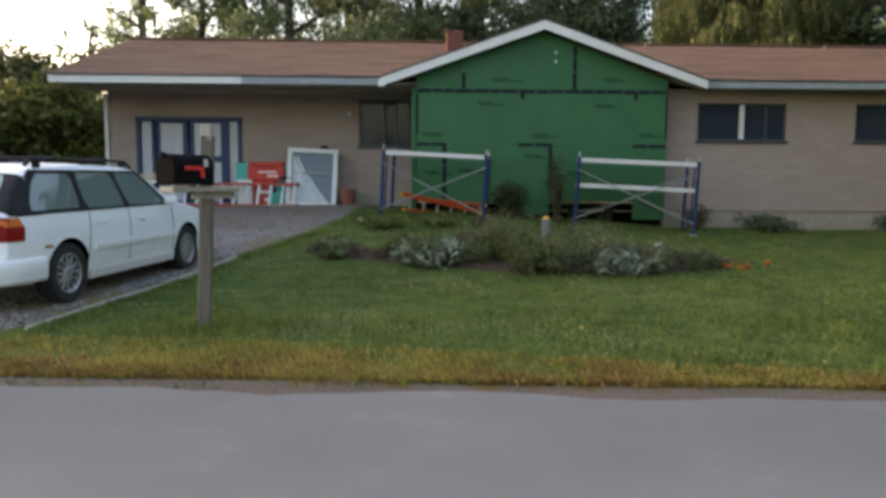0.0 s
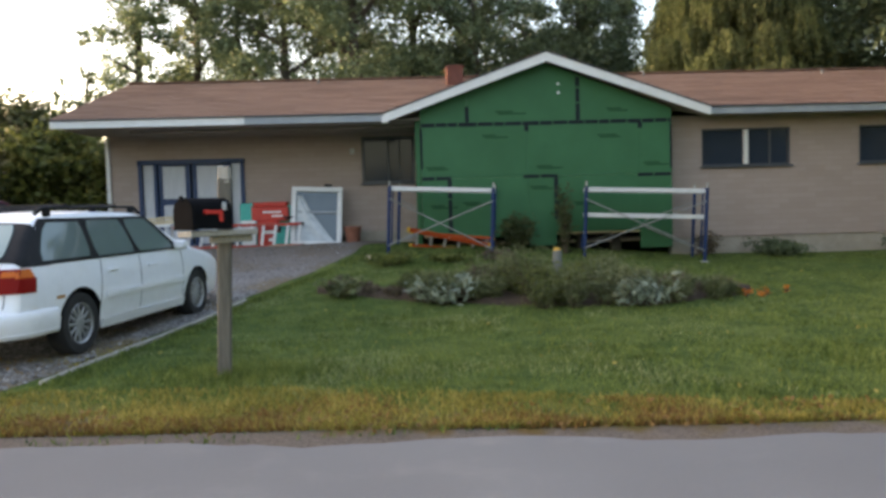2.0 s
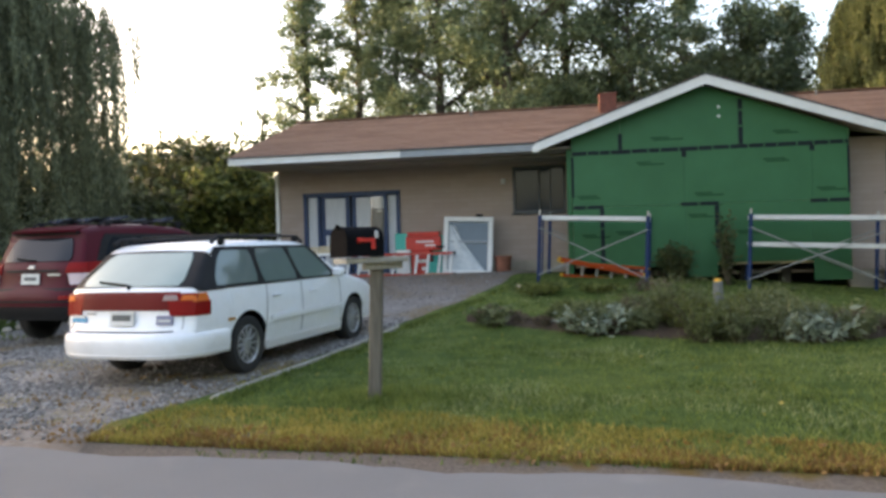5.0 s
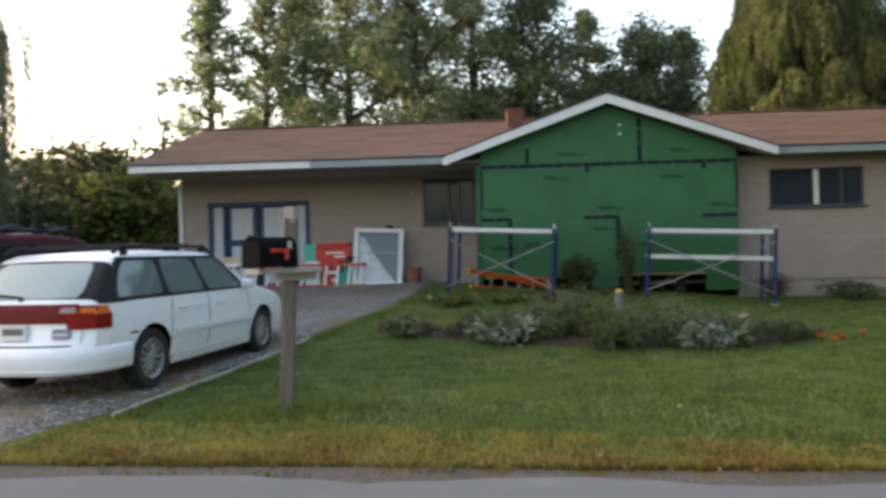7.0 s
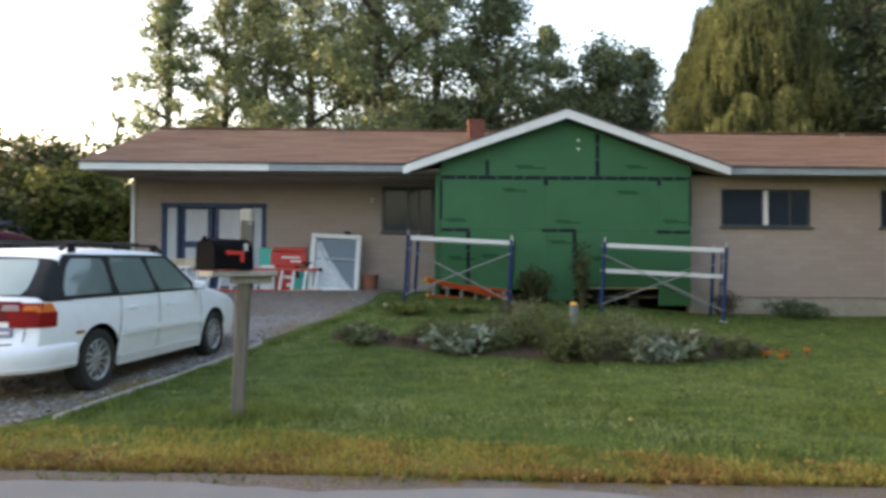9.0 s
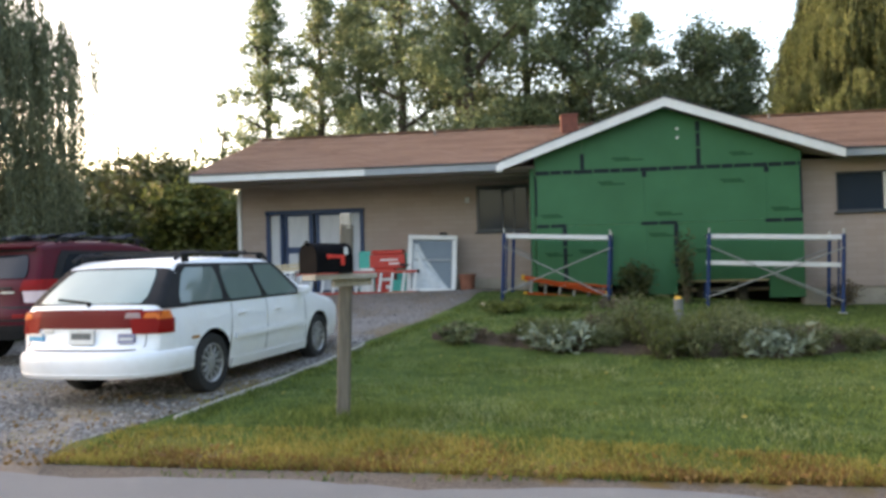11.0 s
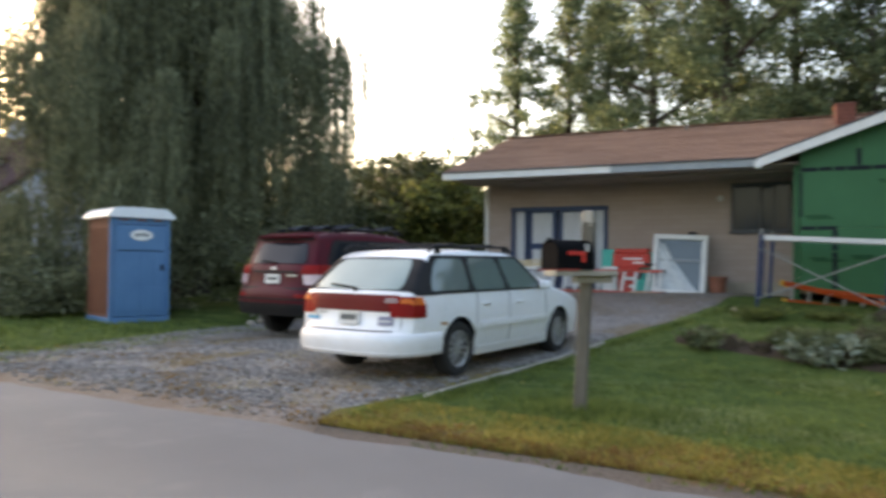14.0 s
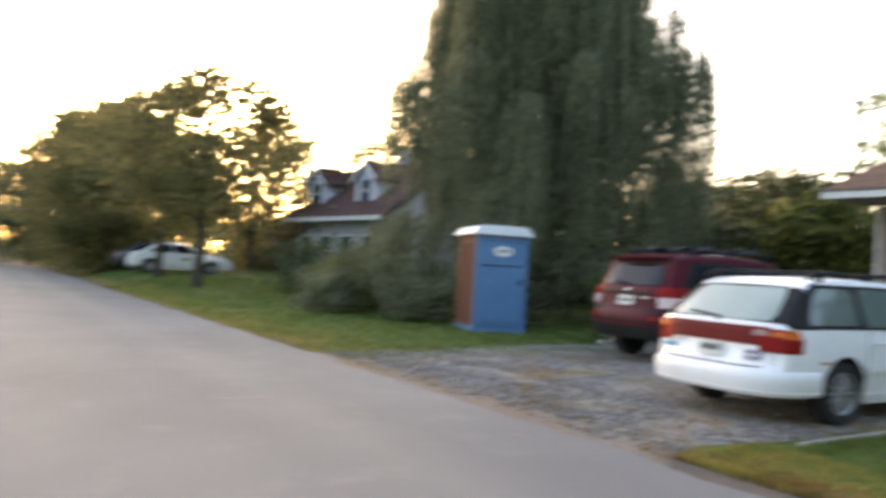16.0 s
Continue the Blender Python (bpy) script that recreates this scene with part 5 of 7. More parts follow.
part("header", Shape().box((0, 0.03, 1.93), (1.0, 0.06, 0.14), 0.012), "toilet_blue", toilet)
for k in (-0.32, 0.0, 0.32):
    part("vent_slot", Shape().box((k, -0.004, 1.945), (0.2, 0.01, 0.03), 0.004), "toilet_brown", toilet)
d = part("door", Shape().box((0, 0.01, 0.99), (0.98, 0.045, 1.72), 0.015), "toilet_blue", toilet, "moulded blue door")
for z, h in ((1.02, 0.62), (0.46, 0.46)):
    part("door_panel", Shape().box((0, -0.017, z), (0.80, 0.016, h), 0.007), "toilet_blue", d)
part("door_panel", Shape().box((0, -0.017, 1.60), (0.86, 0.016, 0.44), 0.007), "toilet_blue", d)
for k in (-0.27, 0.0, 0.27):
    part("door_rib", Shape().box((k, -0.022, 0.75), (0.035, 0.022, 1.1), 0.008), "toilet_blue", d)
part("groove", Shape().box((0, -0.016, 1.365), (0.9, 0.012, 0.014), 0.004), "black_plastic", d)
sgn = Shape().lathe([(0.002, 0.0), (0.10, 0.0), (0.105, -0.006), (0.10, -0.012), (0.002, -0.012)], 28, Matrix.Translation((0, -0.026, 1.66)) @ Matrix.Diagonal((2.0, 1, 1, 1)) @ Matrix.Rotation(radians(90), 4, "Z"))
part("oval_sign", sgn, "white", d, "white oval sign with plain bars")
for k in range(4):
    part("sign_bar", Shape().box((-0.10 + k * 0.065, -0.043, 1.66 + (0.012 if k in (1, 2) else 0)), (0.045, 0.006, 0.055), 0.002), "bar", d)
part("door_latch", Shape().box((0.40, -0.03, 1.05), (0.06, 0.03, 0.12), 0.01), "black_plastic", d)
part("roof", Shape().prism([(-0.64, 1.99), (-0.63, 2.04), (-0.50, 2.155), (-0.44, 2.175), (0, 2.185), (0.44, 2.175), (0.50, 2.155), (0.63, 2.04), (0.64, 1.99)], "y", -0.07, 1.31), "toilet_roof", toilet, "translucent white domed roof", smooth=True)


# ---- scaffolds ----
def scaffold(m, length, depth, height, decks, label, group):
    root = thing("scaffold", label, "scaffold", m, group)
    for ex in (0, length):
        fr = part("end_frame", Shape().box((ex, depth / 2, height - 0.02), (0.035, depth, 0.035), 0.008), "steel_blue", root, "blue steel end frame")
        for dy in (0, depth):
            p = part("post", Shape().tube((ex, dy, 0.02), (ex, dy, height), 0.035, n=12), "steel_blue", fr, smooth=True)
            part("foot_plate", Shape().box((ex, dy, 0.012), (0.14, 0.14, 0.02), 0.004), "galv", fr)
            part("coupling_pin", Shape().tube((ex, dy, height), (ex, dy, height + 0.10), 0.018, n=10), "galv", fr, "bare steel pin", smooth=True)
            for hz in (0.25, height - 0.25):
                part("brace_lock", Shape().tube((ex - 0.04, dy, hz), (ex + 0.04, dy, hz), 0.012, n=6), "galv", fr)
        for k in range(3):
            z = 0.28 + k * (height - 0.45) / 2.2
            part("rung", Shape().tube((ex, 0.02, z), (ex, depth * 0.32, z), 0.014, n=8), "steel_blue", fr)
        part("rung_upright", Shape().tube((ex, depth * 0.32, 0.2), (ex, depth * 0.32, height - 0.02), 0.018, n=8), "steel_blue", fr)
    for dy in (-0.03, depth + 0.03):
        for a, b in ((0.22, height - 0.25), (height - 0.25, 0.22)):
            part("cross_brace", Shape().tube((0, dy, a), (length, dy, b), 0.0125, n=8), "brace_steel", root, "grey cross brace", smooth=True)
    for z, w, y0 in decks:
        pl = part("plank", Shape().box((length / 2, y0, z), (length + 0.06, w, 0.05), 0.008), "plank", root, "pale aluminium deck plank")
        for sy in (-1, 1):
            part("plank_rail", Shape().box((length / 2, y0 + sy * (w / 2 + 0.012), z - 0.01), (length + 0.06, 0.02, 0.085), 0.005), "plank", pl)
    return root


scaffold(pose(-0.40, 14.75, gz(-0.4, 14.75) - 0.03, 0, 2.9, -8), 2.02, 1.25, 1.38, [(1.34, 0.48, 0.28)], "blue scaffold tower with one pale plank", "scaffolds at the house front")
scaffold(pose(3.47, 14.72, gz(3.6, 14.7) - 0.02, 0, 2.6, -11), 2.28, 1.25, 1.43, [(1.38, 0.48, 0.28), (0.88, 0.42, 0.30)], "blue scaffold tower with two pale planks", "scaffolds at the house front")


# ---- ladders and building material along the wall ----
def ladder(name, label, m, length, width, rail, rung, nr, rail_h=0.085, slant=0.0):
    root = thing(name, label, "ladder", m, "ladders")
    for sz in (0, width):
        part("rail", Shape().box((length / 2, 0, sz), (length, 0.035, rail_h), 0.006), rail, root)
        for ex in (0.03, length - 0.03):
            part("end_cap", Shape().box((ex, 0, sz), (0.07, 0.042, rail_h + 0.01), 0.01), "yellow" if rail == "orange" else "black_plastic", root)
    for k in range(nr):
        x = (k + 0.5) * length / nr
        part("rung", Shape().tube((x, -0.005, 0.02), (x + slant, -0.005, width - 0.02), 0.03, n=8), rung, root, "pale aluminium rung")
    return root


# everything by the doors stands back under the deep eave
EYE_P = Vector((0.05, 0.474, 1.13))
PORCH = Matrix.Translation(EYE_P) @ Matrix.Scale(1.075, 4) @ Matrix.Translation(-EYE_P)
zl = gz(-3.5, 15.8)
ladder("extension_ladder", "red extension ladder lying on edge by the wall", PORCH @ pose(-4.85, 15.50, zl + 0.07, -8, 0, 0), 2.72, 0.44, "red_rail", "white", 11, 0.06, 0.05)
ladder("step_ladder", "orange fibreglass ladder lying under the scaffold", pose(-0.02, 15.35, gz(0, 15.3) + 0.40, 14, 12.5, 0), 1.75, 0.03, "orange", "galv", 1, 0.06)
ladder("straight_ladder", "orange ladder lying on edge under the scaffold", pose(0.02, 15.62, gz(0, 15.6) + 0.04, 10, 6, 0), 1.75, 0.27, "orange", "galv", 6, 0.05)


def carton(name, label, cx, cz, w, h, mat, y=15.92, d=0.30, bars=True, tilt=0.0, cat="carton"):
    root = thing(name, label, cat, PORCH @ pose(cx, y, cz, tilt, 0, 0), "cartons by the wall")
    b = part("carton_body", Shape().box((0, 0, h / 2), (w, d, h), 0.015), mat, root)
    if bars:
        part("printed_bar", Shape().box((0.04, -d / 2 - 0.003, h * 0.62), (w * 0.5, 0.006, h * 0.12), 0.001), "white", b, "white printed bars")
        part("printed_bar", Shape().box((w * 0.2, -d / 2 - 0.003, h * 0.35), (w * 0.3, 0.006, h * 0.12), 0.001), "white", b, "white printed bars")
    return root


zc = gz(-3, 15.9) - 0.03
carton("carton", "teal shrink-wrapped pack beside the ladder", -3.30, zc, 0.36, 0.98, "teal", y=15.95, bars=False)
carton("carton", "white and teal pack beside the ladder", -3.30, zc + 0.0, 0.30, 0.62, "white", y=15.76, d=0.05, bars=False)
carton("carton", "red carton with white printed bars", -2.92, zc, 0.42, 0.60, "red", y=15.93)
carton("carton", "red carton stacked on another", -2.86, zc + 0.60, 0.76, 0.30, "red", y=15.93)
carton("carton", "red flat carton on top of the stack", -2.86, zc + 0.905, 0.70, 0.09, "red", y=15.93, bars=False)
carton("carton", "teal pack beside the red cartons", -2.55, zc, 0.26, 0.92, "teal", y=16.0, d=0.2, bars=False)
carton("carton", "teal pack behind the ladder rungs", -2.62, zc, 0.34, 0.36, "teal", y=15.74, d=0.1, bars=False)
carton("carton", "red slim carton behind the window unit", -2.17, zc, 0.22, 1.25, "red", y=16.08, d=0.12, bars=False)

# new window leaning on the wall, wrapped in torn film
wu = thing("window_unit", "white vinyl window leaning on the wall", "window")
wu.matrix_basis = PORCH @ pose(-2.44, 15.62, gz(-2, 15.8) + 0.03, -13, 2.5, 3)
s = Shape()
for cx, cz, sx, sz in ((0.525, 0.05, 1.05, 0.10), (0.525, 1.21, 1.05, 0.10), (0.05, 0.63, 0.10, 1.06), (1.0, 0.63, 0.10, 1.06)):
    s.box((cx, 0, cz), (sx, 0.09, sz), 0.012)
part("frame", s, "white", wu, "white vinyl frame")
part("meeting_rail", Shape().box((0.525, 0.0, 0.72), (0.86, 0.05, 0.05), 0.008), "grey_fascia", wu)
part("pane", Shape().box((0.525, 0.02, 0.94), (0.87, 0.012, 0.45), 0.002), "unit_glass", wu)
part("pane", Shape().box((0.525, 0.02, 0.40), (0.87, 0.012, 0.62), 0.002), "unit_glass", wu)


def torn(u, v):
    x = 0.12 + (0.10 + 0.68 * (1 - v) ** 1.2) * u
    return (x, -0.02 - 0.02 * math.sin(9 * u + 5 * v) - 0.01 * noise.noise((u * 7, v * 7, 2)), 0.10 + 0.98 * v + 0.03 * noise.noise((u * 4, v * 4, 8)))


part("plastic_film", Shape().shell(torn, 14, 16, (0, 0.004, 0)), "film", wu, "torn clear plastic film", smooth=True)
part("strap", Shape().box((-0.05, -0.03, 0.60), (0.22, 0.03, 0.05), 0.01), "black_plastic", wu, "black strap")
part("corner_clip", Shape().box((0.75, 0.03, 1.30), (0.16, 0.08, 0.08), 0.02), "black_plastic", wu, "dark corner clip")
solo("ground_board", Shape().box((0, 0, 0.035), (2.0, 0.14, 0.07), 0.006), "lumber", "pale board lying on the gravel", "board", m=PORCH @ pose(-1.85, 15.50, gz(-1.8, 15.8) - 0.012, 0, 0, 0))
solo("clay_pot", Shape().lathe([(0.002, 0.0), (0.14, 0.0), (0.145, 0.03), (0.17, 0.36), (0.185, 0.36), (0.185, 0.41), (0.16, 0.41), (0.13, 0.06), (0.002, 0.06)], 20, Matrix.Rotation(radians(-90), 4, "Y")), "terracotta", "brown clay tub standing by the wall", "pot", m=PORCH @ pose(-1.16, 15.82, gz(-1.1, 15.8) - 0.03), smooth=True)

# white table with pale offcuts near the doors
tb = thing("work_table", "white folding work table with pale boards", "table", pose(-5.1, 14.9, gz(-5.1, 14.9), 0, 0, 3))
part("tabletop", Shape().box((0, 0, 0.74), (1.1, 0.6, 0.045), 0.012), "white", tb)
for lx in (-0.48, 0.48):
    for ly in (-0.24, 0.24):
        part("leg", Shape().tube((lx, ly, 0), (lx * 0.92, ly * 0.92, 0.72), 0.02, n=8), "white", tb)
    part("stretcher", Shape().tube((lx, -0.24, 0.3), (lx, 0.24, 0.3), 0.014, n=6), "white", tb)
for k, (dx, dz, r) in enumerate(((0.25, 0.78, 14), (0.3, 0.83, 20), (0.2, 0.88, 9))):
    solo("offcut_board", Shape().box((0, 0, 0), (0.8, 0.14, 0.04), 0.005), "lumber", "pale lumber offcut on the work table", "board", "offcuts on the table", m=pose(-5.1 + dx, 14.85, gz(-5.1, 14.9) + dz, 0, -3, r))

# ---- edging along the drive ----
rb = random.Random(4)
y = 6.6
while y < 11.0:
    seg = 1.1 + 0.3 * rb.random()
    xa, xb = lerp_table(DRIVE_R, y) + 0.06, lerp_table(DRIVE_R, y + seg) + 0.06
    za, zb = gz(xa, y), gz(xb, y + seg)
    a = math.degrees(math.atan2(seg, xb - xa))
    L2 = math.hypot(seg, xb - xa) - 0.03
    ob = solo("edging_timber", Shape().box((L2 / 2, 0, -0.006), (L2, 0.042, 0.10), 0.012), "pale_wood", "half-buried bleached timber edging along the drive", "edging", "drive edging",
              m=pose(xa, y, (za - 0.005), 0, -math.degrees(math.atan2(zb - za, L2)), a))
    y += seg

# ---- plants ----


def leaf_shape(centres, sizes, rnd, aspect=0.55, up=0.3, droop=None):
    """Loose quads, one a leaf, turned every way. Arrays in, Shape out."""
    n = len(centres)
    d = rnd.normal(size=(n, 3))
    d[:, 2] = d[:, 2] * 0.7 + up
    if droop is not None:
        d = d * (1 - droop) + np.array([0, 0, -1.0]) * droop * 1.6
    d /= np.linalg.norm(d, axis=1)[:, None]
    e = np.cross(d, rnd.normal(size=(n, 3)))
    e /= np.linalg.norm(e, axis=1)[:, None] + 1e-9
    a, b = d * sizes[:, None], e * sizes[:, None] * aspect
    v = np.stack([centres - a * 0.5, centres + b * 0.5 - a * 0.05, centres + a * 0.5, centres - b * 0.5 - a * 0.05], 1).reshape(-1, 3)
    s = Shape()
    s.v = v.tolist()
    s.f = np.arange(4 * n).reshape(-1, 4).tolist()
    return s


def limbs(h, r, spread, rnd, n=9, lean=(0, 0), first=0.25):
    """Trunk and tapered limbs; returns the Shape and the limb ends."""
    s = Shape()
    pts = [Vector((lean[0] * k / 6, lean[1] * k / 6, h * 0.85 * k / 6)) + Vector((rnd.normal() * 0.05 * k, rnd.normal() * 0.05 * k, 0)) * 0.4 for k in range(7)]
    pts[0] = Vector((0, 0, -0.15))
    rad = [r * (1.25 if k == 0 else 1 - 0.13 * k) for k in range(7)]
    for k in range(6):
        s.tube(pts[k], pts[k + 1], rad[k], rad[k + 1], 9, cap=False)
    ends = []
    for k in range(n):
        u = first + (0.95 - first) * (k + 0.5) / n
        i = min(5, int(u * 6))
        p = pts[i].lerp(pts[i + 1], u * 6 - i)
        a = k * 2.4 + rnd.normal() * 0.3
        ln = spread * (1.05 - 0.6 * abs(u - 0.45)) * (0.75 + 0.4 * rnd.random())
        q = p + Vector((math.cos(a) * ln * 0.55, math.sin(a) * ln * 0.55, ln * 0.35))
        e = q + Vector((math.cos(a) * ln * 0.42, math.sin(a) * ln * 0.42, ln * 0.22))
        s.tube(p, q, r * 0.36, r * 0.22, 6, cap=False)
        s.tube(q, e, r * 0.22, r * 0.07, 5, cap=False)
        ends += [q, e]
    return s, ends + pts[4:]


def broadleaf(name, label, x, y, h, spread, mat, seed, leaves=9000, leaf=0.30, low=0.15, clumps=70, shape=1.0, group="", cat="tree", z=None, tight=1.0, aspect=0.6, base=0.0):
    rnd = np.random.RandomState(seed)
    root = thing(name, label, cat, pose(x, y, (gz(x, y) if z is None else z) - 0.02, 0, 0, rnd.rand() * 360), group)
    s, ends = limbs(h, 0.022 * h, spread, rnd, first=max(0.12, low))
    part("trunk", s, "bark", root, smooth=True, fix=False)
    cs = []
    while len(cs) < clumps:
        u = rnd.rand()
        zz = h * (low + (1.02 - low) * u)
        prof = (math.sin(math.pi * min(1, 0.10 + 0.90 * u) ** shape) ** 0.7) * spread
        prof = max(prof, base * spread * (1 - u))
        a, rr = rnd.rand() * 2 * math.pi, math.sqrt(rnd.rand()) * prof * (0.9 + 0.25 * rnd.rand())
        cs.append((rr * math.cos(a), rr * math.sin(a), zz))
    cs = np.array(cs + [tuple(e) for e in ends])
    size = rnd.uniform(0.45, 1.0, len(cs)) * spread * 0.24 * tight
    k = rnd.randint(0, len(cs), leaves)
    c = cs[k] + rnd.normal(size=(leaves, 3)) * size[k][:, None] * np.array([1, 1, 0.75])
    c[:, 2] = np.maximum(c[:, 2], 0.15)
    part("crown", leaf_shape(c, rnd.uniform(0.6, 1.3, leaves) * leaf, rnd, aspect), mat, root, fix=False)
    return root


def willow(name, label, x, y, h, spread, mat, seed, falls=110, z=None, leaf=0.13, dome=0.55, lean=None, fill=9000, drop=1.0):
    """Many small fountains of hanging strands set over a dome, round a dense dark core."""
    rnd = np.random.RandomState(seed)
    root = thing(name, label, "tree", pose(x, y, (gz(x, y) if z is None else z) - 0.02))
    s, ends = limbs(h * 0.85, 0.035 * h, spread * 0.75, rnd, n=12, first=0.3)
    part("trunk", s, "bark", root, smooth=True, fix=False)
    tops = []
    for k in range(falls):
        a, q = rnd.rand() * 2 * math.pi, math.sqrt(0.08 + 0.92 * rnd.rand())
        rr = spread * q * (0.80 + 0.24 * rnd.rand())
        top = h * (1.0 - dome * min(1.15, rr / spread) ** 2.3) * (0.93 + 0.10 * rnd.rand())
        if k % 3 == 0:
            top *= 0.45 + 0.45 * rnd.rand()
        if lean is not None and math.cos(a - lean) > 0.6 and top < 0.78 * h:
            rr *= 0.84
        shift = 0.55 * smoothstep(0.45, 0.8, top / h) if lean is not None else 0.0
        tops.append((rr * math.cos(a) + shift * math.cos(lean or 0), rr * math.sin(a) + shift * math.sin(lean or 0), top, (0.42 + 0.42 * rnd.rand()) * spread / 4.4, 34 + rnd.randint(22)))
    # airy sprays that reach past the crown
    for k in range(12):
        a, rr = (rnd.rand() * 2 * math.pi if lean is None or k < 5 else lean + rnd.normal() * 0.3), spread * (0.84 + 0.20 * rnd.rand())
        tops.append((rr * math.cos(a), rr * math.sin(a), h * (0.44 + 0.14 * rnd.rand()), 0.55, 24))
    # low boughs on one side trail down to the ground
    for k in range(14 if lean is not None else 0):
        a, rr = lean + 0.15 + rnd.normal() * 0.22, spread * (0.92 + 0.42 * rnd.rand())
        tops.append((rr * math.cos(a), rr * math.sin(a), h * (0.21 - 0.26 * (rr / spread - 0.92)) * (0.85 + 0.3 * rnd.rand()), 0.5, 22))
    cen, siz = [], []
    for bx, by, bz, bs, ns in tops:
        tone = rnd.uniform(0.7, 1.25)
        for k in range(ns):
            a, q = rnd.rand() * 2 * math.pi, math.sqrt(rnd.rand())
            px, py = bx + bs * q * math.cos(a), by + bs * q * math.sin(a)
            pz = bz - 0.55 * bs * q * q + 0.08 * rnd.normal()
            length = min(pz - 0.25 - 0.6 * rnd.rand(), (0.10 + 0.24 * rnd.rand()) * h * tone * drop * (0.6 if ns == 24 else 1.0))
            if length < 0.35:
                continue
            n = max(4, int(length / 0.075))
            u = np.linspace(0, 1, n)
            wob = rnd.normal(size=2) * 0.10
            flare = bs * 0.35 * q
            line = np.stack([px + (flare * math.cos(a)) * np.sqrt(u) + wob[0] * u, py + (flare * math.sin(a)) * np.sqrt(u) + wob[1] * u, pz - length * u], 1)
            for _ in range(2):
                cen.append(line + rnd.normal(size=(n, 3)) * np.array([0.035, 0.035, 0.03]))
                siz.append(rnd.uniform(0.7, 1.35, n) * leaf)
    # the shaded core
    core = rnd.normal(size=(fill, 3))
    core /= np.linalg.norm(core, axis=1)[:, None]
    core *= (rnd.rand(fill) ** 0.4)[:, None] * np.array([spread * 0.60, spread * 0.60, h * 0.36])
    cen.append(core + np.array([0, 0, h * 0.42]))
    siz.append(rnd.uniform(0.8, 1.4, fill) * leaf * 1.9)
    c, sz = np.concatenate(cen), np.concatenate(siz)
    c[:, 2] = np.maximum(c[:, 2], 0.12)
    part("crown", leaf_shape(c, sz, rnd, 0.26, 0.0, droop=0.72), mat, root, "hanging willow strands", fix=False)
    return root


def shrub(name, label, x, y, h, r, mat, seed, leaves=700, leaf=0.07, group="", cat="shrub", stems=14, aspect=0.4, flat=1.0):
    rnd = np.random.RandomState(seed)
    root = thing(name, label, cat, pose(x, y, gz(x, y) - 0.02), group)
    s = Shape()
    tips = []
    for k in range(stems):
        a, lean = rnd.rand() * 6.283, r * (0.25 + 0.75 * rnd.rand())
        e = Vector((math.cos(a) * lean, math.sin(a) * lean, h * (0.5 + 0.5 * rnd.rand()) * flat))
        s.tube((e.x * 0.15, e.y * 0.15, 0), e * 0.6, 0.008, 0.006, 5, cap=False)
        s.tube(e * 0.6, e, 0.006, 0.002, 4, cap=False)
        tips += [e, e * 0.75, e * 0.5]
    part("stem", s, "leaf_brown", root, fix=False)
    tips = np.array([tuple(t) for t in tips])
    k = rnd.randint(0, len(tips), leaves)
    c = tips[k] + rnd.normal(size=(leaves, 3)) * np.array([r * 0.2, r * 0.2, h * 0.13])
    c[:, 2] = np.maximum(c[:, 2], 0.03)
    part("foliage", leaf_shape(c, rnd.uniform(0.6, 1.4, leaves) * leaf, rnd, aspect, 0.5), mat, root, fix=False)
    return root


# tall trees behind the house
for k, (x, y, h, sp, mat, lv, cl) in enumerate([
        (-14.0, 40, 16.5, 2.1, "leaf_poplar", 6800, 170), (-11.5, 42, 17.5, 2.2, "leaf_poplar", 7500, 170), (-9.0, 41, 17, 2.2, "leaf_poplar", 9500, 120),
        (-6.2, 39, 18.5, 3.5, "leaf_poplar", 11500, 85), (-2.6, 38, 20, 3.9, "leaf_poplar", 13000, 95), (0.6, 40, 19.5, 3.7, "leaf_poplar", 12000, 90),
        (3.6, 38, 15.0, 3.4, "leaf_dark", 11500, 85), (6.6, 41, 14.2, 1.7, "leaf_poplar", 4200, 50), (9.4, 39, 12.6, 3.3, "leaf_dark", 10500, 85),
        (7.9, 43, 12.6, 2.2, "leaf_dark", 9000, 90), (-12.6, 44, 9.5, 2.4, "leaf_poplar", 6500, 80), (12.3, 42, 13.0, 2.4, "leaf_dark", 5600, 55), (18.4, 30.5, 15.5, 2.5, "leaf_dark", 9000, 80), (21.5, 29, 14.5, 3.0, "leaf_dark", 9000, 80), (22, 37, 17, 4.2, "leaf_dark", 10500, 80), (28, 40, 18, 4.5, "leaf_dark", 9500, 80),
        (18.5, 44, 17.5, 3.2, "leaf_dark", 8500, 70), (-4, 47, 17, 3.5, "leaf_dark", 7000, 70), (4.5, 48, 14, 3.5, "leaf_dark", 6500, 70), (10.5, 48, 11.5, 4.0, "leaf_dark", 6500, 70), (-10.5, 47, 9, 4.0, "leaf_dark", 7000, 70), (0.5, 46, 11, 4.5, "leaf_dark", 8000, 80), (7.0, 44, 8.5, 3.5, "leaf_dark", 7000, 70), (12.8, 44, 9.5, 3.2, "leaf_dark", 7000, 70)]):
    broadleaf("poplar_tree" if mat == "leaf_poplar" else "broadleaf_tree", "tall green poplar behind the house" if mat == "leaf_poplar" else "dense dark green tree behind the house", x, y, h, sp, mat, 20 + k, int(lv * 2.2), 0.235, 0.04, cl, 0.85, "trees behind the house", z=0.1, tight=0.85, base=1.25)
broadleaf("young_spruce", "thin sparse young conifer beyond the hedge", -16.8, 40, 10.8, 0.9, "leaf_dark", 60, 420, 0.34, 0.2, 22, 0.45, z=0.1)
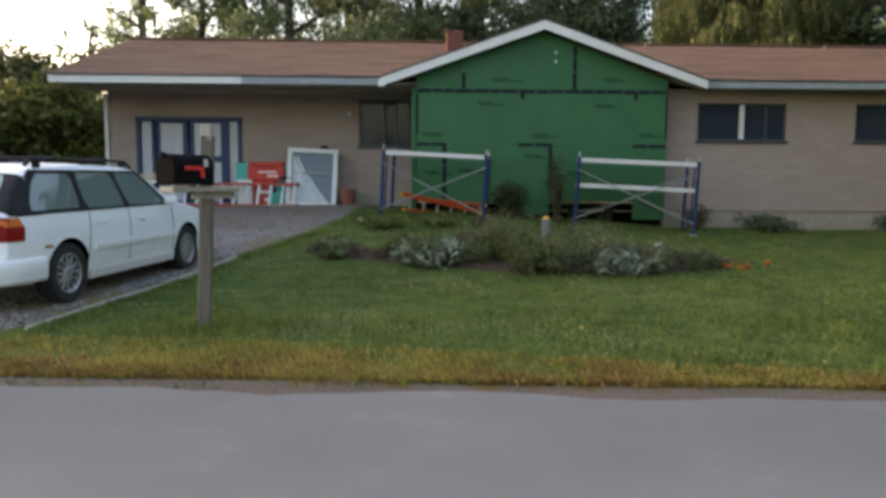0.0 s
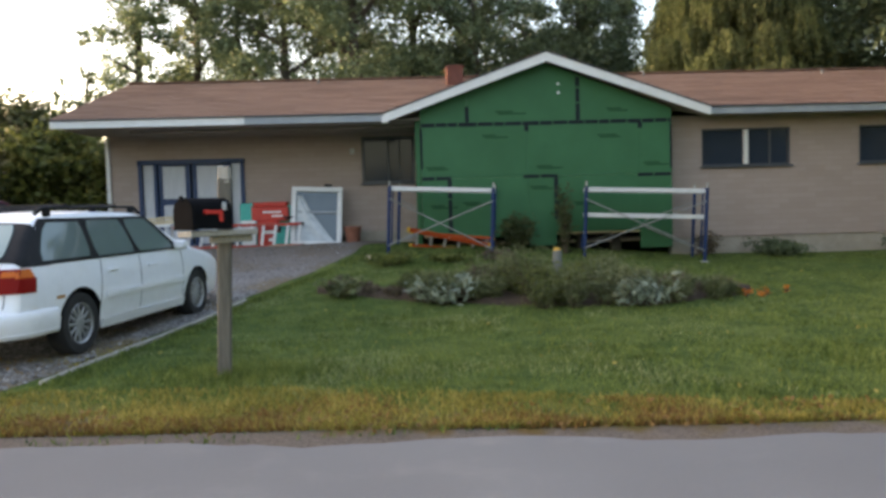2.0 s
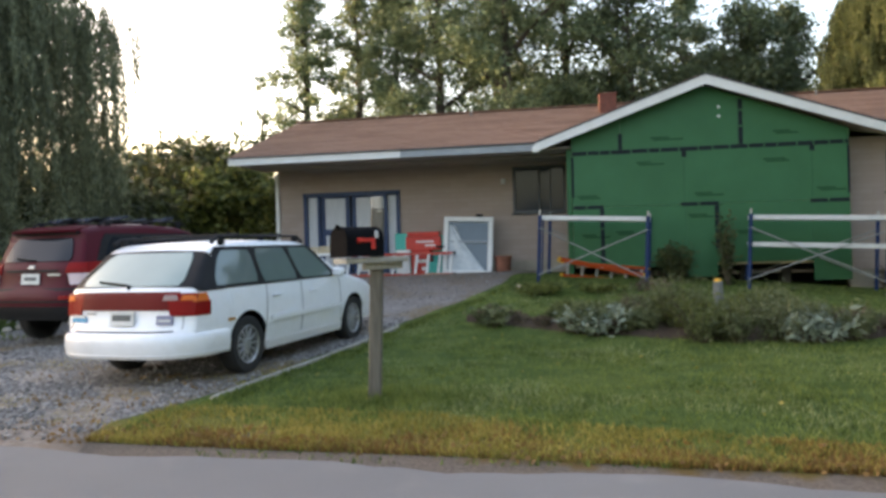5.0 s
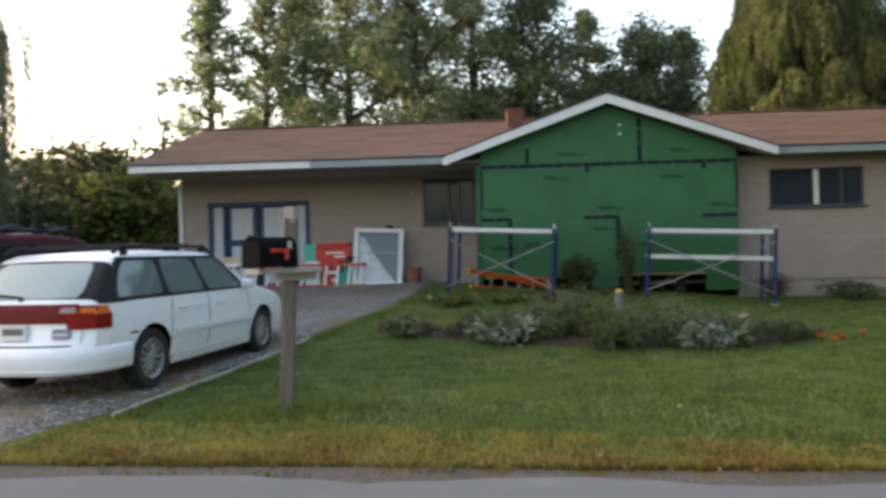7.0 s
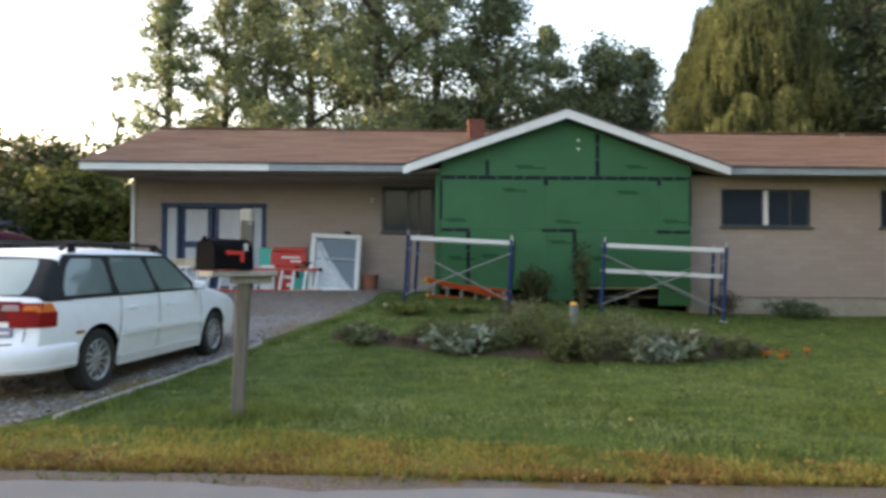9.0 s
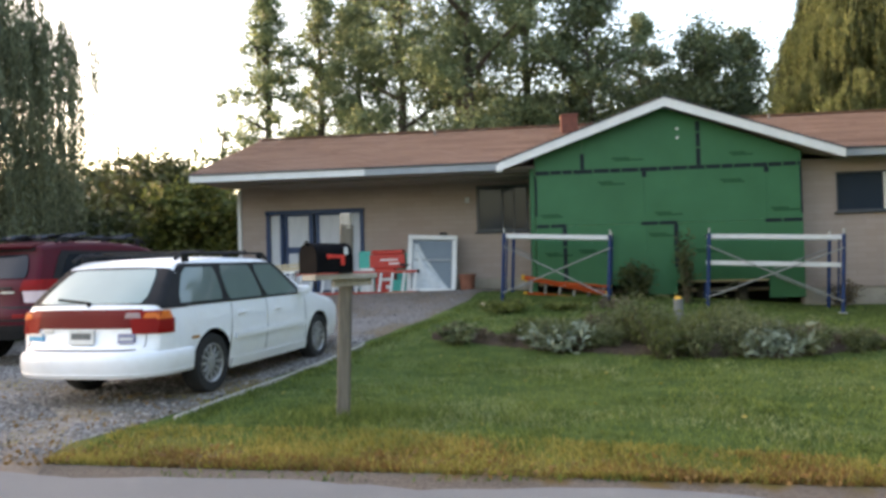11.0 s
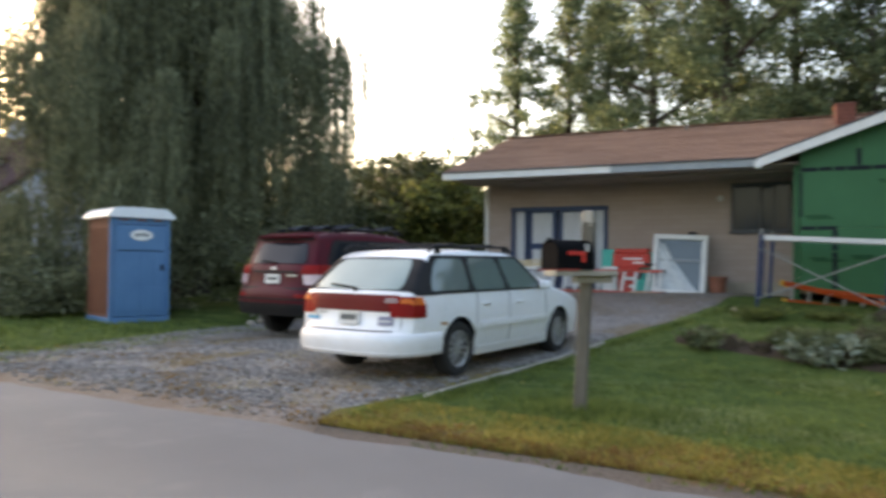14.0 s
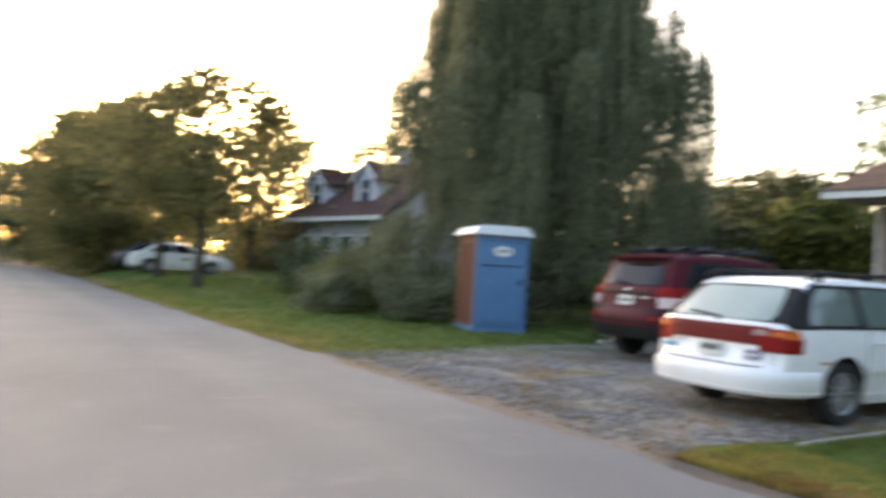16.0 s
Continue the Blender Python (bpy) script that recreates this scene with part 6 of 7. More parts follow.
broadleaf("young_spruce", "thin sparse young conifer beyond the hedge", -19.6, 43, 9.0, 0.9, "leaf_poplar", 61, 380, 0.34, 0.2, 22, 0.45, z=0.1)
willow("willow_tree", "golden weeping willow behind the roof", 14.3, 31.5, 14.3, 3.9, "leaf_gold", 7, 170, z=0.1, leaf=0.17, dome=0.62, fill=7000, drop=0.5)
willow("willow_tree", "big grey-green weeping willow beside the drive", -15.1, 15.85, 13.0, 4.45, "leaf_willow", 5, 135, leaf=0.135, dome=0.58, lean=-2.35, fill=3800)
# unseen trees added beside the lot and across the street, to dim sky light
for k, (x, y, h, sp) in enumerate([(20.3, 21.5, 16.5, 4.0), (16.8, 11.0, 16.0, 4.2), (14.2, 3.6, 15.0, 4.2), (14.0, -9.5, 13.5, 4.4), (22.0, -8.0, 14.5, 4.6)]):
    broadleaf("broadleaf_tree", "unseen dark green tree added to cut sky light", x, y, h, sp, "leaf_dark", 400 + k, 14000, 0.32, 0.04, 80, 0.9, "trees round the lot", z=LOW, tight=1.0)
# hedge beside the house
for k, (x, y, h, sp) in enumerate([(-9.6, 21.5, 4.0, 1.6), (-11.2, 23.0, 5.0, 2.0), (-13.5, 25.5, 5.6, 2.4), (-16.5, 27.0, 5.6, 2.6), (-20.0, 28.0, 6.0, 3.0), (-8.9, 25, 4.2, 1.6), (-24, 27, 6.5, 3.2), (-15.5, 21.5, 3.6, 2.2), (-18.5, 20.0, 3.6, 2.4), (-12.8, 20.2, 3.4, 1.8)]):
    # trees 0 and 5 take a lighter leaf colour that stands for backlight
    broadleaf("hedge_tree", "dense hedge tree by the house, backlight put into its yellow-green leaf" if k in (0, 5) else "dense dark olive hedge tree beside the house", x, y, h * 0.85, sp, "leaf_hedge" if k in (0, 5) else "leaf_hedge_dark", 80 + k, 8500, 0.22, 0.02, 70, 1.0, "hedge beside the house", z=0.2, tight=1.1)
# tangled bushes under and beside the big willow
for k, (x, y, h, sp, mat) in enumerate([(-15.2, 11.6, 1.25, 1.4, "leaf_willow"), (-17.4, 10.8, 0.95, 1.3, "leaf_hedge"), (-13.2, 12.4, 1.5, 1.3, "leaf_willow"), (-19.6, 12.6, 0.9, 1.2, "leaf_willow"), (-9.6, 13.0, 1.5, 0.9, "leaf_hedge"), (-11.3, 14.0, 2.0, 1.5, "leaf_willow"), (-16.6, 9.5, 0.95, 0.8, "leaf_willow"), (-14.2, 10.6, 0.8, 0.8, "leaf_willow")]):
    broadleaf("bush", "tangled green roadside bush under the willow", x, y, h, sp, mat, 100 + k, 4200, 0.13, 0.0, 26, 1.0, "bushes under the willow", cat="bush", tight=0.95, aspect=0.36)

for k, (x, y) in enumerate([(-17.9, 10.3), (-17.2, 9.9), (-15.0, 10.3)]):
    shrub("weed_clump", "tall weed clump with pale seed heads", x, y, 1.15, 0.42, "leaf_silver", 340 + k, 150, 0.09, "weeds by the street", "weeds", stems=16)
# ---- down the road: cape house, maples, parked cars ----
cape = thing("neighbour_house", "white cape house with dark roof and two dormers", "house", pose(-31.1, 17.7, LOW, 0, 0, 4))
part("wall", Shape().box((0, 4, 1.75), (7.8, 7.6, 3.5), 0.02), "siding", cape, "white lap siding")
part("roof", Shape().prism([(-0.4, 3.45), (4.0, 6.7), (8.4, 3.45), (8.4, 3.6), (4.0, 6.9), (-0.4, 3.6)], "x", -4.2, 4.2), "far_roof", cape, "dark red-brown roof")
part("gable", Shape().prism([(0.25, 3.5), (7.75, 3.5), (4.0, 6.45)], "x", -3.88, 3.88), "siding", cape)
part("eave_board", Shape().box((0, -0.42, 3.5), (8.4, 0.06, 0.2), 0.01), "white", cape)
for dx in (-3.1, 1.25):
    dm = part("dormer", Shape().prism([(dx - 0.75, 4.1), (dx + 0.75, 4.1), (dx + 0.75, 5.5), (dx, 6.2), (dx - 0.75, 5.5)], "y", 0.75, 3.6), "siding", cape, "white gabled dormer")
    part("dormer_roof", Shape().prism([(dx - 0.95, 5.35), (dx, 6.2), (dx + 0.95, 5.35), (dx + 0.95, 5.5), (dx, 6.36), (dx - 0.95, 5.5)], "y", 0.55, 3.6), "far_roof", dm)
    for sg in (-1, 1):
        part("rake_trim", Shape().prism([(dx + sg * 0.98, 5.30), (dx, 6.18), (dx, 6.36), (dx + sg * 0.98, 5.50)], "y", 0.50, 0.55), "white", dm)
        part("corner_trim", Shape().box((dx + sg * 0.68, 0.735, 4.8), (0.14, 0.04, 1.4), 0.006), "white", dm)
    part("window", Shape().box((dx, 0.73, 4.95), (0.7, 0.06, 1.0), 0.01), "house_glass", dm)
    part("window_trim", Shape().box((dx, 0.70, 4.95), (0.7, 0.03, 0.06), 0.005).box((dx, 0.70, 4.95), (0.06, 0.03, 1.0), 0.005), "white", dm)
part("chimney", Shape().box((0.2, 4.0, 6.9), (0.7, 0.7, 1.2), 0.02), "siding", cape)
for wx in (-2.9, -1.1, 0.7, 2.5):
    w = part("window", Shape().box((wx, 0.19, 2.0), (0.9, 0.06, 1.4), 0.01), "house_glass", cape)
    part("window_frame", Shape().box((wx, 0.16, 2.74), (1.1, 0.05, 0.1), 0.005).box((wx, 0.16, 1.26), (1.1, 0.05, 0.1), 0.005).box((wx - 0.5, 0.16, 2.0), (0.1, 0.05, 1.4), 0.005).box((wx + 0.5, 0.16, 2.0), (0.1, 0.05, 1.4), 0.005).box((wx, 0.16, 2.0), (0.9, 0.04, 0.06), 0.005), "white", w)
part("garage_wing", Shape().box((-7.02, 4.5, 1.4), (6.2, 5.6, 2.8), 0.02), "siding", cape, "low white garage wing")
part("garage_roof", Shape().prism([(1.4, 2.75), (4.5, 4.3), (7.6, 2.75), (7.6, 2.9), (4.5, 4.5), (1.4, 2.9)], "x", -10.4, -3.92), "far_roof", cape)
for k, (x, y, h, sp, mat, lv) in enumerate([(-25.5, 9.2, 7.9, 3.4, "leaf_maple", 6500), (-31, 9.5, 8.0, 3.0, "leaf_maple", 6000), (-42.5, 11.5, 8.4, 3.6, "leaf_maple", 6500), (-46, 12.5, 9.5, 4.5, "leaf_maple", 6500), (-37, 16, 8.6, 3.6, "leaf_maple", 6500), (-60, 14, 11, 6, "leaf_maple", 7000), (-52, 24, 11, 6, "leaf_dark", 7000), (-44, 32, 11, 5, "leaf_dark", 7000), (-75, 12, 11, 7, "leaf_dark", 6000), (-72, -4, 11, 7, "leaf_dark", 6000), (-48, 9.0, 9.5, 3.6, "leaf_maple", 8000), (-41, 9.4, 8.6, 3.2, "leaf_maple", 8000), (-42, 9.6, 9.2, 3.8, "leaf_maple", 8000), (-56, 10.5, 10, 4, "leaf_maple", 8000), (-58, 8.6, 7, 3.6, "leaf_dark", 8000), (-66, 7.5, 7.5, 4, "leaf_dark", 8000), (-84, 5, 9, 6, "leaf_dark", 8000), (-34, 22, 8, 4, "leaf_maple", 6000), (-41, 19, 9.6, 4.2, "leaf_maple", 8000)]):
    broadleaf("maple_tree", "roadside maple, backlight and haze put into its olive leaves", x, y, h, sp, mat, 140 + k, int(lv * 1.2), 0.24, 0.34 if k < 2 else 0.06, 70, 1.15, "roadside maples", z=LOW, tight=0.8)
broadleaf("round_bush", "dark clipped bush on the neighbour lawn", -24.2, 12.6, 1.7, 1.2, "leaf_dark", 170, 2600, 0.14, 0.0, 30, 1.0, cat="bush")
broadleaf("round_bush", "dark clipped bush on the neighbour lawn", -22.0, 13.6, 1.6, 1.3, "leaf_dark", 171, 2600, 0.14, 0.0, 30, 1.0, cat="bush")

FARCAR = dict(WAGON, bumper=None, rear=[("tail_light", "tail_red", -0.75, -0.45, -0.75, -0.45, 0.70, 0.82, "red tail lamp", 0.012), ("tail_light", "tail_red", 0.45, 0.75, 0.45, 0.75, 0.70, 0.82, "red tail lamp", 0.012)], cross=(), pillar=(), rail=(), paint_label="pale silver paint",
              profile=[(0.04, 0.27), (0.0, 0.36), (0.0, 0.62), (0.1, 0.88), (0.6, 0.95), (1.25, 1.36), (1.9, 1.42), (2.5, 1.38), (3.3, 0.96), (4.2, 0.82), (4.6, 0.66), (4.68, 0.45), (4.64, 0.26)],
              side=[("side_window", "dark_glass", 0.95, 1.95, 1.35, 1.9, 0.96, 1.32), ("side_window", "dark_glass", 2.0, 3.0, 1.96, 2.5, 0.96, 1.32)])
car("parked_sedan", "pale silver sedan parked by the neighbour house", pose(-35.3, 9.3, gz(-34.6, 11.5), 0, 0, -15), FARCAR, "far_car", "dark_glass", "dark_glass")
car("parked_van", "dark car parked behind the silver sedan", pose(-39.4, 9.6, gz(-38.6, 11.5), 0, 0, -15), dict(FARCAR, paint_label="dark blue paint"), "dark_car", "dark_glass", "dark_glass")

# woods added all round at a distance: hide sky gaps, unseen part closes reflections
rf = np.random.RandomState(77)
nf = 30000
fa, fd = rf.rand(nf) * 2 * math.pi, rf.uniform(85, 130, nf)
ftop = 6 + 3.5 * np.sin(fa * 23) * np.sin(fa * 7 + 1) + 2 * np.sin(fa * 61)
fc2 = np.stack([fd * np.cos(fa), fd * np.sin(fa), rf.rand(nf) ** 0.8 * ftop], 1)
far_ok = np.abs(fc2[:, 1] - (1.6 - 0.077 * fc2[:, 0])) > 6
solo("far_woods", leaf_shape(fc2[far_ok], rf.uniform(1.2, 2.6, int(far_ok.sum())), rf, 0.8, 0.2), "leaf_dark", "distant dark woods added round the street to close the horizon", "woods", kind="stuff", fix=False)

# ---- flower bed on the lawn ----
BED = [(-1.4, 11.7), (0.0, 11.25), (1.85, 10.8), (3.35, 10.7), (5.0, 10.95)]
BED_W = [(-1.4, 0.12), (-0.6, 0.35), (0.3, 0.65), (1.85, 0.8), (3.4, 0.75), (4.6, 0.4), (5.0, 0.1)]
sh = Shape()
for i in range(41):
    x = -1.4 + 6.4 * i / 40
    mid, half = lerp_table(BED, x), lerp_table(BED_W, x) * 0.95
    for j in range(9):
        v = j / 8 * 2 - 1
        y = mid + half * v * (1 + 0.2 * noise.noise((x * 2, v, 1)))
        sh.v.append((x, y, gz(x, y) - 0.03 + 0.13 * (1 - v * v) + 0.03 * noise.noise((x * 3, y * 3, 4))))
sh.f = [(i * 9 + j, (i + 1) * 9 + j, (i + 1) * 9 + j + 1, i * 9 + j + 1) for i in range(40) for j in range(8)]
solo("flower_bed", sh, "mulch", "low mound of dark mulch with overgrown plants", "flower bed", kind="structure", smooth=True)
rp = np.random.RandomState(12)
HUMP = [(-1.4, 0.18), (-1.0, 0.45), (-0.7, 0.25), (-0.2, 0.3), (0.1, 0.62), (0.5, 0.78), (0.95, 0.66), (1.2, 0.85), (1.6, 1.2), (2.0, 0.85), (2.3, 0.7), (2.7, 1.1), (3.1, 1.0), (3.5, 0.62), (3.9, 0.75), (4.3, 0.5), (4.8, 0.25)]
for k in range(96):
    u = rp.rand() ** 0.9
    x = -1.2 + 6.0 * u
    y = lerp_table(BED, x) + rp.uniform(-1, 1) * lerp_table(BED_W, x)
    big = lerp_table(HUMP, x) * rp.uniform(0.65, 1.15)
    mat, lab = (("leaf_sage", "grey-green sprawling sage plant"), ("leaf_sage", "olive feathery perennial"), ("leaf_brown" if k % 3 == 0 else "leaf_sage", "grey-green lavender clump"), ("leaf_hedge", "green leafy perennial"))[k % 4] if x > -0.1 else ("leaf_brown", "dry brown perennial")
    shrub("bed_plant", lab + " in the bed", x, y, 0.54 * big, 0.33 * big, mat, 500 + k, 1100, 0.06, "plants in the bed", "plant", aspect=0.26, stems=20)
for k, (x, y) in enumerate([(0.25, 10.7), (0.5, 10.5), (0.75, 10.75), (2.2, 10.9), (2.0, 10.8), (3.1, 10.1), (2.9, 10.05), (3.35, 10.2), (3.2, 10.4)]):
    shrub("silver_plant", "pale silver-leaved plant in the bed", x, y, 0.36, 0.30, "leaf_silver", 260 + k, 130, 0.15, "silver plants in the bed", "plant", aspect=0.34)
for k, (x, y) in enumerate([(4.75, 10.5), (4.95, 10.45), (5.1, 10.6), (5.5, 10.8)]):
    shrub("marigold", "small orange marigold at the bed end", x, y, 0.12, 0.09, "flower", 280 + k, 34, 0.05, "marigolds", "flower", stems=7)
# shrubs along the house front
for k, (x, y, h, r, mat, n) in enumerate([(2.3, 15.4, 0.72, 0.42, "leaf_hedge_dark", 1300), (3.2, 15.2, 1.30, 0.20, "leaf_hedge_dark", 600), (7.9, 15.5, 0.32, 0.65, "leaf_dark", 1900), (10.8, 15.5, 0.34, 0.75, "leaf_dark", 1900), (13, 15.5, 0.55, 0.8, "leaf_dark", 1500), (6.3, 15.7, 0.45, 0.3, "leaf_brown", 500), (-0.3, 13.9, 0.22, 0.5, "leaf_hedge", 900), (0.7, 14.2, 0.16, 0.5, "leaf_hedge", 500), (1.7, 14.3, 0.2, 0.4, "leaf_brown", 400), (-0.95, 11.2, 0.3, 0.3, "leaf_sage", 500)]):
    shrub("foundation_shrub", "low dark shrub against the house" if k in (0, 2, 3, 4) else "straggly weeds before the house", x, y, h, r, mat, 300 + k, n, 0.09, "shrubs by the house", stems=18)
# bollard light and small things on the lawn
bl = thing("garden_light", "grey stub post light with amber top", "garden light", pose(2.62, 13.2, gz(2.62, 13.2)) @ Matrix.Scale(0.9, 4))
part("post", Shape().tube((0, 0, -0.05), (0, 0, 0.40), 0.095, 0.09, 14), "bar_grey", bl, smooth=True)
part("cap", Shape().tube((0, 0, 0.40), (0, 0, 0.45), 0.075, 0.05, 14), "yellow", bl, "amber cap", smooth=True)
solo("yellow_bucket_lid", Shape().tube((0, 0, 0), (0, 0, 0.04), 0.07, 0.06, 16).tube((0, 0, 0.04), (0, 0, 0.06), 0.03, 0.015, 10), "lumber", "pale yellow lid lying in the grass", "lid", m=pose(-0.75, 14.2, gz(-0.75, 14.2) + 0.04, 40, 10, 0), smooth=True)
# sticks and stones by the toilet
for k, (x, y, r) in enumerate([(-9.6, 12.3, 0.16), (-9.3, 12.7, 0.22), (-9.7, 12.0, 0.11), (-9.9, 12.9, 0.2)]):
    st = Shape().lathe([(0.01, -0.5), (0.55, -0.42), (0.9, -0.1), (0.85, 0.25), (0.45, 0.5), (0.01, 0.55)], 9, Matrix.Diagonal((r, r * 1.2, r * 0.8, 1)))
    st.v = [(x0 * (1 + 0.2 * noise.noise((x0 * 9, y0 * 9, z0 * 9 + k))), y0, z0) for x0, y0, z0 in st.v]
    solo("field_stone", st, "concrete", "grey field stone beside the drive", "stone", "stones by the drive", m=pose(x, y, gz(x, y) + r * 0.3, 10, 70, 40 * k))

scrap = thing("scrap_pile", "small pile of grey boards and bent pipes", "scrap", pose(-9.95, 12.75, gz(-9.95, 12.75)))
for k, (dx, dy, rz, ry, ln) in enumerate([(0.0, 0.0, 20, 24, 0.9), (0.15, 0.1, -35, 16, 0.8), (-0.2, 0.05, 70, 10, 0.7), (0.1, -0.15, 130, 30, 0.6)]):
    part("board", Shape().box((0, 0, 0.20), (ln, 0.12, 0.03), 0.006, pose(dx, dy, 0.02 * k, 0, ry, rz)), "pale_wood" if k % 2 else "old_wood", scrap)
for k in range(3):
    part("pipe", Shape().tube((-0.3 + 0.2 * k, -0.1, 0.03), (0.15 + 0.2 * k, 0.1, 0.42 + 0.06 * k), 0.018, n=8), "brace_steel", scrap, "dull steel pipe", smooth=True)

# ---- grass blades and loose gravel ----
def blades(n, rnd, area, height, width, dens=None):
    xs, ys, hs = [], [], []
    while len(xs) < n:
        x, y = area(rnd)
        if dens is not None and rnd.rand() > dens(x, y):
            continue
        xs.append(x)
        ys.append(y)
    s = Shape()
    for x, y in zip(xs, ys):
        z = gz(x, y) - 0.01
        a, b = rnd.rand() * 6.283, rnd.rand() * 6.283
        h = height * rnd.uniform(0.5, 1.3)
        w = width * rnd.uniform(0.7, 1.3)
        ln = h * rnd.uniform(0.2, 0.9)
        dx, dy = math.cos(a) * w, math.sin(a) * w
        s.add([(x - dx, y - dy, z), (x + dx, y + dy, z), (x + math.cos(b) * ln + dx * 0.3, y + math.sin(b) * ln + dy * 0.3, z + h)], [(0, 1, 2)])
    return s


def on_drive(x, y):
    return lerp_table(DRIVE_L, y) - 0.05 < x < lerp_table(DRIVE_R, y) + 0.02 and y < 16.2


def lawn_area(r):
    while True:
        y = 4.9 + 11.0 * r.rand() ** 1.6
        x = r.uniform(-3.0 if y > 6 else -2.4, 3 + 0.66 * y)
        if not on_drive(x, y):
            return x, y


def verge_area(r):
    x = r.uniform(-3.3, 7.0)
    return x, edge_y(x) + 0.22 + (1.1 - 0.185 * min(4.0, max(0.0, x + 1.0))) * r.rand() ** 1.7


def far_verge(r):
    x = r.uniform(-30, -8.5)
    return x, edge_y(x) + 0.15 + 6.0 * r.rand()


rg = np.random.RandomState(2)


def patchy(x, y):
    return 0.30 + 0.70 * smoothstep(-0.2, 0.25, noise.noise((x * 0.9, y * 0.9, 3)) + 0.6 * noise.noise((x * 3.1, y * 3.1, 5)))


solo("lawn_grass", blades(105000, rg, lawn_area, 0.042, 0.0085, lambda x, y: patchy(x, y) * (0.06 + 0.94 * smoothstep(0.35, 1.0, y - edge_y(x) + 0.1 * min(4.0, max(-3.0, x))))), "blade", "short green lawn grass", "grass", kind="stuff", fix=False)
# pale patches thin out to the right: weaker light put into their density
solo("pale_grass", blades(9000, rg, lawn_area, 0.042, 0.009, lambda x, y: (0.15 + 0.85 * smoothstep(4.5, 0.5, x)) * smoothstep(0.05, 0.4, noise.noise((x * 0.8, y * 0.8, 31)) + 0.5 * noise.noise((x * 2.6, y * 2.6, 9))) * smoothstep(0.7, 1.4, y - edge_y(x))), "blade_pale", "pale lawn grass patches, thinned rightward to stand for weaker light", "grass", kind="stuff", fix=False)
solo("dry_grass", blades(24000, rg, verge_area, 0.05, 0.009, lambda x, y: 0.2 + 0.8 * smoothstep(-0.2, 0.3, noise.noise((x * 1.5, y * 1.5, 8)))), "blade_dry", "dry yellow verge grass", "grass", kind="stuff", fix=False)
solo("rusty_grass", blades(10000, rg, verge_area, 0.05, 0.010, lambda x, y: smoothstep(-0.1, 0.3, noise.noise((x * 1.5, y * 1.5, 21)) + 0.35 - 0.6 * (y - edge_y(x)))), "blade_rust", "rust-brown verge grass", "grass", kind="stuff", fix=False)
solo("roadside_dry_grass", blades(7000, rg, lambda r: (lambda x: (x, edge_y(x) + 0.1 + 1.5 * r.rand() ** 1.8))(r.uniform(-30, -9.5)), 0.06, 0.014, patchy), "blade_dry", "dry yellow grass along the street edge", "grass", kind="stuff", fix=False)
solo("roadside_grass", blades(16000, rg, far_verge, 0.09, 0.016, patchy), "blade", "rough roadside grass", "grass", kind="stuff", fix=False)
def drive_edge(r):
    y = 5.4 + 9.0 * r.rand()
    return lerp_table(DRIVE_R, y) + 0.11 + abs(r.normal()) * 0.13, y


solo("edge_grass", blades(3200, rg, drive_edge, 0.06, 0.012, lambda x, y: smoothstep(-0.35, 0.25, noise.noise((x, y * 1.6, 51)))), "blade", "longer grass along the edge of the drive", "grass", kind="stuff", fix=False)
solo("post_grass", blades(2600, rg, lambda r: (-1.42 + r.normal() * 0.36, 6.72 + r.normal() * 0.18), 0.10, 0.006), "blade", "long uncut grass round the mailbox post", "grass", kind="stuff", fix=False)


def stones(n, rnd, place, r0, r1):
    s = Shape()
    base = np.array([(1, 0, 0), (-1, 0, 0), (0, 1, 0), (0, -1, 0), (0, 0, 1), (0, 0, -1)], float)
    fc = [(0, 2, 4), (2, 1, 4), (1, 3, 4), (3, 0, 4), (2, 0, 5), (1, 2, 5), (3, 1, 5), (0, 3, 5)]
    for _ in range(n):
        x, y = place(rnd)
        r = rnd.uniform(r0, r1)
        a = rnd.rand() * 6.283
        c, q = math.cos(a), math.sin(a)
        v = base * rnd.uniform(0.6, 1.2, (6, 3)) * r * np.array([1, 0.8, 0.6]) + rnd.normal(size=(6, 3)) * r * 0.18
        z = gz(x, y) + 0.028
        s.add([(x + c * p[0] - q * p[1], y + q * p[0] + c * p[1], z + p[2]) for p in v], fc)
    return s


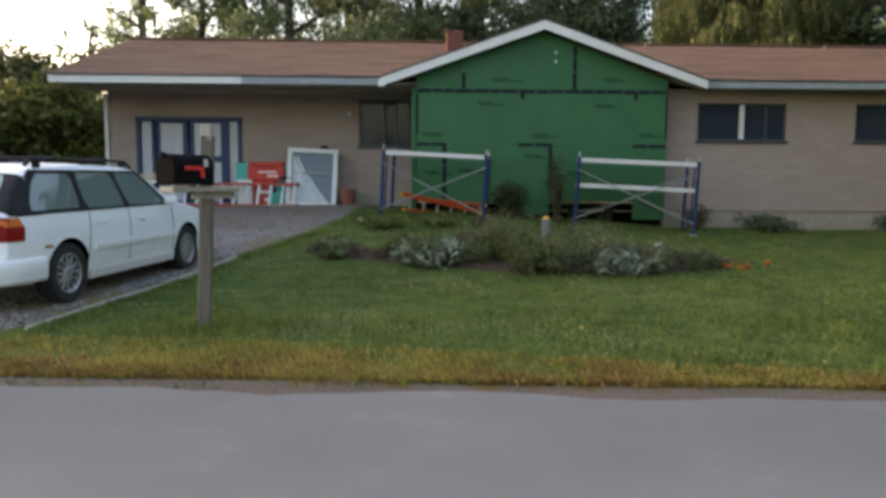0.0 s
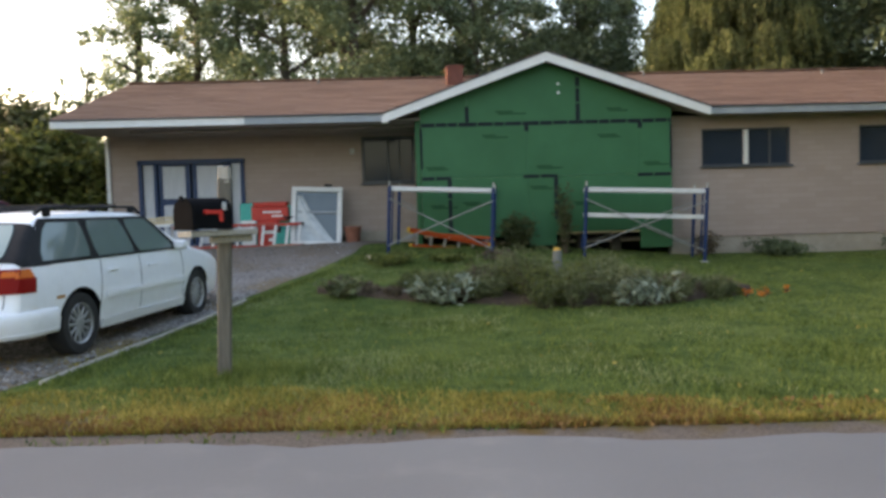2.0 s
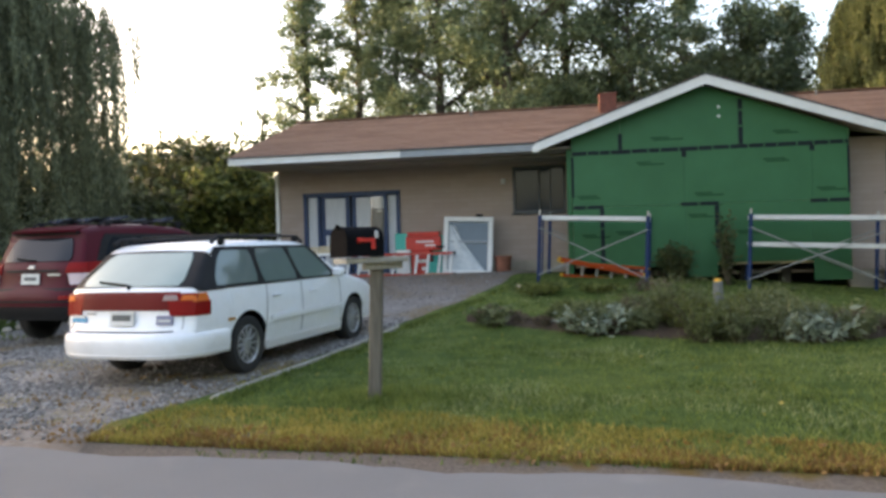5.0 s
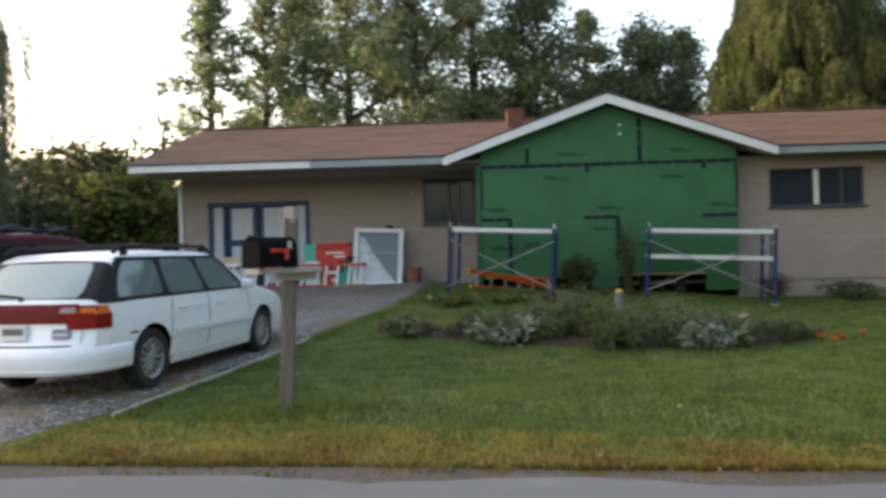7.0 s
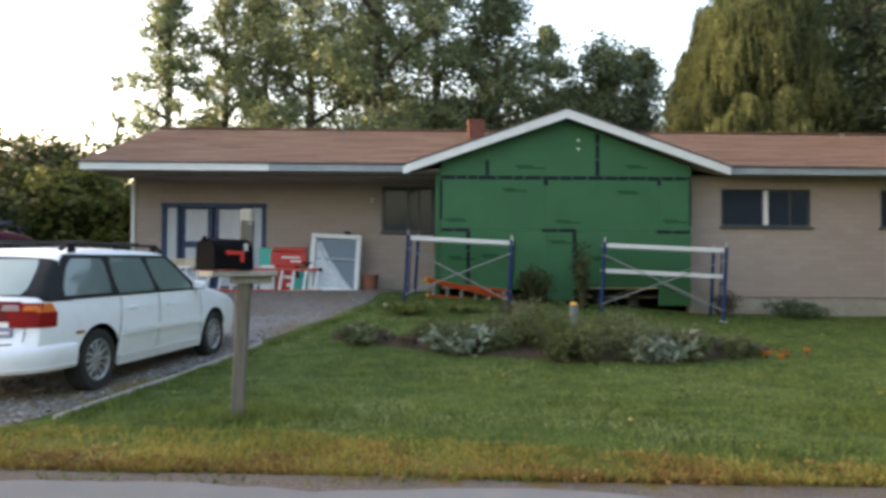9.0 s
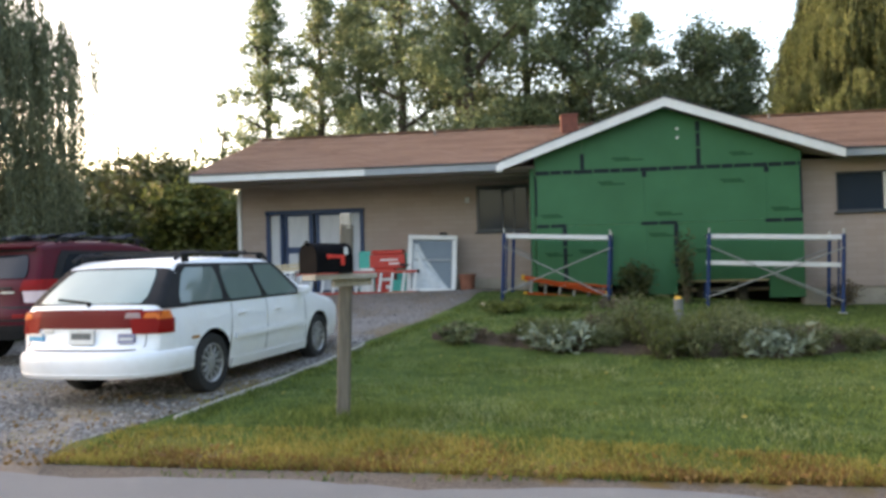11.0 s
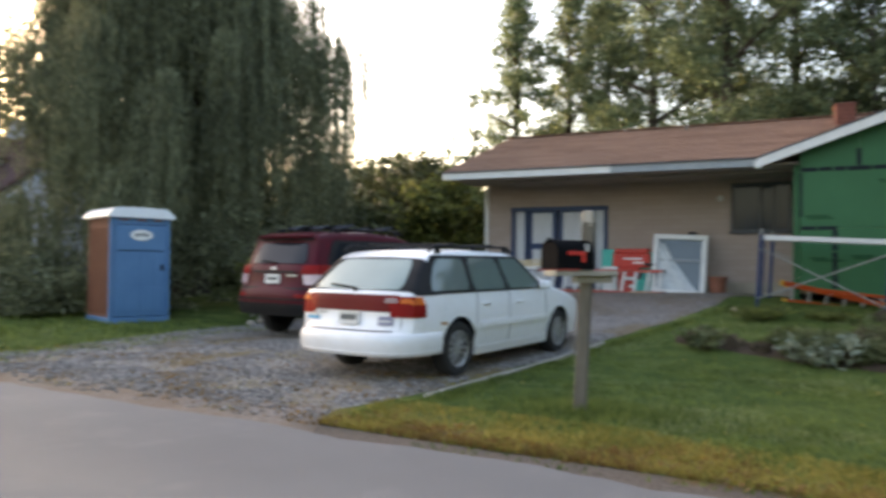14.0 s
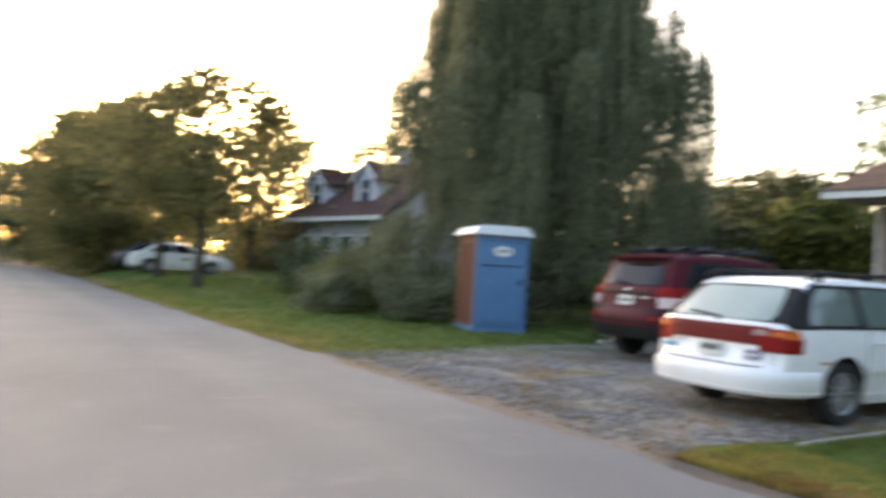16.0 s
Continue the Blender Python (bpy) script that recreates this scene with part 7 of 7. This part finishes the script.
def drive_place(r, free=False):
    while True:
        y = 4.7 + 11.2 * r.rand() ** 1.4
        x = r.uniform(lerp_table(DRIVE_L, y) + 0.05, lerp_table(DRIVE_R, y) - 0.05)
        bare = noise.noise((x * 1.1, y * 1.1, 14)) > 0.12 or y > 12 or y < edge_y(x) + 0.35
        if y > edge_y(x) + 0.1 and (free or not bare or r.rand() < 0.25):
            return x, y


solo("loose_gravel", stones(17000, rg, drive_place, 0.010, 0.028), "stone", "loose crushed gravel stones", "gravel", kind="stuff", fix=False)
def weed_place(r):
    while True:
        x, y = drive_place(r, True)
        if noise.noise((x * 1.1, y * 1.1, 14)) > 0.15 and y < 9.5:
            return x, y


solo("drive_weeds", blades(9000, rg, weed_place, 0.04, 0.010), "blade_dry", "dry weeds growing in the gravel", "weeds", kind="stuff", fix=False)
rl = np.random.RandomState(33)
lc = []
for _ in range(240):
    x, y = lawn_area(rl)
    lc.append((x, y, gz(x, y) + 0.035))
solo("fallen_leaves", leaf_shape(np.array(lc), rl.uniform(0.02, 0.05, 240), rl, 0.7, 0.0), "blade_dry", "scattered fallen leaves on the lawn", "leaves", kind="stuff", fix=False)
ld = []
while len(ld) < 900:
    x, y = drive_place(rl, True)
    if y < edge_y(x) + 2.6 and noise.noise((x * 0.9, y * 1.6, 41)) > 0.0:
        ld.append((x, y, gz(x, y) + 0.05))
solo("drive_leaves", leaf_shape(np.array(ld), rl.uniform(0.02, 0.045, 900), rl, 0.7, 0.0), "blade_rust", "rust-brown leaf litter on the gravel", "leaves", kind="stuff", fix=False)

lv = []
while len(lv) < 800:
    x = rl.uniform(-3.6, 7.0)
    y = edge_y(x) + 0.10 + 0.55 * rl.rand() ** 1.3
    if noise.noise((x * 1.3, y * 2.5, 61)) > -0.05:
        lv.append((x, y, gz(x, y) + 0.04))
solo("verge_leaves", leaf_shape(np.array(lv), rl.uniform(0.02, 0.05, 800), rl, 0.7, 0.0), "blade_rust", "rust-brown leaf litter along the street edge", "leaves", kind="stuff", fix=False)
